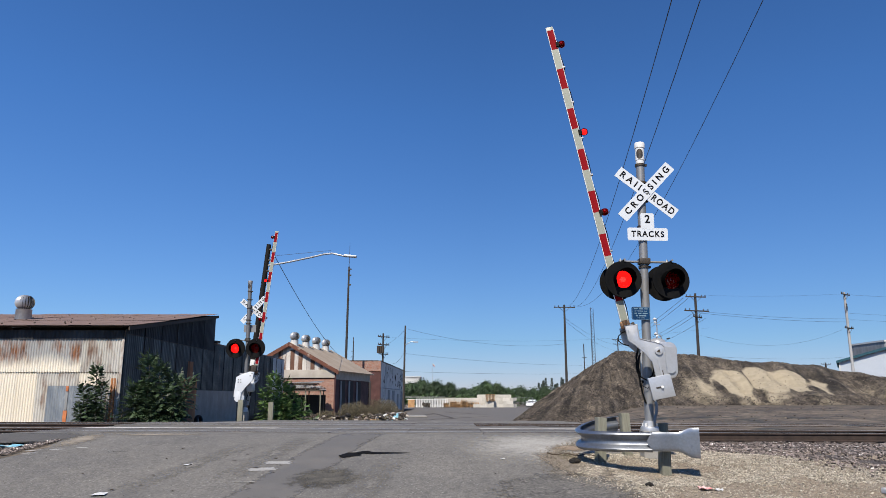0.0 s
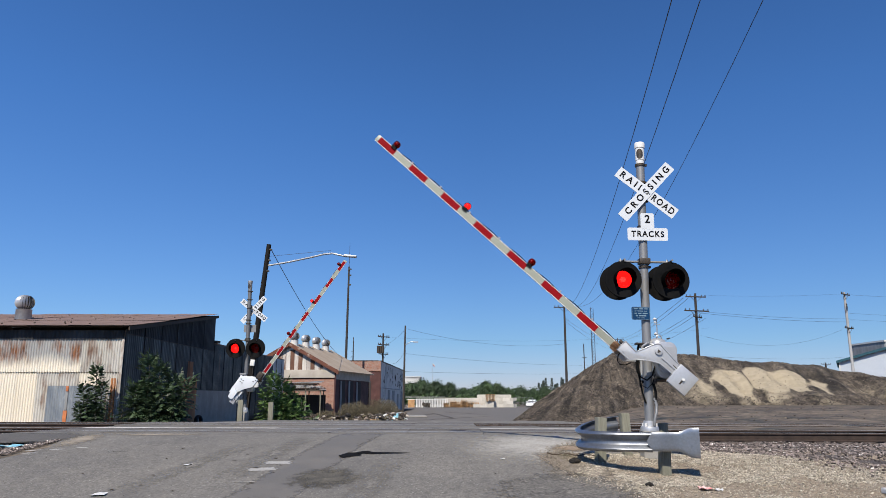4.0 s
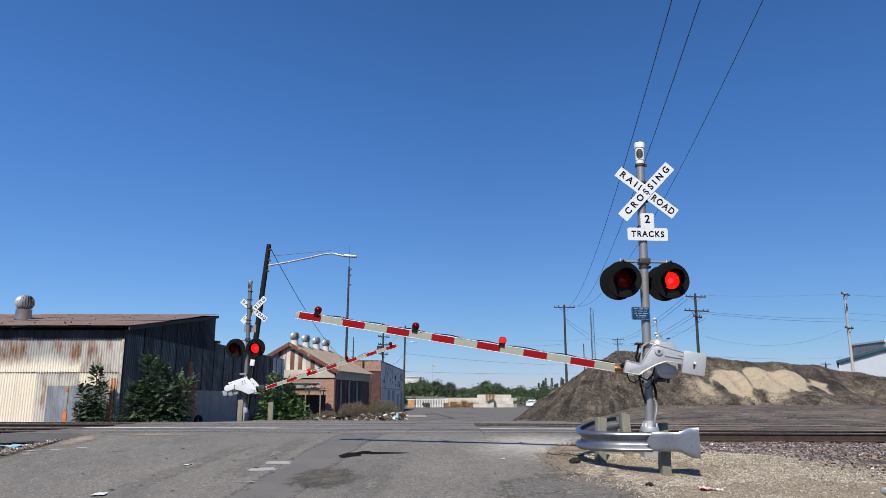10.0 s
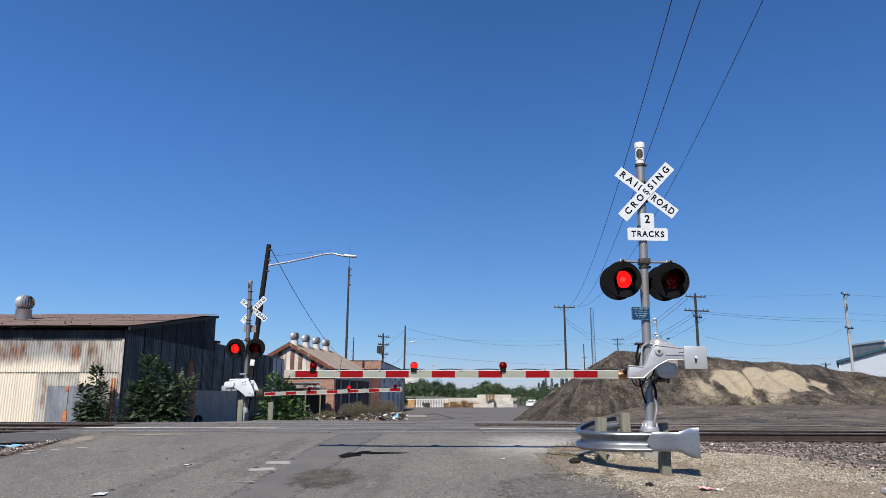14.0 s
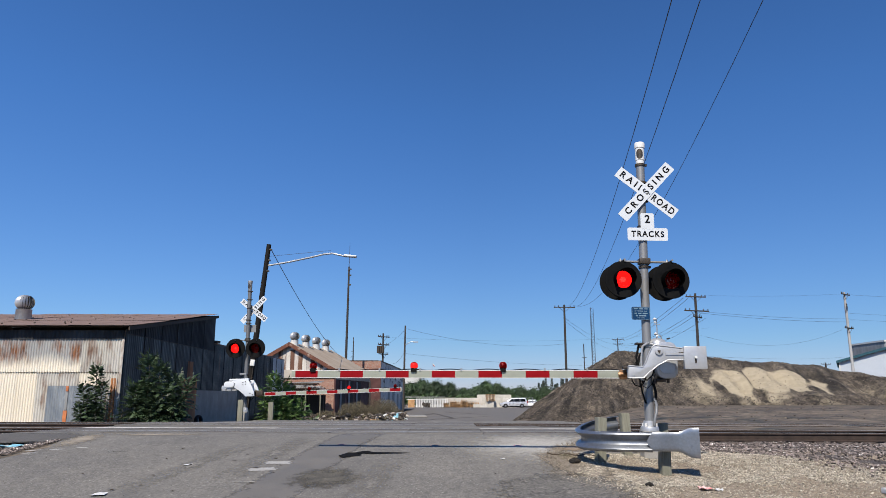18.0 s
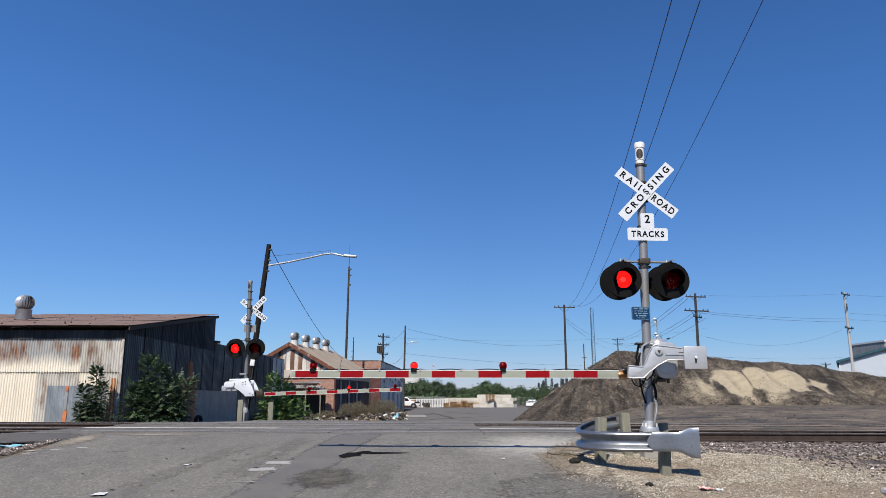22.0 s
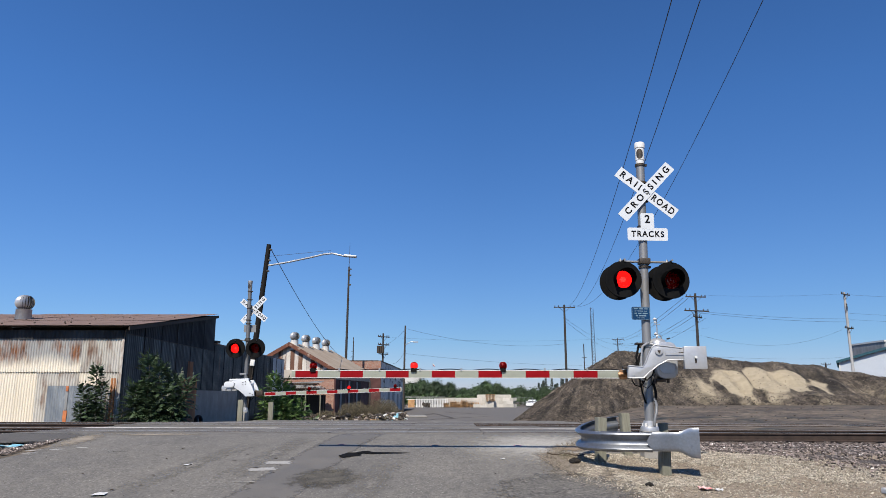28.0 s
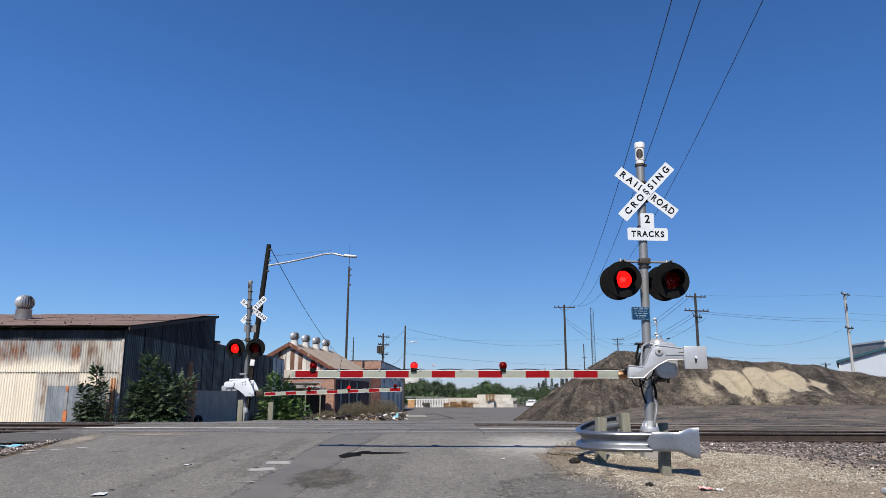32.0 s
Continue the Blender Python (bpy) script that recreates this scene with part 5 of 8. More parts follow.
    turbine_vent("turbine_vent", -21.35, 36.0, 5.52, 0.46, 0.45, "shed roof vents", "weathered steel turbine vent with a tall grey neck")
    rng = random.Random(12)
    for i in range(34):
        x, y = rng.uniform(-22.5, -14), rng.uniform(30.6, 41)
        z = 4.60 + (y - 30.17) * math.tan(slope) + 0.06
        solid("roof_stone", Mesh().lathe([(0.001, 0.03), (0.03, 0.025), (0.045, 0), (0.03, -0.03), (0.001, -0.035)], n=7), M_RUBBLE if i % 5 == 0 else M_DARKWOOD,
              "small stone lying on the shed roof", "stone", pose(x, y, z, 0, 0, i * 30), "stones on the roof", smooth=False)


# ---------------------------------------------------------------- brick buildings along the street
def build_brick():
    b = thing("brick_building", "old brick workshop with a rusty gable and tan roof", "building", pose(-9.9, 66, -0.2))
    W, D, HE, HA = 8.9, 11.0, 4.30, 6.75
    turn = -10.6
    b.matrix_basis = pose(-9.9, 66, -0.2, 0, 0, turn)
    wall = part("wall", Mesh().box((-W / 2, 0.15, 1.75), (W, 0.3, 3.5)), M_BRICK, b, "red brick front wall")
    part("band", Mesh().box((-W / 2, -0.03, 3.95), (W, 0.2, 0.75)), M_PAINTBAND, b, "faded cream band", bevel=0.01)
    gable = part("gable", Mesh().slab([(0, 4.33), (-W, 4.33), (-W / 2, HA)], 0.02, 0.2), M_DARKWOOD, b, "rusty sheet gable")
    w = 0.40
    for i in range(22):
        x = -(i + 0.5) * w
        h = (HA - 4.33) * (1 - abs(x + W / 2) / (W / 2)) - 0.08
        if h > 0.15:
            mm = M_GABLEBROWN if i in (5, 8, 10, 13, 17) else M_GABLE if i in (3, 6, 9, 12, 15, 18) else M_GABLEPALE
            part("gable_sheet", Mesh().box((x, -0.005 - 0.008 * (i % 2), 4.33 + h / 2), (w - 0.02, 0.03, h)), mm, gable)
    side = part("side_wall", Mesh().box((-0.15, D / 2 + 0.15, 2.1), (0.3, D - 0.3, 4.2)), M_MAROON, b, "maroon painted street wall")
    part("side_band", Mesh().box((0.02, D / 2, 3.85), (0.16, D, 0.8)), M_PAINTBAND, side, "grey band under the eave")
    for k, y in enumerate((1.4, 3.9, 6.4)):
        door = part("doorway", Mesh().box((0.015, y + 0.75, 1.75), (0.06, 1.5, 3.2)), M_DARKVOID, side, "dark tall doorway")
        part("door_leaf", Mesh().box((0.06, y + 0.2, 1.75), (0.05, 0.42, 3.2)), M_GREYDOOR, door, "grey sheet door leaf")
    part("pilaster", Mesh().box((0.02, 0.2, 2.0), (0.14, 0.5, 4.0)), M_MAROON, side)
    part("back_wall", Mesh().box((-W / 2, D - 0.15, 2.1), (W, 0.3, 4.2)), M_BRICK, b)
    part("far_wall", Mesh().box((-W + 0.15, D / 2, 2.1), (0.3, D, 4.2)), M_BRICK, b)
    ang = math.atan2(HA - 4.35, W / 2)
    for sgn in (1, -1):
        n = Vector((math.sin(ang) * sgn, 0, math.cos(ang)))
        r = Mesh()
        x0, z0, x1, z1 = -W / 2, HA + 0.02, -W / 2 + sgn * (W / 2 + 0.45), 4.35 - 0.45 * math.tan(ang) + 0.02
        r.add([(x0, -0.35, z0), (x1, -0.35, z1), (x1, D + 0.3, z1), (x0, D + 0.3, z0)] +
              [(x0 + n.x * 0.09, -0.35, z0 + n.z * 0.09), (x1 + n.x * 0.09, -0.35, z1 + n.z * 0.09), (x1 + n.x * 0.09, D + 0.3, z1 + n.z * 0.09), (x0 + n.x * 0.09, D + 0.3, z0 + n.z * 0.09)],
              [(0, 1, 2, 3), (4, 7, 6, 5), (0, 4, 5, 1), (1, 5, 6, 2), (2, 6, 7, 3), (3, 7, 4, 0)])
        roof = part("roof", r, M_ROOFTAN, b, "tan sheet roof slope", smooth=False)
        fascia = Mesh().add([(x0, -0.40, z0 + 0.10), (x1, -0.40, z1 + 0.10), (x1, -0.40, z1 - 0.28), (x0, -0.40, z0 - 0.28),
                             (x0, -0.355, z0 + 0.10), (x1, -0.355, z1 + 0.10), (x1, -0.355, z1 - 0.28), (x0, -0.355, z0 - 0.28)],
                            [(0, 1, 2, 3), (4, 7, 6, 5), (0, 4, 5, 1), (1, 5, 6, 2), (2, 6, 7, 3), (3, 7, 4, 0)])
        part("fascia", fascia, M_FASCIA, roof, "rust-streaked fascia", smooth=False)
    for i in range(4):
        p = b.matrix_basis @ Vector((-W / 2 + 0.25, 0.3 + 2.85 * i, HA - 0.05))
        turbine_vent("turbine_vent", p.x, p.y, p.z, 0.46, 0.38, "vents along the workshop ridge", "shiny steel turbine vent on the workshop ridge")
    # lean-to of dark pipes before the front wall
    lt = thing("pipe_rack", "rusty rack with bundled pipes before the brick wall", "rack", pose(-12.6, 63.2, -0.15))
    for x in (-1.9, -0.7, 0.6, 1.9):
        part("post", Mesh().rod((x, 0, 0), (x, 0, 2.45), 0.06, n=8), M_POSTWOOD, lt)
        part("post", Mesh().rod((x, 1.6, 0), (x, 1.6, 2.45), 0.05, n=8), M_DARKWOOD, lt)
    part("shelf", Mesh().box((0, 0.8, 2.35), (4.2, 1.9, 0.1)), M_DARKWOOD, lt)
    rng = random.Random(9)
    for i in range(30):
        y, z = rng.uniform(0, 1.6), 2.45 + rng.uniform(0, 0.55)
        part("pipe", Mesh().rod((rng.uniform(-2.3, -1.2), y, z), (rng.uniform(0.6, 2.2), y + rng.uniform(-0.3, 0.3), z + rng.uniform(-0.15, 0.2)), 0.04, n=7),
             (M_RAIL, M_POLEPALE, M_DARKMETAL, M_GALV)[i % 4], lt)
    for i in range(14):
        pts = [(-2.2 + 0.29 * i + 0.26 * k / 6, -0.1, 2.50 + 0.20 * math.sin(math.pi * k / 6) + 0.05 * (i % 3)) for k in range(7)]
        part("pipe_bend", Mesh().tube(pts, 0.045, 7), M_POLEPALE if i % 3 else M_RAIL, lt)
    part("dark_back", Mesh().box((0.1, 2.2, 1.0), (3.8, 0.1, 2.0)), M_DARKVOID, lt)


def build_block_building():
    b = thing("painted_building", "flat-roofed block building with peeling pale paint and graffiti", "building", pose(-7.35, 85, -0.25, 0, 0, -1.9))
    H, L, W = 6.05, 33, 12
    wall = part("street_wall", Mesh().box((-0.15, L / 2 + 0.16, H / 2), (0.3, L - 0.32, H)), M_PAINTWALL, b, "peeling grey-white street wall")
    part("front_wall", Mesh().box((-W / 2, 0.15, H / 2), (W, 0.3, H)), M_MAROON, b, "maroon brick front wall")
    for k in range(3):
        part("front_door", Mesh().box((-1.6 - 2.4 * k, -0.03, 2.0), (0.9, 0.08, 3.6)), M_DARKVOID, b, "dark narrow doorway")
    part("parapet", Mesh().box((-W / 2, 0.12, H - 0.55), (W + 0.02, 0.42, 1.2)), M_BRICK, b, "orange-brown brick parapet")
    part("coping", Mesh().box((-W / 2 - 0.2, 0.12, H + 0.09), (W - 0.3, 0.5, 0.08)), M_DARKWOOD, b, "dark coping")
    part("coping", Mesh().box((-0.15, L / 2, H + 0.05), (0.42, L, 0.12)), M_DARKWOOD, b, "dark coping")
    part("roof", Mesh().box((-W / 2, L / 2, H - 0.4), (W - 0.5, L - 0.4, 0.15)), M_ROOF, b)
    part("pilaster", Mesh().box((0.03, 5.5, H / 2), (0.1, 0.5, H - 0.2)), M_PAINTWALL, wall)
    part("pipe_rail", Mesh().rod((0.06, 2, 3.0), (0.06, L - 1, 3.0), 0.05, n=8), M_MAST, wall, "long pipe along the wall")
    for k, (y, w, h) in enumerate(((9, 2.2, 2.8), (15, 2.6, 2.8), (21, 2.2, 2.4), (27, 2.6, 2.8))):
        part("door_panel", Mesh().box((0.02, y, h / 2), (0.07, w, h)), M_GREYDOOR, wall, "grey boarded opening")
    rng = random.Random(21)
    g = Mesh()
    for i in range(34):
        y, z = rng.uniform(3, L - 3), rng.uniform(3.4, 5.4)
        pts = [(0.01, y + rng.uniform(-0.5, 0.5), z + rng.uniform(-0.5, 0.5)) for _ in range(4)]
        g.tube(pts, 0.035, 4)
    part("graffiti", g, M_DARKWOOD, wall, "scrawled dark paint marks", smooth=False)
    tank = thing("rooftop_mast", "thin dark mast on a roof", "mast", pose(-11.05, 88, 5.6))
    part("pole", Mesh().rod((0, 0, -1), (0, 0, 3.3), 0.09, 0.05, n=8), M_DARKMETAL, tank)
    for z in (0.35, 0.9, 1.6):
        part("bracket", Mesh().box((-0.1, 0, z), (0.34, 0.12, 0.07)), M_DARKMETAL, tank)


# ---------------------------------------------------------------- poles and wires
def wire(name, a, b, sag, r=0.012, label="thin black overhead wire", group="overhead wires"):
    a, b = Vector(a), Vector(b)
    pts = []
    for i in range(25):
        t = i / 24
        p = a.lerp(b, t)
        p.z -= sag * 4 * t * (1 - t)
        pts.append(p)
    solid(name, Mesh().tube(pts, r * 0.78, 5), M_WIRE, label, "wire", group=group)


def utility_pole(x, y, z, h, arms, label, r=0.16, lean=0.0, pale=False, arm_turn=0.0, group="utility poles", pins=True):
    t = thing("utility_pole", label, "utility pole", pose(x, y, z, 0, lean, 0), group)
    part("pole", Mesh().rod((0, 0, -1.4), (0, 0, h), r, r * 0.65, n=12), M_POLEPALE if pale else M_POLE, t)
    for hz, w, turn in arms:
        m = pose(0, 0, hz, 0, 0, turn + arm_turn)
        a = part("crossarm", Mesh().box((0, -0.14, 0), (w, 0.10, 0.13)), M_POLE, t, "timber crossarm", at=m)
        for sx in (-1, 1):
            part("brace", Mesh().rod((sx * w * 0.28, -0.2, 0), (sx * 0.05, -0.15, -0.6), 0.022, n=6), M_DARKMETAL, a)
        if pins:
            for k in (-0.46, -0.28, 0.28, 0.46):
                part("insulator", Mesh().lathe([(0.02, 0.06), (0.05, 0.12), (0.06, 0.18), (0.03, 0.26), (0.001, 0.27)], (k * w, -0.14, 0), 8), M_DARKMETAL, a)
    return t


def build_poles():
    # street lamp pole behind the far signal
    t = thing("street_lamp", "leaning black timber pole with a long street-lamp arm", "street lamp", pose(-8.73, 32, 0.4, 0, 4.9, 0))
    part("pole", Mesh().rod((0, 0, -0.5), (0, 0, 8.15), 0.15, 0.105, n=14), M_CREOSOTE, t, "black creosoted timber pole")
    arm = [(0.1, 0, 7.17), (1.0, -0.15, 7.37), (2.0, -0.35, 7.63), (2.75, -0.55, 7.83), (3.1, -0.65, 7.86), (3.45, -0.75, 7.79), (3.75, -0.8, 7.74)]
    part("arm", Mesh().tube(arm, 0.042, 10), M_LAMPGREY, t, "long pale tube arm")
    part("stay_wire", Mesh().tube([(0.1, 0, 7.6), (3.0, -0.6, 8.0)], 0.008, 5), M_WIRE, t)
    part("luminaire", Mesh().box((3.92, -0.85, 7.76), (0.60, 0.24, 0.09)), M_LAMPGREY, t, "flat cobra-head luminaire", bevel=0.04)
    part("box", Mesh().box((0.05, -0.19, 2.73), (0.19, 0.10, 0.27)), M_CAP, t, "small white box", bevel=0.015)
    part("cable_guard", Mesh().rod((0.10, -0.13, -0.4), (0.08, -0.12, 2.6), 0.022, n=8), M_DARKMETAL, t, "dark cable guard")
    for z in (6.9, 7.4, 7.9):
        part("fitting", Mesh().box((0.14, -0.08, z), (0.1, 0.16, 0.06)), M_DARKMETAL, t)
    wire("service_wire", (-7.93, 31.9, 8.32), (-10.7, 76, 5.7), 0.6, 0.021)

    t = thing("tall_pole", "very tall bare pole behind the brick workshop", "pole", pose(-10.88, 80, -0.3, 0, 0.4, 0))
    part("pole", Mesh().rod((0, 0, -0.5), (0, 0, 16.6), 0.17, 0.10, n=12), M_POLE, t)
    part("antenna", Mesh().rod((0, 0, 16.6), (0, 0, 19.4), 0.03, 0.012, n=6), M_DARKMETAL, t)
    for z in (14.5, 15.6, 16.3):
        part("bracket", Mesh().box((0.12, 0, z), (0.3, 0.2, 0.15)), M_DARKMETAL, t)
    p = utility_pole(-8.4, 100, -0.25, 10.7, ((10.2, 1.9, 40), (9.1, 1.9, 40), (7.8, 1.6, 40)), "dark utility pole with transformer cans", 0.17)
    for k, dx in enumerate((-0.55, -0.95, -0.15)):
        part("transformer", Mesh().lathe([(0.001, 1.05), (0.2, 1.0), (0.21, 0.05), (0.001, 0.0)], (dx * 0.8 + 0.15, -0.35 - 0.1 * k, 7.9), 14), M_DARKMETAL, p, "grey transformer can")
    p = utility_pole(-4.0, 73, -0.2, 9.05, (), "bare timber pole at the yard corner with a small lamp", 0.125, 0.8)
    part("lamp_arm", Mesh().tube([(0.1, 0, 7.1), (0.6, -0.1, 7.4), (1.0, -0.1, 7.42)], 0.035, 6).box((1.1, -0.1, 7.38), (0.5, 0.18, 0.1)), M_LAMPGREY, p, "short pale lamp arm")
    utility_pole(17.15, 100, 0.4, 14.1, ((13.7, 3.0, 4),), "dark timber power pole with one crossarm", 0.2, 0.1)
    utility_pole(28.5, 80, 0.5, 12.7, ((12.3, 2.4, 6), (10.7, 3.0, 10), (10.0, 2.0, 45)), "dark power pole with stacked crossarms", 0.2, 0.8)
    utility_pole(51.35, 90, 0.6, 14.2, ((13.9, 2.6, 40), (12.4, 1.8, 60), (9.6, 2.6, 40)), "pale grey power pole with dark crossarms", 0.22, 0.0, True)
    utility_pole(96, 180, 0.6, 9.6, ((9.2, 2.6, 5), (7.6, 2.2, 5)), "distant stub pole with crossarms", 0.28)
    utility_pole(49.0, 200, 0.5, 17.5, ((17.0, 3.4, 0), (15.8, 2.8, 0)), "distant power pole with crossarms", 0.2)
    utility_pole(47.3, 240, 0.3, 19.0, ((14.5, 1.6, 0),), "distant thin dark mast", 0.22, pins=False)
    # lattice mast
    t = thing("lattice_mast", "distant grey lattice radio mast", "radio mast", pose(52.5, 250, 0))
    w, H = 0.8, 32.6
    for a in range(3):
        c, s = w * math.cos(a * 2.094), w * math.sin(a * 2.094)
        part("leg", Mesh().rod((c, s, 0), (c * 0.8, s * 0.8, H), 0.07, n=5), M_DARKMETAL, t)
    br = Mesh()
    for k in range(33):
        for a in range(3):
            c0, s0 = w * math.cos(a * 2.094), w * math.sin(a * 2.094)
            c1, s1 = w * math.cos((a + 1) * 2.094), w * math.sin((a + 1) * 2.094)
            br.rod((c0 * 0.9, s0 * 0.9, k), (c1 * 0.9, s1 * 0.9, k + 1), 0.035, n=4)
    part("bracing", br, M_DARKMETAL, t)
    t = thing("floodlight_mast", "pale mast with floodlight heads", "light mast", pose(54.2, 180, 0.5))
    part("pole", Mesh().rod((0, 0, 0), (0, 0, 20.5), 0.22, 0.14, n=10), M_LAMPGREY, t)
    for z, s in ((20.5, 0.5), (19.7, 0.35), (16.8, 0.45)):
        part("floodlight", Mesh().lathe([(0.001, s), (s * 0.8, s * 0.6), (s, 0), (s * 0.6, -s * 0.5), (0.001, -s * 0.6)], (-0.5, -0.3, z), 10), M_OFFWHITE, t)
    part("platform", Mesh().box((0, 0, 19.2), (1.6, 0.6, 0.1)), M_LAMPGREY, t)

    # three lines overhead from behind the camera to the power pole
    for (xe, xn, yn, zn, sg) in ((17.2, 3.2, -2, 13.0, 3.5), (18.4, 3.8, -2, 13.0, 3.5), (18.5, 7.7, -2, 18.0, 5.0)):
        wire("power_line", (xe, 100, 14.4), (xn, yn, zn), sg, 0.016)
    # lines between the distant poles
    for za, zb in ((13.2, 14.6), (13.0, 14.2)):
        wire("power_line", (28.8, 80, za - 2.0), (51.7, 90, zb - 3.2), 0.25, 0.018)
    wire("power_line", (28.5, 80, 8.6), (50.5, 90, 10.0), 1.6, 0.012)
    wire("power_line", (29.5, 80, 13.0), (51.0, 90, 14.6), 0.2, 0.009)
    for dz in (0.0, -1.2, -1.6):
        wire("power_line", (51.7, 90, 14.5 + dz * 2), (90, 96, 15.4 + dz * 2), 0.6, 0.014)
    wire("power_line", (17.2, 100, 12.6), (49.0, 198, 16.0), 1.0, 0.022)
    wire("power_line", (17.2, 100, 12.2), (49.0, 198, 14.2), 1.0, 0.022)
    for k in range(5):
        wire("power_line", (27.3 + 0.6 * k, 80, (12.7, 12.7, 11.1, 11.1, 10.4)[k]), (47.6 + 0.6 * k, 200, 17.4 - 0.4 * k), 1.2 + 0.15 * k, 0.026)
    wire("power_line", (-3.85, 73, 8.55), (17.15, 100, 9.0), 0.9, 0.014)
    wire("power_line", (-3.85, 73, 6.0), (28.4, 118, 6.9), 0.5, 0.014)
    wire("power_line", (-3.85, 73, 4.2), (46, 150, 7.5), 0.6, 0.014)
    wire("power_line", (-8.4, 100, 9.9), (60, 160, 17), 1.5, 0.012)
    wire("power_line", (-8.4, 100, 8.6), (-3.9, 73, 8.4), 0.2, 0.012)
    wire("power_line", (-6.0, 86, 5.6), (-3.9, 73, 6.2), 0.3, 0.014)
    wire("power_line", (27.6, 80, 6.2), (110, 190, 12.5), 0.6, 0.014)


# ---------------------------------------------------------------- mound
MOUND_CREST = ((0, 5.35), (6, 5.15), (8, 4.9), (12, 4.7), (14, 4.78), (16.5, 4.38), (20, 3.82), (23, 3.36), (34, 2.9), (60, 2.4))


def mound_z(x, y):
    a, b = Vector((14.6, 58.5)), Vector((64, 66))
    p = Vector((x, y))
    d = b - a
    t = min(max((p - a).dot(d) / d.length_squared, 0), 1)
    q = a + d * t
    dist = (p - q).length
    crest = lerp_at(t * d.length, MOUND_CREST)
    along = t * d.length
    crest_drop = max(dist, 0.0)
    lump = 0.35 * fbm(x, y, 2, 0.16) + 0.13 * fbm(x, y, 9, 0.5) + 0.10 * fbm(x, y, 4, 1.3) * step(0.4, 2.0, crest_drop) + 0.06 * fbm(x, y, 8, 3.0)
    # gullies run down the cut face, flutes fan out from the left heap's top
    face = step(17, 19, x) * (1 - step(34, 40, x))
    gully = abs(noise.noise(Vector((x * 0.42 + 0.25 * fbm(x, y, 6, 0.3), y * 0.05, 6.0))))
    lump += face * (0.02 + 0.55 * step(1.0, 3.0, dist) * (min(gully * 2.6, 1.0) - 0.7))
    turn_ = math.atan2(y - 58.5, x - 14.6)
    lump += (1 - face) * 0.34 * min(dist * 0.25, 1.0) * noise.noise(Vector((turn_ * 17.0, dist * 0.07, 1.5)))
    # loose slope at the left end, a cut face along the front further right
    cone = crest - 0.67 * max(dist - 0.6, 0)
    w = step(3, 9, along) * (1 if y < q.y else 0)
    cut = lerp_at(dist + 1.1 * fbm(x, 0, 5, 0.3), ((0, crest), (1.8, crest - 0.25), (4.4, crest * 0.42 + 0.75), (5.6, crest * 0.30 + 0.7), (9.0, 0.9), (11.0, 0.0), (14, -2)))
    z = cone + (cut - cone) * w
    # later loads tipped against the front
    for hx, hy, hz, hs in ((9.9, 50.6, 2.45, 0.60), (13.2, 51.2, 1.9, 0.55), (17.0, 51.5, 1.35, 0.50)):
        z = max(z, hz - hs * (math.hypot(x - hx, y - hy) ** 2 + 0.12) ** 0.5)
    return z + lump * step(-0.6, 1.5, z)


SAND = ((19.7, 2.4, 1.0, 1.1, 0.6), (22.2, 2.75, 1.7, 1.3, 1.25), (24.9, 2.95, 1.8, 1.2, 1.4), (27.3, 2.95, 1.6, 1.05, 1.2),
        (29.0, 2.35, 1.2, 0.75, 0.75), (23.4, 1.6, 3.2, 0.6, 0.5), (19.3, 2.2, 2.6, 1.7, 0.36), (24.5, 1.3, 7.0, 1.0, 0.34), (34.0, 2.0, 4.5, 1.2, 0.26))
POCKETS = ((23.5, 1.75, 0.5, 0.55), (28.3, 2.15, 0.7, 0.45), (23.7, 3.0, 0.16, 0.8), (26.3, 2.0, 0.3, 0.5), (20.9, 2.4, 0.35, 0.7), (25.6, 1.3, 1.4, 0.35))


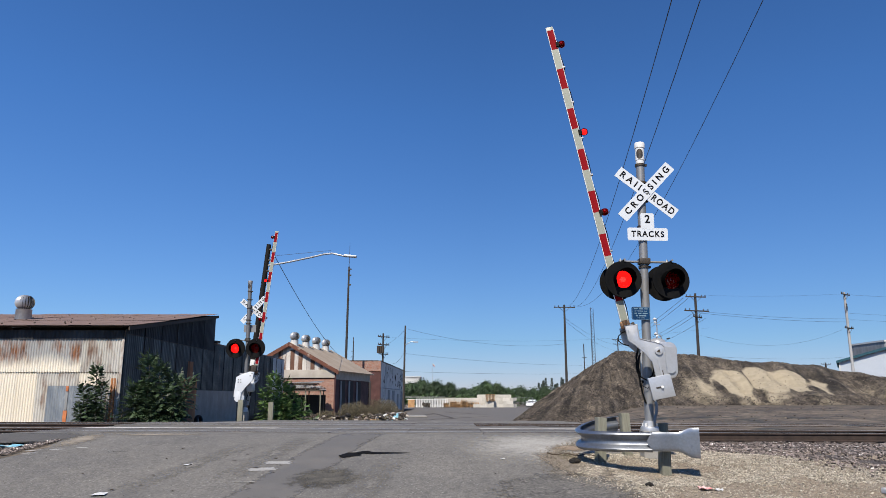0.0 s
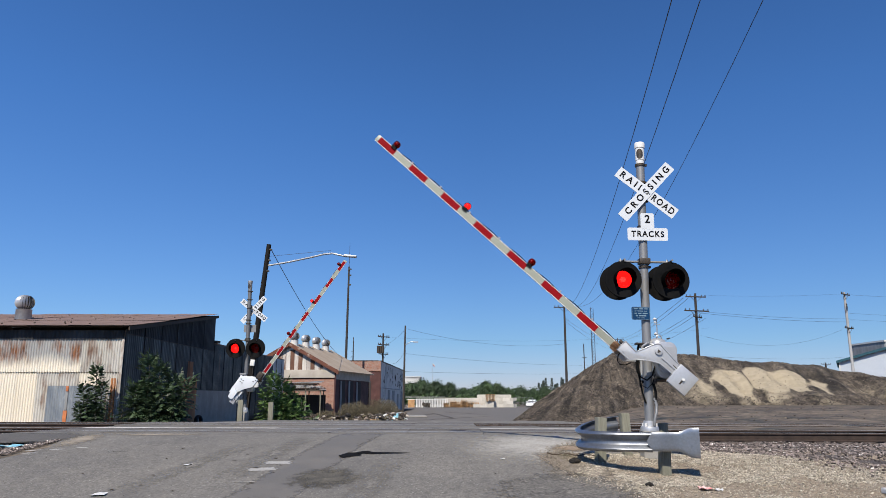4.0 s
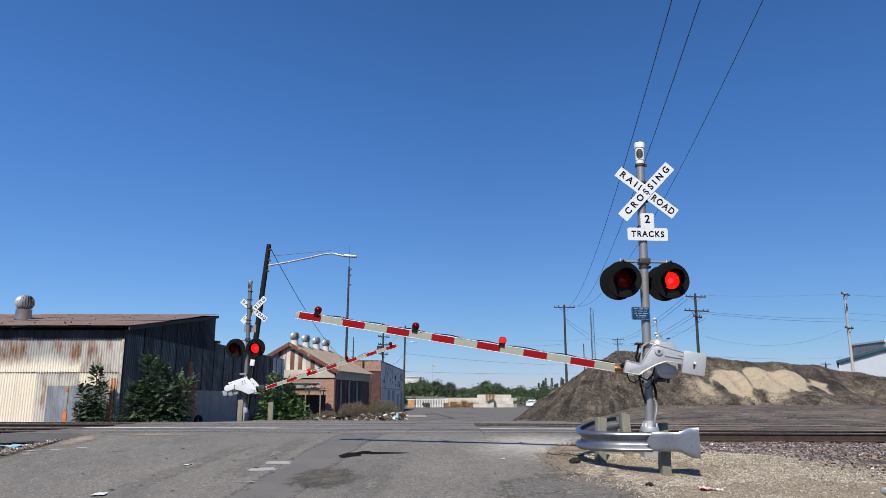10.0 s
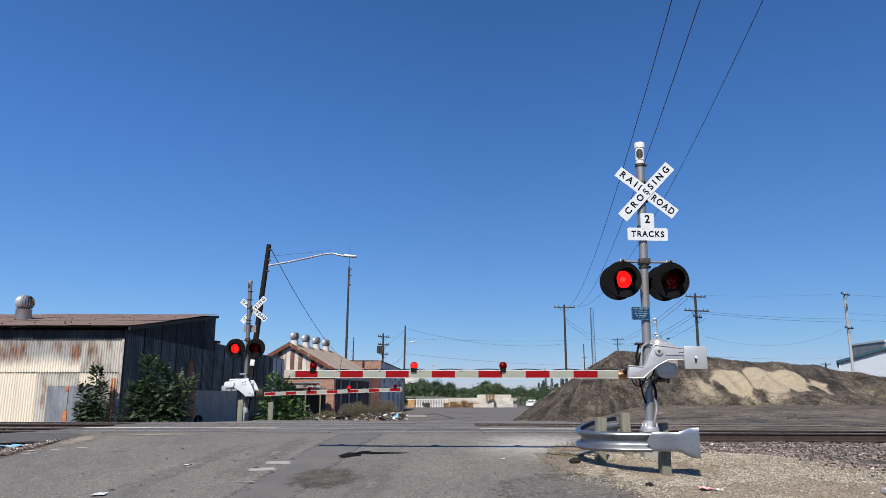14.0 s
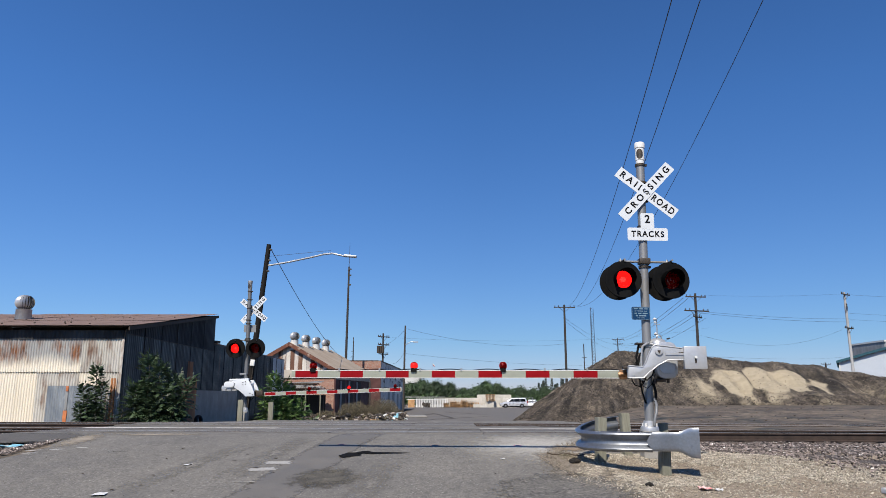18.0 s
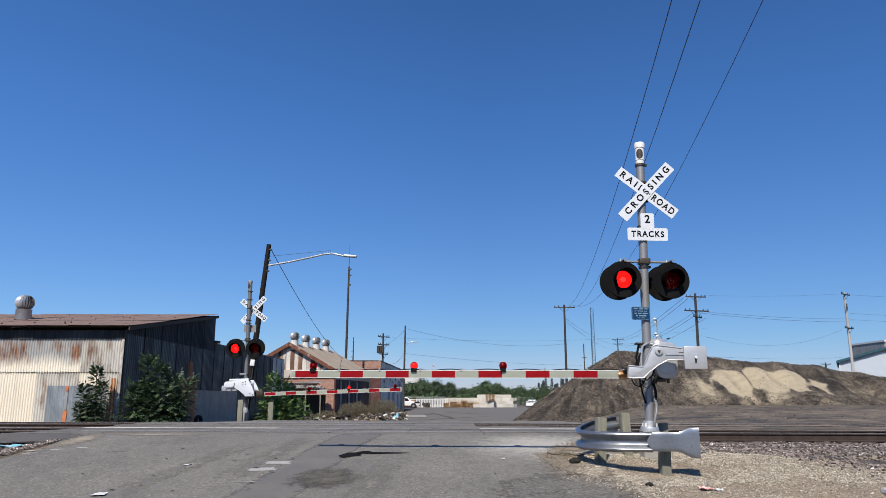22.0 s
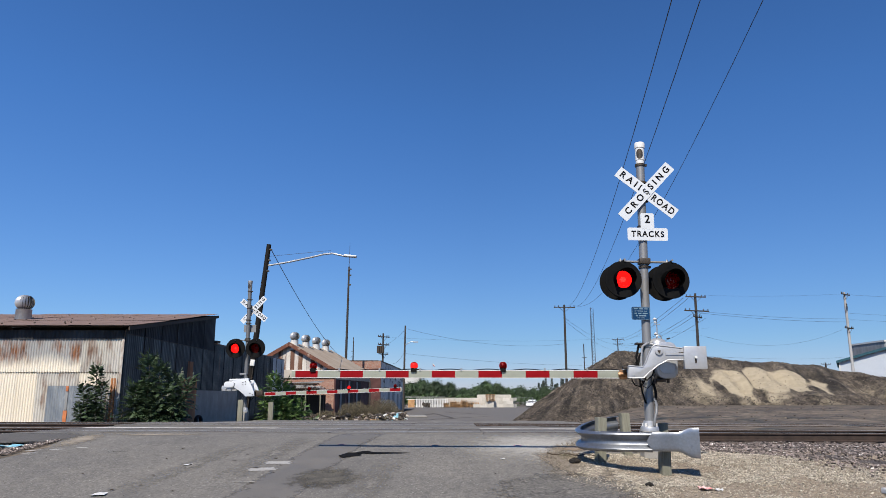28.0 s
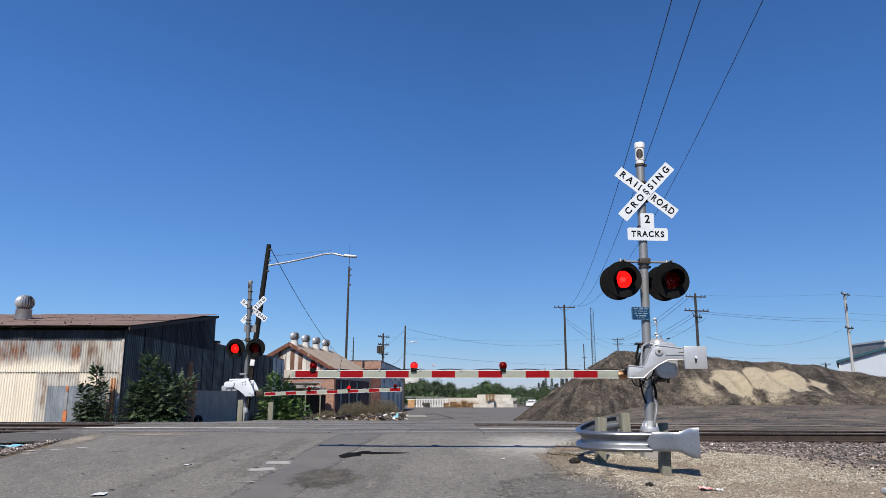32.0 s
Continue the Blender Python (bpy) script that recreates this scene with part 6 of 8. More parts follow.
def build_mound():
    g = Mesh()
    xs = strip_points((3, 36), 3, 78, 0.13, 1.1)
    ys = strip_points((44, 62), 44, 76, 0.16, 1.15)
    for y in ys:
        for x in xs:
            gz = ground_z(x, y)
            z = mound_z(x, y)
            g.v.append((x, y, z if z > gz + 0.03 else gz - 0.25))
    n = len(xs)
    g.f = [(j * n + i, j * n + i + 1, (j + 1) * n + i + 1, (j + 1) * n + i) for j in range(len(ys) - 1) for i in range(n - 1)]
    ob = solid("soil_mound", g, M_SOIL, "large heap of dark soil with a pale sandy cut face", "dirt pile", kind="structure", angle=180)
    tone = ob.data.attributes.new("sand", "FLOAT", "POINT")
    for i, v in enumerate(ob.data.vertices):
        c = v.co
        k = 0.7 * fbm(c.x, c.y, c.z, 0.3)
        # lobes of slumped sand, broken by dark pockets
        lobe = max(h * max(0, 1 - ((c.x + k - x) / rx) ** 2 - ((c.z + 0.5 * k - z) / rz) ** 2) for x, z, rx, rz, h in SAND)
        pocket = max(max(0, 1 - ((c.x - x) / rx) ** 2 - ((c.z - z) / rz) ** 2) for x, z, rx, rz in POCKETS)
        tone.data[i].value = (min(1.25 * lobe, 1.0) - 0.9 * pocket) * (1 - step(60, 62, c.y))

    # soil streaks down the slope, toned to paint the flutes' missing relief shading
    loose = ob.data.attributes.new("loose", "FLOAT", "POINT")
    for i, v in enumerate(ob.data.vertices):
        c = v.co
        ang, d = math.atan2(c.y - 59.5, c.x - 13.5), math.hypot(c.x - 13.5, c.y - 59.5)
        fan = noise.noise(Vector((ang * 26.0, d * 0.12, 2.0))) + 0.6 * noise.noise(Vector((ang * 60.0, d * 0.3, 5.0)))
        down = noise.noise(Vector((c.x * 1.3, c.y * 0.2, 7.0))) + 0.6 * noise.noise(Vector((c.x * 3.4, c.y * 0.5, 3.0)))
        w = step(15.5, 19, c.x)
        loose.data[i].value = 0.5 + 0.75 * (fan * (1 - w) + down * w)

    def on_mound(rng):
        x, y = rng.uniform(4, 40), rng.uniform(45, 60)
        z = mound_z(x, y)
        if 19 < x < 32 and 1.7 < z < 4.4 and rng.random() < 0.95:
            return None
        return (x, y, z) if z > ground_z(x, y) + 0.02 else None

    scatter("soil_clods", 52000, on_mound, (0.012, 0.07), M_CLOD, "loose clods and stones on the heap", "clods", 31)

    def toe(rng):
        x = rng.uniform(3.4, 9)
        y = rng.uniform(41, 52)
        return (x, y, ground_z(x, y))

    scatter("toe_clods", 900, toe, (0.02, 0.13), M_CLOD, "clods fallen at the foot of the heap", "clods", 32)

    def flat(rng):
        x, y = rng.uniform(5, 45), rng.uniform(26, 50)
        return (x, y, ground_z(x, y))

    scatter("yard_stones", 2200, flat, (0.010, 0.06), M_CLOD, "stones strewn over the dirt yard", "stones", 33)


# ---------------------------------------------------------------- plants
def frond(g, base, way, length, droop, pairs, leaf, rng):
    """A feathered leaf: pairs of pointed leaflets along a bending midrib."""
    way = Vector(way).normalized()
    side = way.cross(Vector((0, 0, 1)))
    side = side.normalized() if side.length > 0.05 else Vector((1, 0, 0))
    p = Vector(base)
    stepl = length / pairs
    for i in range(pairs):
        t = (i + 1) / pairs
        d = (way + Vector((0, 0, -droop * t * t * 1.6))).normalized()
        p = p + d * stepl
        k = leaf * (0.65 + 0.6 * math.sin(math.pi * min(t * 0.9 + 0.1, 1)))
        up = side.cross(d).normalized()
        for s in (-1, 1):
            out = (side * s * 0.92 + d * 0.40 - up * (0.12 + 0.25 * rng.random())).normalized()
            w = d * k * 0.165 + up * k * 0.06 * s
            a = p + out * k * 0.08
            g.add([a, a + out * k * 0.45 + w, a + out * k, a + out * k * 0.45 - w], [(0, 1, 2, 3)])
    a = p
    g.add([a, a + way * leaf * 0.4 + side * leaf * 0.15, a + way * leaf, a + way * leaf * 0.4 - side * leaf * 0.15], [(0, 1, 2, 3)])


def shrub(name, x, y, z, leaders, length, per_metre, seed, label, leaf=0.2, material=None):
    """Upright stems set with feathered leaves all the way; leaders: offset along x, offset along y, height."""
    rng = random.Random(seed)
    t = thing(name, label, "shrub", pose(x, y, z), "shrubs by the sheds")
    crown = Mesh()
    for dx, dy, h in leaders:
        foot = Vector((dx * 0.45, dy * 0.45, -0.2))
        top = Vector((dx, dy, h - 0.22))
        mid = foot.lerp(top, 0.5) + Vector((rng.uniform(-0.08, 0.08), rng.uniform(-0.08, 0.08), 0))
        part("stem", Mesh().tube([tuple(foot), tuple(mid), tuple(top)], [0.035, 0.024, 0.008], 6), M_BARK, t)
        n = int(per_metre * h)
        for i in range(n):
            u = (i + 0.5) / n
            p = foot.lerp(mid, u * 2) if u < 0.5 else mid.lerp(top, u * 2 - 1)
            a = i * 2.4 + rng.uniform(-0.5, 0.5)
            rise_ = -0.05 + 0.25 * u + 1.6 * max(u - 0.72, 0) / 0.28 + rng.uniform(-0.12, 0.12)
            L = length * rng.uniform(0.75, 1.1) * (1.05 - 0.45 * u)
            frond(crown, p, (math.cos(a), math.sin(a), rise_), L, rng.uniform(0.25, 0.55), max(6, round(L / (leaf * 0.42))), leaf * rng.uniform(0.85, 1.15), rng)
    part("crown", crown, material or M_LEAF, t, "feathered green leaves", smooth=False)
    return t


def leaf_cloud(g, c, r, count, size, rng, squash=0.8):
    for _ in range(count):
        v = Vector((rng.gauss(0, 1), rng.gauss(0, 1), rng.gauss(0, 1))).normalized()
        rr = rng.uniform(0.25, 1.0) ** 0.7 * rng.uniform(0.85, 1.2)
        p = Vector(c) + Vector((v.x * r * rr, v.y * r * rr, v.z * r * rr * squash))
        n = (v + Vector((rng.uniform(-0.7, 0.7), rng.uniform(-0.7, 0.7), rng.uniform(-0.3, 0.9)))).normalized()
        a = n.orthogonal().normalized() * size * rng.uniform(0.6, 1.2)
        b = n.cross(a).normalized() * size * rng.uniform(0.35, 0.7)
        g.add([p - a, p + b, p + a, p - b], [(0, 1, 2, 3)])


def tree(x, y, z, h, w, seed, label, material=None, clumps=36, leaves=190, size=0.19):
    rng = random.Random(seed)
    t = thing("tree", label, "tree", pose(x, y, z, 0, 0, rng.uniform(0, 360)), "trees beyond the wall")
    part("trunk", Mesh().tube([(0, 0, -0.4), (0.1, 0.05, h * 0.3), (0.0, 0.15, h * 0.62)], [0.24, 0.18, 0.08], 8), M_BARK, t)
    limbs, crown = Mesh(), Mesh()
    for i in range(clumps):
        a = i * 2.4 + rng.uniform(-0.3, 0.3)
        u = (i + 0.5) / clumps
        rad = w * 0.5 * math.sin(math.pi * (0.18 + 0.78 * u)) * rng.uniform(0.45, 0.95)
        c = Vector((math.cos(a) * rad, math.sin(a) * rad, h * (0.28 + 0.64 * u)))
        limbs.tube([(0.05, 0.05, h * (0.2 + 0.3 * u)), tuple(c * 0.6 + Vector((0, 0, h * 0.16))), tuple(c)], [0.08, 0.05, 0.02], 5)
        leaf_cloud(crown, c, w * rng.uniform(0.13, 0.27), leaves, size, rng, rng.uniform(0.8, 1.25))
    part("limbs", limbs, M_BARK, t)
    part("crown", crown, material or M_LEAF_DARK, t, "uneven dark green crown", smooth=False)
    return t


def conifer(x, y, z, h, w, seed):
    rng = random.Random(seed)
    t = thing("conifer", "tall dark slender conifer far beyond the fields", "tree", pose(x, y, z), "distant conifers")
    part("trunk", Mesh().rod((0, 0, -0.4), (0, 0, h * 0.95), 0.25, 0.04, n=7), M_BARK, t)
    g = Mesh()
    for i in range(900):
        u = rng.random() ** 0.8
        a, r = rng.uniform(0, 6.283), w * 0.5 * (1.0 - u) ** 0.8 * (0.8 + 0.4 * noise.noise(Vector((u * 11, seed * 1.7, 0.0)))) * rng.random() ** 0.5 + 0.04
        p = Vector((math.cos(a) * r, math.sin(a) * r, h * (0.08 + 0.92 * u)))
        d = Vector((math.cos(a), math.sin(a), -0.35 + rng.uniform(-0.3, 0.3))) * rng.uniform(0.25, 0.5)
        s = Vector((-math.sin(a), math.cos(a), rng.uniform(-0.5, 0.5))) * rng.uniform(0.07, 0.16)
        g.add([p, p + d * 0.5 + s, p + d, p + d * 0.5 - s], [(0, 1, 2, 3)])
    part("crown", g, M_CONIFER, t, smooth=False)
    return t


def brush(name, x, y, z, rx, h, blades, seed, label):
    rng = random.Random(seed)
    t = thing(name, label, "dry bush", pose(x, y, z), "dry bushes")
    g = Mesh()
    for _ in range(blades):
        v = Vector((rng.gauss(0, 1), rng.gauss(0, 1), abs(rng.gauss(0, 1)))).normalized()
        k = rng.random() ** 0.45 * (0.88 + 0.2 * fbm(v.x * 2, v.y * 2, v.z * 2 + seed, 1.2))
        b = Vector((v.x * rx * k, v.y * rx * 0.75 * k, v.z * h * k - 0.06))
        d = (v + Vector((rng.uniform(-1, 1), rng.uniform(-1, 1), rng.uniform(-0.6, 1.0)))).normalized() * rng.uniform(0.08, 0.22)
        w = Vector((rng.uniform(-1, 1), rng.uniform(-1, 1), rng.uniform(-1, 1))).normalized() * 0.009
        m = b + d * 0.6 + w * 2
        g.add([b - w, b + w, m + w * 0.8, m - w * 0.8, b + d], [(0, 1, 2, 3), (3, 2, 4)])
    part("twig_tangle", g, M_DRY, t, "tangled dry brown twigs", smooth=False)


def build_plants():
    shrub("shrub", -11.45, 29.0, 0.42, ((-0.42, 0, 2.85), (0.12, -0.2, 2.5), (0.62, 0.1, 2.05), (1.20, 0, 1.95), (-0.85, -0.1, 1.8), (-0.2, -0.5, 1.85), (0.5, -0.6, 1.6), (1.0, -0.4, 1.35),
                                          (-0.75, -0.5, 1.25), (0.1, -0.8, 1.1)), 0.92, 29, 1, "tall green tree-of-heaven shrub with feathered leaves before the shed", 0.215)
    shrub("shrub", -14.2, 29.35, 0.42, ((0.05, 0, 2.55), (-0.35, -0.1, 1.8), (0.42, -0.1, 1.9), (0.0, -0.4, 1.4), (-0.3, -0.3, 1.0), (0.35, -0.35, 1.0)), 0.5, 34, 2,
          "slim green feathered shrub against the corrugated wall", 0.17)
    shrub("shrub", -12.95, 29.4, 0.42, ((0, 0, 0.95), (0.35, 0, 0.75), (-0.3, 0, 0.6)), 0.42, 18, 3, "low leafy weed at the shed corner", 0.14)
    shrub("shrub", -7.55, 32.7, 0.35, ((-0.1, 0, 2.25), (0.30, -0.1, 2.05), (0.65, 0, 1.75), (-0.5, -0.1, 1.7), (0.2, -0.4, 1.5), (0.6, -0.4, 1.2), (-0.4, -0.4, 1.1)), 0.72, 26, 4,
          "leafy green shrub behind the far signal", 0.21, M_LEAF_FRESH)
    shrub("shrub", -6.75, 32.6, 0.3, ((0, 0, 1.55), (0.4, 0, 1.35), (-0.4, 0, 1.3), (0.2, -0.3, 1.0), (0.6, -0.1, 0.8)), 0.55, 28, 5, "lower green bush beside the lamp pole", 0.17, M_LEAF_FRESH)
    shrub("shrub", -6.1, 33.0, 0.3, ((0, 0, 0.8), (0.3, 0, 0.6), (-0.3, 0, 0.6)), 0.4, 16, 6, "yellowing low bush at the roadside", 0.13, M_LEAF_FIELD)
    brush("dry_bush", -6.5, 54.5, -0.2, 1.75, 1.65, 17000, 1, "large brown tumbleweed by the rubbish")
    brush("dry_bush", -4.6, 55.0, -0.2, 1.8, 1.95, 17000, 2, "large brown tumbleweed by the rubbish")
    brush("dry_bush", -8.9, 55.5, -0.2, 1.4, 0.95, 5000, 3, "low dry brown weeds by the pipe rack")
    # tree belt behind the block wall
    rng = random.Random(77)
    spots = [(-11, 168, 4.3, 5), (-7.8, 166, 5.0, 4.6), (-4.8, 167, 5.7, 5.4), (-1.6, 165, 5.4, 5), (1.4, 170, 4.9, 5), (5, 172, 3.8, 5),
             (8.0, 176, 4.3, 5), (10.8, 182, 5.8, 5.0), (13.8, 184, 5.3, 4.6), (17, 190, 4.0, 5), (21, 196, 4.4, 5), (25, 200, 4.0, 5), (29, 205, 4.6, 5)]
    for i, (x, y, h, w) in enumerate(spots):
        tree(x, y, -0.3, h, w, 100 + i, "dense dark green tree behind the white block wall")
    for i in range(12):
        x = 34.5 + 1.05 * i + rng.uniform(-0.4, 0.4)
        conifer(x, 265 + rng.uniform(-10, 10), 0, rng.uniform(6.2, 9.2), 1.9, 300 + i)
    hedge = Mesh()
    for i in range(130):
        c = (-14 + 0.62 * i + rng.uniform(-0.5, 0.5), 158 + rng.uniform(-3, 4) + 0.1 * i, 0.9 + rng.uniform(-0.5, 0.9))
        leaf_cloud(hedge, c, rng.uniform(0.9, 1.5), 46, 0.30, rng, 0.9)
    solid("field_crop", hedge, M_LEAF_FIELD, "broad green crop rows and hedge beyond the wall", "crop", kind="stuff", smooth=False)
    far = Mesh()
    for i in range(240):
        x = -130 + 2.6 * i + rng.uniform(-1, 1)
        leaf_cloud(far, (x, 330 + rng.uniform(-8, 8), 2.6 + rng.uniform(-1, 2.6)), rng.uniform(2.2, 3.6), 34, 0.8, rng, 1.0)
    solid("far_woods", far, M_LEAF_DARK, "dark line of distant trees on the horizon", "woods", kind="stuff", smooth=False)


# ---------------------------------------------------------------- distant yard
def build_yard():
    w = thing("block_wall", "low wall of stacked whitish concrete blocks", "wall", pose(0, 140, -0.27), kind="structure")
    blk = Mesh().box((0, 0, 0.31), (1.31, 0.75, 0.60)).data("block", M_BLOCK, False, bevel=0.03)
    rng = random.Random(5)
    for i in range(12):
        for k in range(3):
            x = 0.3 + 1.33 * i + 0.66 * (k % 2)
            if x < 15.5 and not (k == 2 and i in (3, 7) and False):
                part("block", blk, None, w, at=pose(x - 1.4, rng.uniform(-0.04, 0.04), 0.61 * k, 0, 0, rng.uniform(-1, 1)))
    for i in range(5):
        part("block", blk, None, w, at=pose(7.3 + 1.33 * i * 0.98, 0.4, 1.83, 0, 0, rng.uniform(-1.5, 1.5)))
    for i in range(3):
        part("block", blk, None, w, at=pose(6.4 + 1.33 * i, -1.6, 0, 0, 0, rng.uniform(-3, 3)))
    f = thing("picket_fence", "white picket fence under a thin pale canopy", "fence", pose(-7.0, 139, -0.27))
    pk = Mesh().box((0, 0, 0.85), (0.16, 0.05, 1.7)).data("picket", M_CAP, False)
    for i in range(20):
        part("picket", pk, None, f, at=pose(1.9 + 0.31 * i, 0, 0))
    part("rail", Mesh().box((4.0, 0.05, 1.55), (8, 0.06, 0.1)).box((4.0, 0.05, 0.3), (8, 0.06, 0.1)), M_CAP, f)
    part("canopy", Mesh().box((3.6, 0.6, 1.98), (7.6, 1.6, 0.1)), M_OFFWHITE, f, "thin pale canopy")
    part("board", Mesh().box((0.9, -0.03, 0.75), (1.3, 0.06, 1.5)), M_PALLET, f, "bare plywood board")
    part("dark_backing", Mesh().box((4.8, 1.2, 0.75), (6.0, 0.06, 1.5)), M_GREYDOOR, f)
    cart = thing("scrap_heap", "dark scrap machinery in front of the fence", "scrap", pose(-3.3, 138.2, -0.27))
    rng = random.Random(15)
    for i in range(6):
        part("scrap", Mesh().box((rng.uniform(-0.7, 0.7), rng.uniform(-0.3, 0.3), rng.uniform(0.15, 0.7)), (rng.uniform(0.3, 0.7), 0.4, rng.uniform(0.3, 0.6)),
                                 Euler((rng.uniform(-0.4, 0.4), rng.uniform(-0.6, 0.6), 0)).to_matrix()), M_DARKMETAL, cart)
    # pallets and crates
    for i, (x, y, n, s) in enumerate(((0.6, 138.8, 6, 0.9), (1.9, 138.9, 9, 1.2), (3.0, 138.7, 8, 0.8), (4.0, 138.9, 10, 1.0), (5.2, 138.8, 8, 1.2), (6.3, 138.7, 7, 1.1), (7.4, 138.6, 5, 1.0), (9.0, 138.2, 0, 1.5))):
        p = thing("pallet_stack", "stack of bare timber pallets by the block wall", "pallets", pose(x, y, -0.27), "pallet stacks")
        base = 1.2 if n == 0 else 0.0
        for k in range(n or 9):
            rz = rng.uniform(-6, 6)
            part("pallet", Mesh().box((0, 0, 0.11), (s, 1.0, 0.022)).box((0, 0, 0.02), (s, 1.0, 0.022))
                 .box((-s * 0.45, 0, 0.065), (0.09, 1.0, 0.07)).box((0, 0, 0.065), (0.09, 1.0, 0.07)).box((s * 0.45, 0, 0.065), (0.09, 1.0, 0.07)),
                 M_PALLET, p, at=pose(0, 0, 0.145 * k + base, 0, 0, rz + (20 if n == 0 else 0)))
        if n == 0:
            part("support_block", Mesh().box((0, 0.2, 0.6), (1.4, 0.8, 1.19)), M_BLOCK, p)
    # mesh gate
    g = thing("yard_gate", "grey steel mesh gate beside the wall", "gate", pose(13.6, 139, -0.27))
    bars = Mesh()
    for i in range(2):
        part("post", Mesh().rod((3.6 * i, 0, 0), (3.6 * i, 0, 2.0), 0.06, n=8), M_MAST, g)
    for z in (0.15, 1.0, 1.95):
        part("rail", Mesh().rod((0, 0, z), (3.6, 0, z), 0.035, n=6), M_MAST, g)
    for i in range(14):
        part("bar", Mesh().rod((0.26 * i + 0.1, 0, 0.15), (0.26 * i + 0.1, 0, 1.95), 0.012, n=5), M_MAST, g)
    # far pale hall and flag
    h = thing("far_hall", "long white flat-roofed hall beyond the trees", "building", pose(-17, 225, 0))
    part("wall", Mesh().box((0, 0, 4.0), (20, 14, 7.4)), M_OFFWHITE, h, "white wall")
    part("roof", Mesh().box((0, 0, 7.75), (20.6, 14.6, 0.25)), M_OFFWHITE, h)
    for i in range(5):
        part("window", Mesh().box((-8 + 4 * i, -7.02, 5.4), (2.2, 0.1, 1.0)), M_GLASSDARK, h)
    fl = thing("flagpole", "thin flagpole with a limp flag", "flagpole", pose(-2.8, 195, 0))
    part("pole", Mesh().rod((0, 0, 0), (0, 0, 10.8), 0.06, 0.04, n=6), M_LAMPGREY, fl)
    part("flag", Mesh().grid(4, 4, lambda u, v: (0.06 + 0.55 * u, 0.12 * math.sin(5 * u), 10.7 - 0.6 * u - 0.25 * v)), M_CAP, fl, "pale upper stripe of the flag")
    part("flag", Mesh().grid(4, 4, lambda u, v: (0.06 + 0.55 * u, 0.12 * math.sin(5 * u), 10.45 - 0.6 * u - 0.2 * v)), M_TAIL, fl, "red lower stripe of the flag")
    # steel hall on the right
    s = thing("steel_hall", "white ribbed steel hall with a teal gable trim", "building", pose(60.3, 109, 1.3, 0, 0, -29))
    L, W, E, R = 26, 6.2, 5.6, 7.45
    part("end_wall", Mesh().slab([(0, -1.7), (0, E), (W, R), (2 * W, E), (2 * W, -1.7)], 0, 0.3), M_METALBLDG, s)
    for i in range(24):
        x = 0.25 + 0.5 * i
        hh = E + (R - E) * (1 - abs(x - W) / W) - 0.05
        part("rib", Mesh().box((x, -0.025, hh / 2 - 0.85), (0.07, 0.05, hh + 1.7)), M_METALBLDG, s)
    part("side_wall", Mesh().box((0.15, L / 2 + 0.31, E / 2 - 0.85), (0.3, L, E + 1.7)), M_METALBLDG, s)
    part("corner_trim", Mesh().box((-0.05, -0.06, E / 2 - 0.85), (0.2, 0.16, E + 1.7)), M_OFFWHITE, s, "white corner trim")
    part("trim", Mesh().slab([(-0.45, E - 0.18), (-0.45, E + 0.18), (W, R + 0.2), (2 * W + 0.45, E + 0.18), (2 * W + 0.45, E - 0.18), (W, R - 0.16)], -0.5, 0.1), M_TEAL, s, "teal gable trim")
    part("roof", Mesh().slab([(-0.45, E + 0.02), (-0.45, E + 0.14), (W, R + 0.16), (2 * W + 0.45, E + 0.14), (2 * W + 0.45, E + 0.02), (W, R + 0.04)], 0.11, L), M_TEAL, s)
    part("gutter_spout", Mesh().rod((W + 0.1, -0.45, R - 0.6), (W + 0.1, -0.45, R - 0.1), 0.12, n=6), M_TEAL, s)
    u = thing("flat_roof_building", "grey flat-roofed building behind the steel hall", "building", pose(85.8, 130, 0.9))
    part("body", Mesh().box((0, 0, 4.35), (17, 10, 11.9)), M_GREYDOOR, u)
    part("cap", Mesh().box((0.2, -0.1, 10.45), (17.6, 10.4, 0.3)), M_OFFWHITE, u)
    part("window_band", Mesh().box((0, -5.04, 9.55), (16.4, 0.1, 1.1)), M_GLASSDARK, u, "dark strip of windows")
    for i in range(7):
        part("pier", Mesh().box((-8.1 + 2.7 * i, -5.12, 9.5), (0.45, 0.2, 1.6)), M_OFFWHITE, u, "white pier between windows")
    part("penthouse", Mesh().box((1.0, 0, 11.5), (6, 6, 1.8)), M_OFFWHITE, u)
    for i in range(4):
        part("vent", Mesh().rod((-5 + 1.2 * i, -2, 10.6), (-5 + 1.2 * i, -2, 11.2 + 0.3 * (i % 2)), 0.25, n=8), M_DARKMETAL, u)


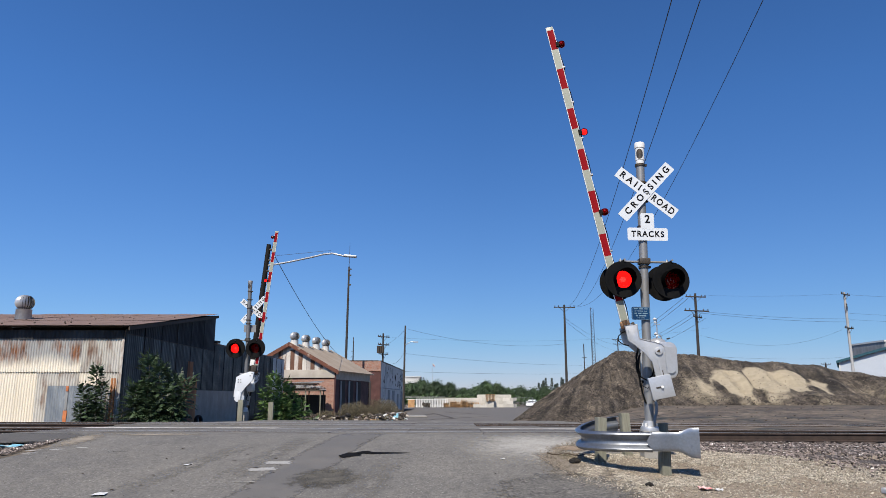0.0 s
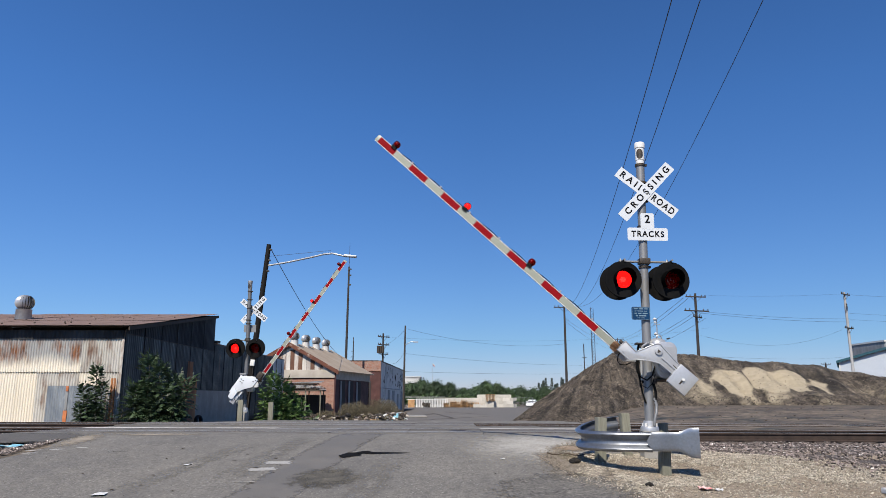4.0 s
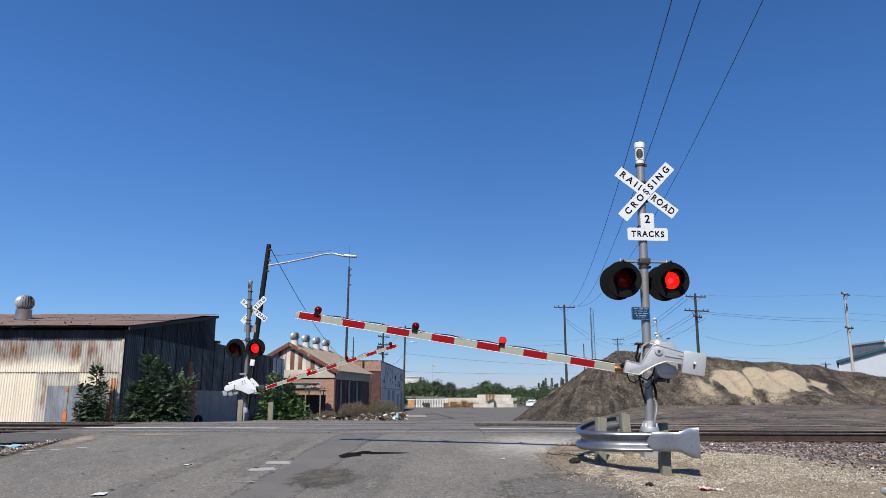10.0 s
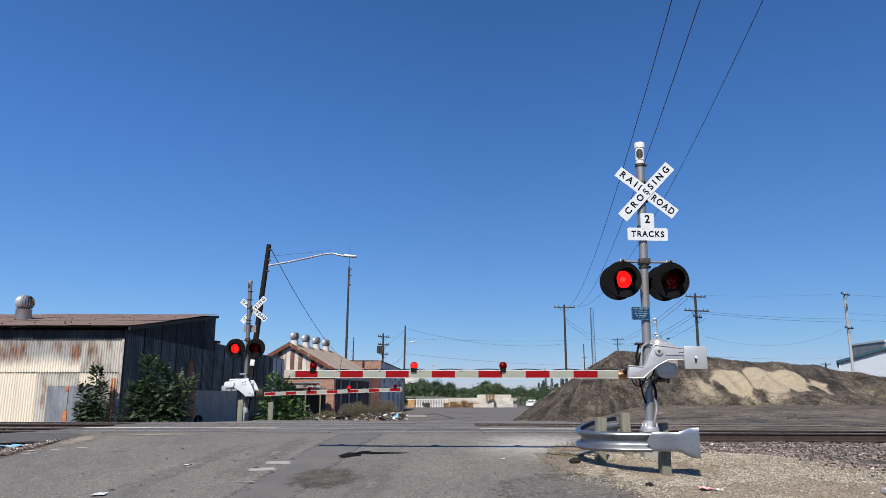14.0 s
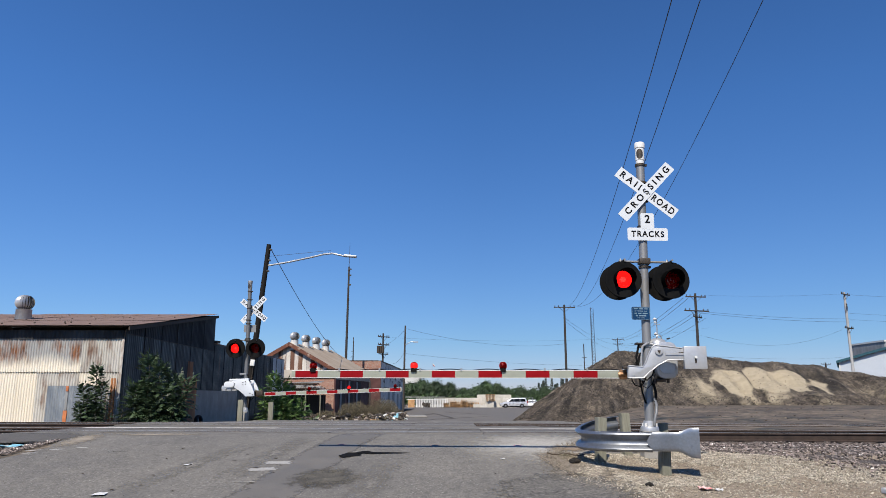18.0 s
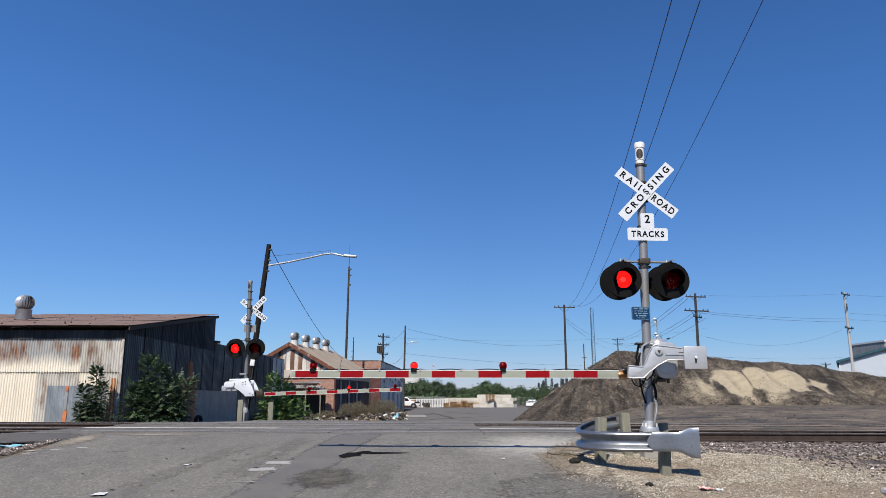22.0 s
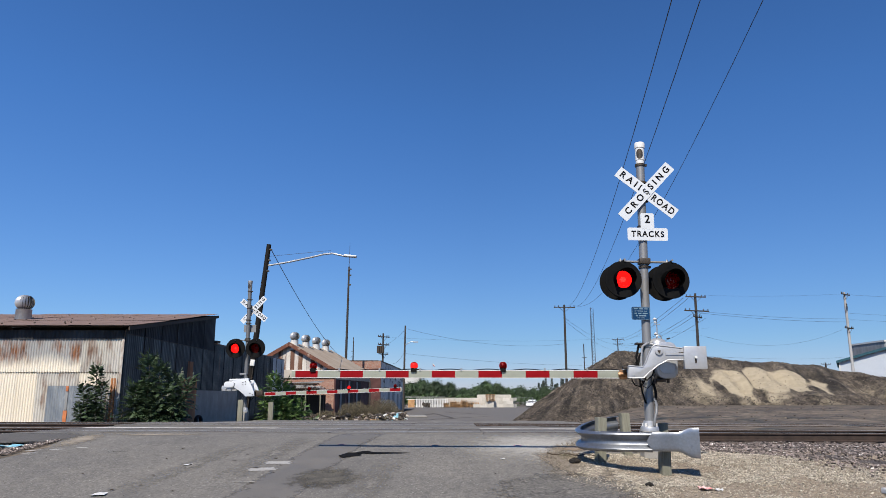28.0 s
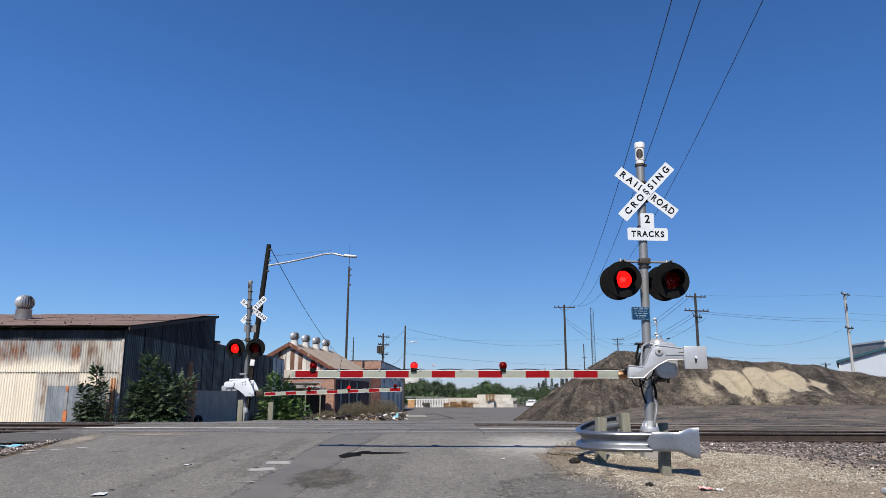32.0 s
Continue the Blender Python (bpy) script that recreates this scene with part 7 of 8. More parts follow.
# ---------------------------------------------------------------- rubbish and litter
def build_litter():
    rng = random.Random(40)
    heap = thing("rubbish_heap", "dumped rubbish, boards and rubble at the roadside", "rubbish", pose(-5.5, 51.0, -0.12))
    mats = (M_RUBBLE, M_DARKWOOD, M_BARK, M_RUBBLE, M_DRY, M_DARKWOOD, M_BARK, M_RUBBLE, M_DARKWOOD, M_PAINTBAND, M_BARK, M_RUBBLE, M_DARKVOID, M_PAPER)
    for i in range(330):
        x = rng.uniform(-3.9, 3.0)
        if -1.3 < x < -0.6:
            x += 1.4
        y, s = rng.uniform(-1.2, 1.5), 0.05 + 0.27 * rng.random() ** 1.6
        a, b, c = s * rng.uniform(0.8, 2.2), s * rng.uniform(0.5, 1.2), s * rng.uniform(0.15, 0.6)
        lump = Mesh().box((0, 0, 0), (a, b, c)) if i % 3 == 0 else Mesh().grid(7, 4, lambda u, v: (
            0.6 * a * math.sin(math.pi * v) * math.cos(6.283 * u) * (1 + 0.35 * math.sin(5 * u + i)), 0.6 * b * math.sin(math.pi * v) * math.sin(6.283 * u), 0.8 * c * math.cos(math.pi * v)))
        part("rubble_piece", lump, mats[i % 14], heap,
             at=pose(x, y, 0.06 + 0.5 * rng.random() ** 2 + 0.35 * step(0.3, 1.6, x) * rng.random(), rng.uniform(-25, 25), rng.uniform(-25, 25), rng.uniform(0, 180)), smooth=False)
    for x, y, z, w, turn in ((0.55, -0.9, 0.16, 1.5, 8), (0.75, -0.7, 0.22, 1.2, -6), (-0.1, -1.0, 0.10, 1.1, 14), (-2.6, -0.8, 0.08, 0.9, -12), (0.2, -1.15, 0.13, 1.9, 3)):
        part("board", Mesh().box((0, 0, 0), (w, 0.24 if w < 1.8 else 0.6, 0.04)), M_PALLET if w == 1.2 else M_DRY, heap, "weathered board", at=pose(x, y, z, 8, rng.uniform(-7, 7), turn), bevel=0.004)
    part("bag", Mesh().grid(9, 9, lambda u, v: (1.95 + 0.45 * u, -0.6 + 0.4 * v, 0.25 + 0.35 * u + 0.16 * abs(math.sin(7 * u + 5 * v)) - 0.5 * abs(v - 0.5))), M_PLASTICBLUE, heap, "pale blue plastic bag")
    part("bag", Mesh().lathe([(0.001, 0.2), (0.15, 0.15), (0.18, 0.0)], (1.75, -0.9, 0), 9), M_BLUE, heap, "dark blue bag")

    def bits(name, x, y, s, material, label, on_road_=True, n=6, curl=0.10):
        z = (max(road_z(x, y), ground_z(x, y)) if on_road_ else ground_z(x, y)) + 0.03
        g = Mesh().grid(n, n, lambda u, v: ((u - 0.5) * s * (1 + 0.25 * v), (v - 0.5) * s * (0.8 - 0.3 * u), (curl * abs(math.sin(4 * u + 2 * v)) + 0.5 * curl * math.sin(9 * v)) * s))
        solid(name, g, material, label, "litter", pose(x, y, z, 0, 0, 37 * s * 10), "litter by the crossing")

    bits("paper", -4.88, 10.6, 0.26, M_PAPER, "flat sheet of white paper on the road", curl=0.025)
    bits("paper", -4.35, 12.62, 0.14, M_PAPER, "torn white paper scrap on the road", curl=0.05)
    bits("paper", 1.05, 12.9, 0.07, M_PAPER, "tiny white scrap on the road")
    bits("wrapper", 3.78, 10.75, 0.24, M_PAPERRED, "red and white wrapper on the gravel", False)
    bits("wrapper", 3.98, 10.7, 0.16, M_PAPER, "white scrap on the gravel", False)
    bits("plastic", -8.75, 14.8, 0.5, M_PLASTICBLUE, "pale blue plastic sheet by the tracks", False)
    bits("plastic", -9.2, 15.3, 0.35, M_PAPER, "white plastic scrap by the tracks", False)
    bits("plastic", -8.3, 15.1, 0.12, M_PAPER, "white scrap in the ballast", False)
    block = thing("concrete_block", "dark-sided block with a pale concrete top on the gravel", "block", pose(6.28, 10.0, 0.17, 0, 0, 6))
    part("body", Mesh().box((0, 0, 0.04), (0.48, 0.33, 0.24)), M_DARKWOOD, block, "dark tarred side", bevel=0.01)
    part("top", Mesh().box((0, 0, 0.19), (0.54, 0.40, 0.07)), M_OFFWHITE, block, "pale concrete top", bevel=0.012)
    lump = Mesh().grid(14, 10, lambda u, v: (0.14 * math.sin(math.pi * v) * math.cos(2 * math.pi * u) * (1 + 0.3 * fbm(3 * u, 2 * v, 1, 2.0)),
                                             0.12 * math.sin(math.pi * v) * math.sin(2 * math.pi * u), 0.075 * math.cos(math.pi * v) * (1 + 0.4 * fbm(4 * u, 3 * v, 4, 2.0))))
    solid("soil_lump", lump, M_SOIL, "dark lump of soil at the edge of the gravel", "clod", pose(2.23, 12.45, ground_z(2.23, 12.45) + 0.05) @ Matrix.Diagonal((0.75, 0.75, 0.7, 1)), angle=60)
    solid("soil_lump", lump, M_SOIL, "small dark clod on the tan gravel", "clod", pose(3.02, 10.85, ground_z(3.02, 10.85) + 0.045) @ Matrix.Diagonal((0.45, 0.45, 0.5, 1)), angle=60)
    rngb = random.Random(2)
    for k in range(2):
        a = Vector((1.85 + 0.35 * k, 13.1 - 0.2 * k, 0.60))
        pts = [a + Vector((0.10 * i, 0.05 * math.sin(i + k), 0.02 + 0.02 * math.cos(2 * i))) for i in range(7)]
        solid("branch", Mesh().tube(pts, [0.012 - 0.001 * i for i in range(7)], 6), M_BRANCH, "dead brown branch beside the guard rail", "branch", group="dead branches")
    weeds = Mesh()
    for _ in range(800):
        x, y = rngb.gauss(2.22, 0.10), rngb.gauss(13.2, 0.3)
        z = ground_z(x, y)
        d = Vector((rngb.uniform(-0.6, 0.6), rngb.uniform(-0.6, 0.6), 1)).normalized() * rngb.uniform(0.03, 0.09)
        weeds.add([(x - 0.004, y, z), (x + 0.004, y, z), (x + d.x, y + d.y, z + d.z)], [(0, 1, 2)])
    solid("dry_grass", weeds, M_DRY, "short dead grass at the road edge", "grass", kind="stuff", smooth=False)
    tyre = thing("old_tyre", "black tyre leaning by the whitewashed wall", "tyre", pose(-12.95, 38.6, 0.42, 85, 0, 75))
    part("tread", Mesh().lathe([(0.17, -0.09), (0.25, -0.1), (0.28, -0.05), (0.28, 0.05), (0.25, 0.1), (0.17, 0.09), (0.17, -0.09)], n=24), M_TYRE, tyre)
    for x, y in ((-7.6, 28.7),):
        solid("marker_post", Mesh().box((0, 0, 0.55), (0.2, 0.2, 1.1)), M_POSTWOOD, "square weathered timber post by the far signal", "post",
              pose(x - 0.4 * (x < -7), y, 0.42, 0, 0, 6), "timber posts", bevel=0.012)
    solid("marker_post", Mesh().box((0, 0, 0.5), (0.2, 0.2, 1.0)), M_POSTWOOD, "square weathered timber post by the shrubs", "post", pose(-6.94, 29.3, 0.42, 0, 0, 6), "timber posts", bevel=0.012)


def build_road_marks():
    oil = mat("oil_stain", (0.0546, 0.0493, 0.0378), (0.0924, 0.0836, 0.0651), 0.85, scale=3, fine=40, grain=0.7, bump=0.6, mid=(8.0, 0.35), fade=(0.72, 0.95, -0.05, 0.45))
    strip = mat("smooth_patch", (0.115, 0.108, 0.0972), (0.135, 0.126, 0.113), 0.8, scale=1.5, fine=55, grain=0.18, bump=0.3, fade=(0.5, 4.2, -0.3, 0.25, 1))
    scrape = mat("pale_scrape", (0.40, 0.39, 0.36), (0.32, 0.31, 0.285), 0.85, scale=4, fine=40, grain=0.2, bump=0.2, fade=(0.30, 0.09, 0.1, 0.3))
    fill = mat("asphalt_fill", (0.075, 0.07, 0.064), (0.10, 0.094, 0.085), 0.9, scale=3, fine=45, grain=0.4, bump=0.6, fade=(1.45, 1.05, -0.3, 0.25))
    worn = mat("worn_paint", (0.333, 0.324, 0.302), (0.27, 0.261, 0.243), 0.85, scale=4, fine=40, grain=0.2, bump=0.2, fade=(0.29, 0.17, -0.08, 0.25, 1))
    thin = mat("worn_line", (0.295, 0.283, 0.254), None, 0.85, scale=4, fine=40, grain=0.2, bump=0.2, fade=(0.30, 0.04, 0.1, 0.2, 1))
    cement = mat("cement_apron", (0.35, 0.333, 0.295), (0.275, 0.262, 0.233), 0.9, scale=1.5, fine=30, grain=0.35, bump=0.3, mid=(7.0, 0.15), fade=(1.75, 2.1, -0.4, 0.8))
    dark = mat("dark_crumbs", (0.0986, 0.0915, 0.081), (0.128, 0.12, 0.106), 0.95, scale=3, fine=22, grain=0.8, bump=1.0, dist=0.02, mid=(9.0, 0.35), fade=(1.25, 1.35, -0.1, 0.25), flecks=(24, 0.66, (0.229, 0.216, 0.189)))
    soil = mat("edge_soil", (0.225, 0.186, 0.14), (0.153, 0.128, 0.0963), 0.95, scale=2.5, fine=24, grain=0.6, bump=0.9, dist=0.02, mid=(8.0, 0.35), fade=(0.42, 1.25, -0.3, 0.35))
    dust = mat("brown_dust", (0.246, 0.184, 0.127), (0.205, 0.156, 0.107), 0.95, scale=2, fine=40, grain=0.25, bump=0.3, fade=(0.55, 0.7, 0.1, 0.4))
    on_road(-1.84, 11.55, 0.62, 0.75, oil, "road_stain", "dark oily stain on the asphalt")
    pour = Mesh()
    outline = blob(-1.70, 13.42, 0.17, 0.26, 3.0, 30, 0.5, -0.35)
    spine = [(-1.60 + 0.1 * k, 13.58 + 0.10 * math.sin(k * 1.1) * (k < 4), 0.13 * (1 - k / 11) * (1.3 if k == 2 else 0.85)) for k in range(11)]
    tail = [(x, y + h) for x, y, h in spine] + [(x, y - h) for x, y, h in spine[::-1]]
    for lift, ring in ((0.006, outline), (0.009, tail)):
        pour.add([(x, y, road_z(x, y) + 0.03 + lift + 0.012 * fbm(x, y, 0, 0.35)) for x, y in ring], [tuple(range(len(ring)))])
    solid("road_tar", pour, M_TAR, "black tar spill with a thin tail on the asphalt", "road marking", kind="structure", smooth=False)
    on_road(-2.22, 13.2, 0.5, 4.2, strip, "road_patch", "smooth darker strip of patched asphalt", 0.003, -0.115)
    on_road(-2.86, 12.75, 0.29, 0.17, worn, "road_patch", "worn white paint on the asphalt", 0.006)
    on_road(-3.0, 12.2, 0.27, 0.15, worn, "road_patch", "worn white paint on the asphalt", 0.006, 0.2)
    on_road(-3.04, 11.3, 0.30, 0.04, thin, "road_patch", "worn pale line on the asphalt", 0.006)
    rough = mat("rough_asphalt", (0.194, 0.183, 0.164), (0.149, 0.14, 0.124), 0.9, scale=2.2, fine=26, grain=0.75, bump=1.0, dist=0.01, fade=(0.42, 3.4, 0.15, 0.7, 1))
    for x, y, turn in ((-3.15, 13.6, -0.13), (-4.3, 12.6, -0.2), (-1.1, 11.0, -0.1)):
        on_road(x, y, 0.42, 3.4, rough, "road_patch", "rough pale worn streak along the road", 0.0025, turn)
    for x, y, turn in ((-7.83, 13.85, 0.1), (-7.5, 14.25, 0.3), (-7.15, 14.5, -0.1), (-7.9, 14.15, 0.5)):
        on_road(x, y, 0.30, 0.09, scrape, "road_patch", "pale scrape at the road edge", 0.006, turn)
    on_road(-6.2, 14.0, 0.2, 0.04, thin, "road_patch", "worn pale line on the asphalt", 0.006)
    on_road(-9.35, 16.1, 1.45, 1.05, fill, "road_fill", "dark asphalt fill along the rails", 0.008, 0.0)
    fringe = mat("tan_fringe", (0.30, 0.258, 0.20), (0.225, 0.195, 0.153), 0.95, scale=2, fine=30, grain=0.3, bump=0.3, fade=(0.42, 1.5, -0.1, 0.6))
    on_road(-7.75, 15.7, 0.42, 1.5, fringe, "road_dust", "tan dust along the asphalt edge", 0.010, 0.12)
    on_road(-6.5, 16.75, 0.30, 1.5, fringe, "road_dust", "tan dust beside the near rail", 0.007, 1.48)
    on_road(1.95, 14.5, 1.75, 2.1, cement, "road_patch", "pale cement apron by the crossing", 0.002)
    on_road(1.75, 10.55, 1.25, 1.35, dark, "road_crumbs", "dark coarse asphalt at the road edge", 0.012)
    on_road(2.2, 12.35, 0.42, 1.25, soil, "road_soil", "brown soil creeping over the asphalt edge", 0.009, 0.25)
    on_road(2.4, 13.9, 0.55, 0.7, dust, "road_dust", "brown dust at the road edge", 0.012)
    sandy = mat("sandy_spill", (0.246, 0.201, 0.148), (0.197, 0.16, 0.119), 0.95, scale=0.8, fine=12, grain=0.25, bump=0.3, fade=(3.2, 9.0, 0.1, 0.4))
    on_road(4.6, 50.0, 3.2, 9.0, sandy, "road_dust", "sandy soil spilled over the yard asphalt", 0.05)
    seam = mat("dark_seam", (0.078, 0.072, 0.065), None, 0.9, scale=2, fine=20, bump=0.2, fade=(0.22, 11.0, 0.0, 0.3, 1))
    for x, y, turn in ((0.2, 74, 0.10), (-1.6, 82, -0.12), (2.4, 88, 0.3), (0.8, 66, -0.5)):
        on_road(x, y, 0.22, 11.0, seam, "road_seam", "dark tyre-rubbed seam across the yard asphalt", 0.03, turn)
    solid("concrete_slab", Mesh().box((0, 0, 0), (2.132, 4.1, 0.131)), M_CONCRETE, "low pale concrete slab at the pole's foot", "slab", pose(-2.75, 71, -0.17, 0, 0, 4), bevel=0.02)

    def pad(rng):
        x = rng.uniform(1.6, 8.0)
        y = rng.uniform(9.6, 14.8)
        if x < lerp_at(y, RIGHT_EDGE) + 0.38 * step(11.4, 12.6, y) + rng.gauss(0.05, 0.12):
            return None
        if across(x, y) > -2.4 - 2.8 * step(4.7, 6.8, x) + rng.gauss(0.1, 0.35):
            return None
        if fbm(x, y, 4, 0.8) < -0.3 + 0.45 * (y < 10.9) and rng.random() < 0.8:
            return None
        return (x, y, ground_z(x, y) + 0.03)

    scatter("gravel", 105000, pad, (0.006, 0.019), M_STONE, "loose tan gravel round the signal", "gravel", 51)
    bed = Mesh().grid(60, 40, lambda u, v: (lambda x, y: (x, y, ground_z(x, y) + (0.028 if 0 < u < 1 and 0 < v < 1 else -0.05) + 0.006 * fbm(x, y, 2, 3)))(
        lerp_at(8.6 + 6.3 * v, RIGHT_EDGE) + 0.1 * fbm(1, 30 * v, 0, 0.9) + 9.5 * u, 8.6 + 6.3 * v))
    solid("gravel_bed", bed, M_TAN, "tan gravel shoulder round the signal", "ground", kind="structure", angle=180)

    def ballast(rng):
        left = rng.random() < 0.30
        x = rng.uniform(-13, -7.8) if left else rng.uniform(4.5, 17)
        if left and rng.random() < 0.35 and x > -10.8:
            return None
        if left and x > lerp_at(17.42 - SKEW * x - 2.5, LEFT_EDGE) + 0.25:
            return None
        edge = -4.4 if left else -2.4 - 2.8 * step(4.7, 6.8, x) + rng.gauss(0, 0.25)
        s = rng.uniform(edge, -2.5 if left else -0.2) if rng.random() < 0.75 or x > -10.8 and left else rng.uniform(0.2, 7.5 if left else 2.0)
        y = 17.42 - SKEW * x + s
        z = lerp_at(s, ((-3.6, 0.575), (-1.5, 0.585), (-0.5, 0.59), (6.4, 0.59), (7.6, 0.56)))
        return (x, y, max(z, ground_z(x, y) + 0.03) if s > -3.6 else ground_z(x, y) + 0.03)

    scatter("ballast_stones", 46000, ballast, (0.012, 0.040), M_BALLAST, "loose purple-grey ballast stones beside the rails", "ballast", 52)

    def bits(rng):
        y = rng.uniform(9.5, 16)
        x = lerp_at(y, RIGHT_EDGE) - abs(rng.gauss(0, 0.18))
        return (x, y, max(road_z(x, y), ground_z(x, y)) + 0.028 + 0.012 * fbm(x, y, 0, 0.35))

    scatter("road_grit", 4500, bits, (0.004, 0.016), M_CRUMB, "grit strewn over the road edge", "grit", 53)

    def specks(rng):
        y = rng.uniform(9.5, 17)
        x = rng.uniform(lerp_at(y, LEFT_EDGE) + 0.3, lerp_at(y, RIGHT_EDGE) - 0.3)
        return (x, y, road_z(x, y) + 0.028 + 0.012 * fbm(x, y, 0, 0.35))

    rng = random.Random(61)
    lit = Mesh()
    for _ in range(18):
        x, y, a, k = rng.uniform(-6.0, -2.6), rng.uniform(10.6, 14.2), rng.uniform(-0.5, 0.5), rng.uniform(0.02, 0.08)
        z = road_z(x, y) + 0.033 + 0.012 * fbm(x, y, 0, 0.35)
        c, s = math.cos(a) * k, math.sin(a) * k
        lit.add([(x - c, y - s, z), (x + s * 0.2, y - 0.012, z + 0.012), (x + c, y + s, z), (x - s * 0.2, y + 0.012, z + 0.012)], [(0, 1, 2, 3)])
    solid("leaf_litter", lit, M_BRANCH, "dry brown leaves and twigs on the asphalt", "leaf litter", kind="stuff", smooth=False)
    scatter("road_specks", 450, specks, (0.004, 0.011), M_CLOD, "small stones on the asphalt", "grit", 54)


# ---------------------------------------------------------------- vehicles
def vehicle(name, label, length, width, body, cabin, windows, paint, wheel_x, wheel_r, bumper=None, extra=None):
    """A car facing +x, its base at the ground; outlines in x and z. Returns the car and its wheels."""
    t = thing(name, label, "car", group="")
    h = width / 2
    b = part("body", Mesh().slab(body, -h, h), paint, t, bevel=0.05)
    top = Mesh()
    n = len(cabin)
    zmin = min(z for _, z in cabin)
    zmax = max(z for _, z in cabin)
    for s in (-1, 1):
        top.v += [(x, s * (h - 0.04 - 0.22 * (z - zmin) / (zmax - zmin)), z) for x, z in cabin]
    top.f = [tuple(range(n)), tuple(range(2 * n - 1, n - 1, -1))] + [(i, n + i, n + (i + 1) % n, (i + 1) % n) for i in range(n)]
    part("cabin", top, paint, t, bevel=0.04)
    for quad in windows:
        for s in (-1, 1):
            pts = []
            for x, z in quad:
                y = s * (h - 0.04 - 0.22 * (z - zmin) / (zmax - zmin) + 0.012)
                pts.append((x, y, z))
            g = Mesh().add(pts + [(x, y - s * 0.03, z) for x, y, z in pts], [(0, 1, 2, 3), (7, 6, 5, 4), (0, 4, 5, 1), (1, 5, 6, 2), (2, 6, 7, 3), (3, 7, 4, 0)])
            part("window", g, M_GLASSDARK, t, smooth=False)
    # front and rear screens
    for (xa, za), (xb, zb), out in ((cabin[1], cabin[2], 0.02), (cabin[0], cabin[-1], -0.02)):
        za, xa = za + 0.06, xa + (xb - xa) * 0.06 / max(zb - za, 0.1)
        wa, wb = (h - 0.12 - 0.22 * (z - zmin) / (zmax - zmin) for z in (za, zb))
        pts = [(xa + out, -wa, za), (xa + out, wa, za), (xb + out, wb, zb - 0.03), (xb + out, -wb, zb - 0.03)]
        g = Mesh().add(pts + [(x - out * 1.5, y, z) for x, y, z in pts], [(0, 1, 2, 3), (7, 6, 5, 4), (0, 4, 5, 1), (1, 5, 6, 2), (2, 6, 7, 3), (3, 7, 4, 0)])
        part("screen", g, M_GLASSDARK, t, smooth=False)
    wheels = []
    tyre = Mesh().lathe([(wheel_r * 0.5, -0.11), (wheel_r * 0.93, -0.11), (wheel_r, -0.08), (wheel_r, 0.08), (wheel_r * 0.93, 0.11), (wheel_r * 0.5, 0.11)], n=22, axis="y").data("tyre", M_TYRE)
    rim = Mesh().lathe([(0.001, -0.09), (wheel_r * 0.25, -0.10), (wheel_r * 0.5, -0.085), (wheel_r * 0.52, 0.085), (wheel_r * 0.25, 0.10), (0.001, 0.09)], n=16, axis="y")
    for k in range(5):
        a = 2 * math.pi * k / 5
        rim.box((wheel_r * 0.34 * math.cos(a), 0, wheel_r * 0.34 * math.sin(a)), (0.06, 0.21, 0.06))
    rim_me = rim.data("rim", M_RIM)
    for x in wheel_x:
        for s in (-1, 1):
            w = part("wheel", tyre, None, t, at=pose(x, s * (h - 0.075), wheel_r))
            part("rim", rim_me, None, w)
            wheels.append(w)
            arch = Mesh().lathe([(wheel_r * k, y) for k, y in ((1.0, -0.03), (1.2, -0.03), (1.2, 0.009), (1.0, 0.009), (1.0, -0.03))], n=24, axis="y")
            part("wheel_arch", arch, M_CARBLACK, t, "dark wheel arch", at=pose(x, s * h, wheel_r))
    xf, xr = length / 2, -length / 2
    for s in (-1, 1):
        part("headlight", Mesh().box((xf - 0.12, s * (h - 0.18), 0.82), (0.22, 0.34, 0.16)), M_CAP, t, bevel=0.03)
        part("tail_light", Mesh().box((xr + 0.06, s * (h - 0.08), 1.0), (0.14, 0.18, 0.42)), M_TAIL, t, bevel=0.02)
        part("mirror", Mesh().box((xf - length * 0.31, s * (h + 0.06), 1.12), (0.12, 0.16, 0.14)), paint, t, bevel=0.02)
    part("bumper", Mesh().box((xf - 0.02, 0, 0.48), (0.16, width * 0.96, 0.22)), bumper or paint, t, bevel=0.04)
    part("bumper", Mesh().box((xr + 0.02, 0, 0.50), (0.16, width * 0.96, 0.22)), bumper or paint, t, bevel=0.04)
    part("sill", Mesh().box((0, 0, 0.30), (length * 0.5, width * 0.97, 0.14)), M_CARBLACK, t, bevel=0.02)
    part("underbody", Mesh().box((0, 0, 0.22), (length * 0.86, width * 0.8, 0.2)), M_CARBLACK, t, "dark underbody", bevel=0.03)
    if extra:
        extra(t, h)
    return t, wheels


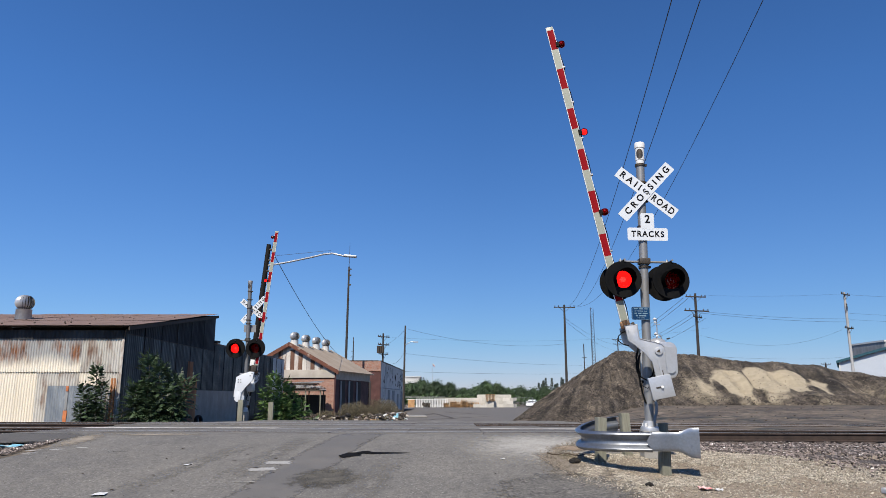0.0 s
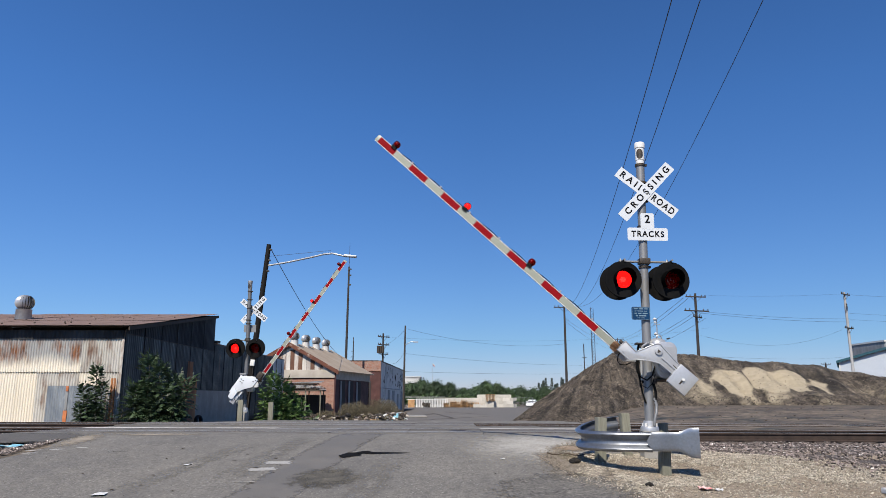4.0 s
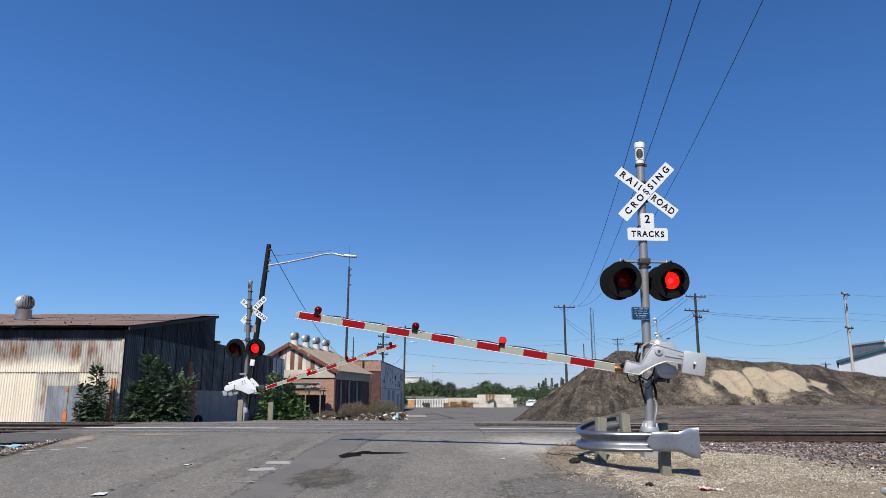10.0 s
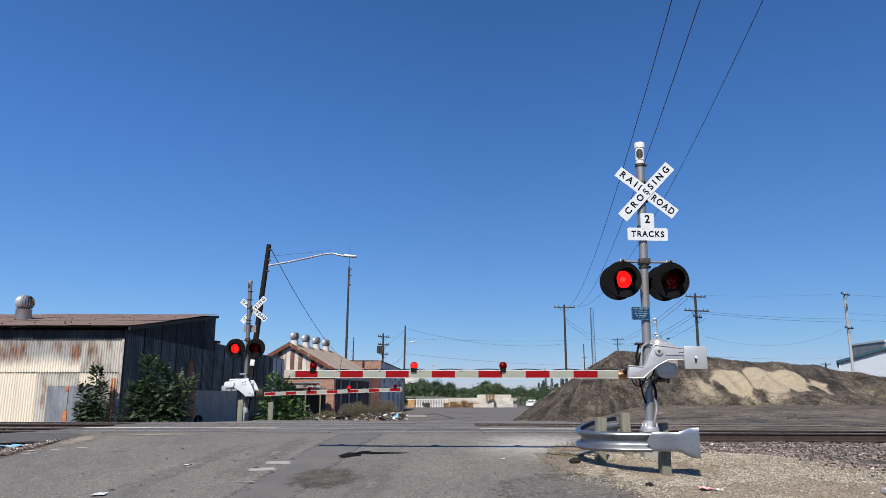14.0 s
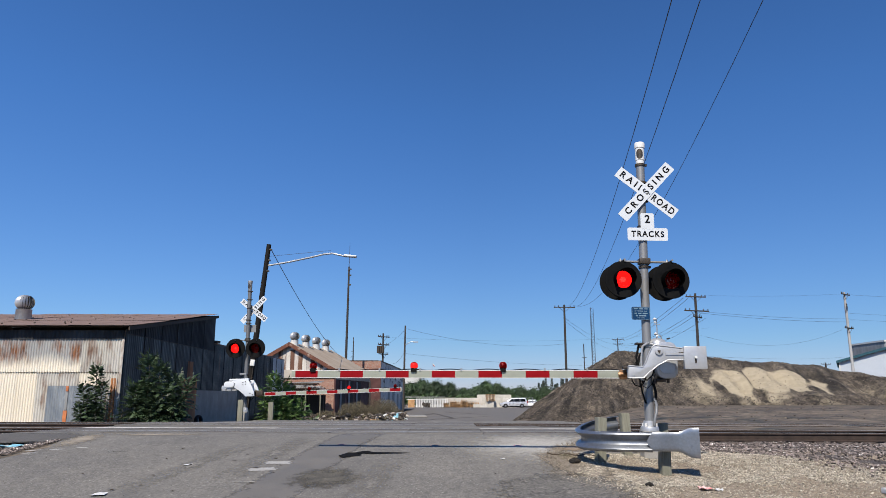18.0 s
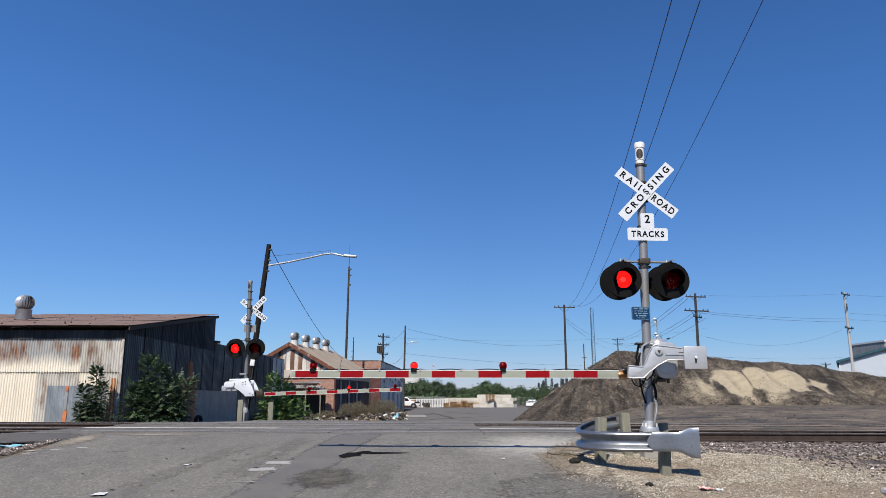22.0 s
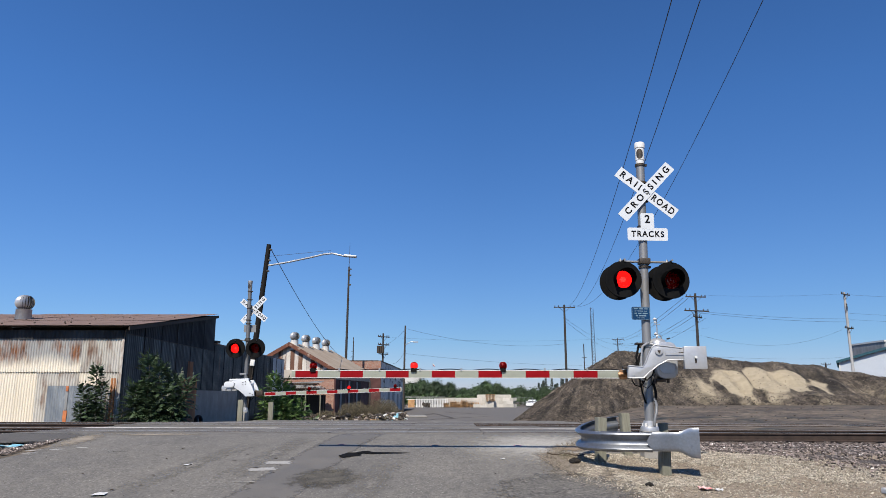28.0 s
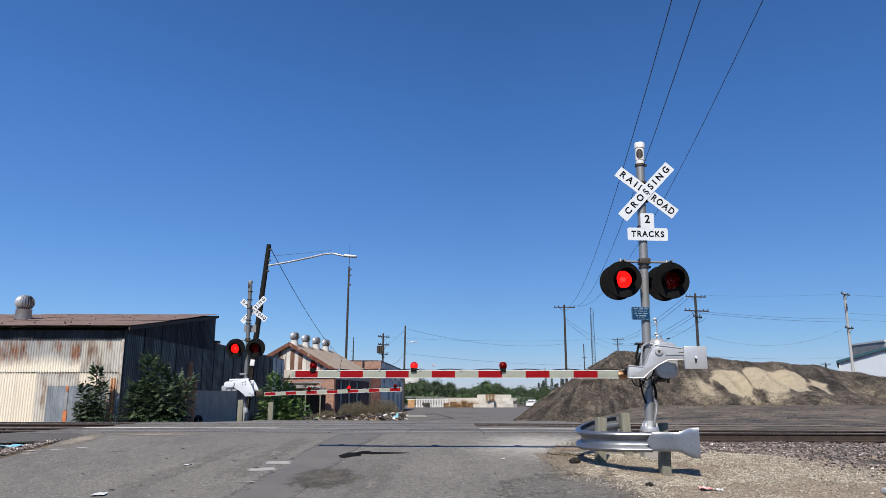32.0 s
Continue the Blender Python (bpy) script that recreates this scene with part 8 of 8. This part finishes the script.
def build_vehicles():
    out = {}
    suv_body = [(-2.40, 0.32), (2.36, 0.32), (2.44, 0.62), (2.34, 0.90), (1.30, 1.06), (-2.36, 1.06), (-2.46, 0.72)]
    suv_cab = [(-2.34, 1.02), (1.30, 1.02), (0.52, 1.60), (0.10, 1.70), (-1.70, 1.72), (-2.10, 1.62)]
    win = [[(0.95, 1.08), (0.42, 1.56), (-0.05, 1.60), (-0.05, 1.08)], [(-0.13, 1.08), (-0.13, 1.60), (-1.05, 1.62), (-1.05, 1.08)], [(-1.13, 1.08), (-1.13, 1.62), (-1.80, 1.60), (-2.05, 1.10)]]

    def racks(t, h):
        for s in (-1, 1):
            part("roof_rail", Mesh().box((-0.8, s * (h - 0.3), 1.75), (1.9, 0.05, 0.05)), M_RIM, t)

    out["suv"] = vehicle("suv", "grey sport utility car driving along the cross street", 4.85, 1.9, suv_body, suv_cab, win, M_CARGREY, (1.48, -1.42), 0.36, extra=racks)
    van_body = [(-2.52, 0.30), (2.48, 0.30), (2.56, 0.60), (2.44, 0.84), (1.62, 1.04), (-2.48, 1.06), (-2.56, 0.7)]
    van_cab = [(-2.47, 1.02), (1.62, 1.00), (0.62, 1.60), (0.20, 1.72), (-1.90, 1.74), (-2.25, 1.66)]
    win = [[(1.10, 1.08), (0.50, 1.56), (0.05, 1.62), (0.05, 1.08)], [(-0.03, 1.08), (-0.03, 1.62), (-1.08, 1.64), (-1.08, 1.08)], [(-1.16, 1.08), (-1.16, 1.64), (-2.0, 1.62), (-2.2, 1.10)]]
    out["van"] = vehicle("minivan", "silver minivan driving along the cross street", 5.1, 1.95, van_body, van_cab, win, M_CARSILVER, (1.60, -1.45), 0.34)
    tr_body = [(-3.02, 0.50), (2.92, 0.50), (3.00, 0.72), (2.96, 1.12), (1.62, 1.22), (-3.00, 1.24), (-3.05, 0.8)]
    tr_cab = [(-0.95, 1.20), (1.62, 1.20), (0.98, 1.80), (0.60, 1.90), (-0.75, 1.92), (-0.95, 1.86)]
    win = [[(1.28, 1.26), (0.85, 1.74), (0.42, 1.78), (0.42, 1.26)], [(0.32, 1.26), (0.32, 1.78), (-0.45, 1.80), (-0.45, 1.26)]]

    def shell(t, h):
        part("canopy_shell", Mesh().slab([(-3.0, 1.24), (-0.98, 1.24), (-0.98, 1.86), (-2.80, 1.88)], -h + 0.08, h - 0.08), M_CARWHITE, t, "white pickup bed canopy", bevel=0.05)
        for s in (-1, 1):
            part("window", Mesh().box((-1.95, s * (h - 0.075), 1.56), (1.55, 0.03, 0.34)), M_GLASSDARK, t)
        part("hood_cover", Mesh().slab([(1.72, 1.20), (2.97, 1.10), (2.97, 1.14), (1.72, 1.25)], -h + 0.03, h - 0.03), M_CARBLACK, t, "black bonnet")
        part("grille", Mesh().box((2.98, 0, 0.88), (0.08, 1.5, 0.34)), M_CARBLACK, t)
        part("front_wing", Mesh().box((2.55, 0, 0.98), (0.85, 2 * h + 0.012, 0.28)), M_CARBLACK, t, "black front wing")

    out["truck"] = vehicle("pickup_truck", "white pickup with black bonnet and bed canopy", 6.05, 2.0, tr_body, tr_cab, win, M_CARWHITE, (1.95, -1.75), 0.42, M_CARBLACK, shell)
    pk_body = [(-2.2, 0.3), (2.2, 0.3), (2.26, 0.6), (2.15, 0.82), (1.2, 0.98), (-2.1, 1.0), (-2.25, 0.7)]
    pk_cab = [(-1.9, 0.96), (1.2, 0.96), (0.45, 1.42), (0.1, 1.48), (-0.9, 1.48), (-1.5, 1.34)]
    win = [[(0.85, 1.02), (0.35, 1.38), (-0.1, 1.41), (-0.1, 1.02)], [(-0.18, 1.02), (-0.18, 1.41), (-0.95, 1.41), (-1.5, 1.04)]]
    p, _ = vehicle("parked_car", "pale car parked beyond the yard gate", 4.5, 1.8, pk_body, pk_cab, win, M_CARWHITE, (1.35, -1.35), 0.33)
    p.matrix_basis = pose(17.3, 141, ground_z(17.3, 141), 0, 0, 256)
    return out


# ---------------------------------------------------------------- build all
build_ground()
build_tracks()
BASE_NEAR, BASE_FAR = pose(3.64, 12.9, 0.60), pose(-8.03, 29.4, 0.62)
near_lights = build_signal(BASE_NEAR, -1, 1.25, "silver crossing signal with crossbuck, twin red lights and TRACKS plate")
far_lights = build_signal(BASE_FAR, 1, -0.5, "silver crossing signal with crossbuck beyond the tracks", far=True)
near_gate, near_arm_lights = build_gate(-1, "red and white striped gate arm with silver counterweights", (6.195, 4.315, 2.695), 6.602)
far_gate, far_arm_lights = build_gate(1, "striped gate arm beyond the tracks with silver counterweights", (6.19, 4.32, 2.70), 6.47, 0.55)
for y0 in (-0.12, 0.50):
    p = part("side_plate", Mesh().slab([(-0.34, 0.17), (0.30, 0.20), (0.42, 0.02), (0.56, -0.30), (0.56, -0.46), (0.22, -0.46), (-0.06, -0.22), (-0.34, -0.06)], y0, y0 + 0.05), M_WHITE, far_gate,
             "white cast side plate", bevel=0.012)
    for bx, bz in ((0.10, 0.10), (0.20, 0.12), (0.20, 0.02), (0.10, 0.0), (0.40, -0.34), (0.5, -0.40), (-0.25, 0.06)):
        part("bolt", Mesh().rod((bx, y0 - 0.02, bz), (bx, y0, bz), 0.02, n=8), M_DARKMETAL, p)
    part("counterweight_end", Mesh().slab([(x - 0.46, z + 0.03) for x, z in rounded(0.42, 0.24, 0.115)], y0 - 0.05, y0 + 0.07), M_WHITE, far_gate, "round-ended white counterweight", bevel=0.012)
part("link_bar", Mesh().box((-0.10, 0.0, 0.215), (0.80, 0.10, 0.07)), M_WHITE, far_gate, "upper link bar", bevel=0.01)
part("root_block", Mesh().box((0.70, 0.25, -0.34), (0.26, 0.30, 0.20)), M_DARKMETAL, far_gate, "dark steel block at the arm root", bevel=0.01)
build_guard_rail()
build_shed()
build_brick()
build_block_building()
build_poles()
build_mound()
build_plants()
build_yard()
build_litter()
build_road_marks()
cars = build_vehicles()


# ---------------------------------------------------------------- what moves
NEAR_ARM = ((0, 78.7), (0.6, 78.7), (0.8, 77.5), (1.0, 75.2), (1.5, 67.5), (2.0, 62.9), (2.5, 57.5), (3.0, 52.8), (3.5, 47.2), (4.5, 39.8), (5.5, 33.2), (6.0, 30.2), (6.5, 27.6), (7.0, 25.0), (7.5, 22.2), (8.0, 19.6), (8.5, 17.2), (9.0, 14.6), (9.5, 12.2), (10.0, 9.8), (10.5, 7.6), (11.0, 5.5), (11.5, 3.4), (12.0, 1.2), (12.3, -0.0), (12.5, -0.2), (12.75, 0.3), (13.0, 0.2), (32.0, 0.2))
FAR_ARM = ((0, 84.1), (0.4, 83.5), (0.6, 81.9), (1.0, 75.0), (1.5, 70.3), (2.0, 66.6), (2.5, 63.9), (3.0, 60.9), (3.5, 57.8), (5.5, 46.3), (6.0, 43.3), (7.5, 34.0), (9.0, 24.3), (10.5, 14.3), (11.0, 11.5), (11.5, 8.4), (12.0, 5.5), (12.5, 2.4), (12.8, 1.6), (13.1, 1.8), (32.0, 1.8))
FLASH, RIGHT_ON, RIGHT_OFF = 1.4068, 0.10, 0.71


def shutter_rows(lit_right, pivot, turn=0.0, back=0.0):
    """Rows that draw a shutter behind its element while the lamp shows: the right lamp from RIGHT_ON to RIGHT_OFF of each cycle, the left in between."""
    events, k = [], 0
    while RIGHT_ON + k * FLASH < 32.0:
        events += [(RIGHT_ON + k * FLASH, lit_right), (RIGHT_OFF + k * FLASH, not lit_right)]
        k += 1

    def place(u):
        return pivot @ pose(0, back * u, 0, 0, 0, turn * u)

    u = 0.0 if lit_right else 1.0
    rows = [(0.0, place(u))]
    for t, on in events:
        if t + 0.07 > 32.0:
            break
        a, b = (t - 0.06, t - 0.025) if on else (t - 0.02, t + 0.015)      # both glow for a moment
        rows.append((a, place(u)))
        if turn > 85:
            rows.append(((a + b) / 2, place(0.5)))
        u = 1.0 if on else 0.0
        rows.append((b, place(u)))
    rows.append((32.0, place(u)))
    return rows


def motions():
    walk(near_gate, [(t, pose(3.74, 12.42, 2.388, 0, a, GATE_YAW)) for t, a in NEAR_ARM])
    walk(far_gate, [(t, pose(-8.09, 29.0, 2.10, 0, -a, GATE_YAW)) for t, a in FAR_ARM])
    for pair in (near_lights, far_lights):
        for k, sh in enumerate(pair):
            walk(sh, shutter_rows(k == 1, sh.matrix_basis.copy(), back=0.03))
    for pair in (near_arm_lights, far_arm_lights):
        for k, sh in enumerate(pair):
            walk(sh, shutter_rows(k == 1, sh.matrix_basis.copy(), turn=170.0))
    # cars cross at even speed: x at a time, speed, lane, heading, wheel radius, time in sight
    for key, t0, x0, v, y, turn, r, seen in (("suv", 13.0, 3.2, -13.7, 136.0, 180, 0.36, (11.5, 14.2)), ("van", 19.0, 0.1, -13.2, 136.5, 180, 0.34, (17.2, 20.2)),
                                             ("truck", 23.0, 10.2, 17.3, 127.5, 0, 0.42, (21.5, 23.9))):
        car, wheels = cars[key]
        walk(car, [(t, pose(x0 + v * (t - t0), y, -0.232, 0, 0, turn)) for t in (0.0, 32.0)])
        rate = math.degrees(abs(v) / r)
        for w in wheels:
            p = w.matrix_basis.copy()
            rows = [(0.0, p)]
            n = int((seen[1] - seen[0]) * FPS)
            rows += [(seen[0] + i / FPS, p @ pose(0, 0, 0, 0, rate * i / FPS, 0)) for i in range(n)]
            rows.append((32.0, p @ pose(0, 0, 0, 0, rate * (n - 1) / FPS, 0)))
            walk(w, rows)


motions()
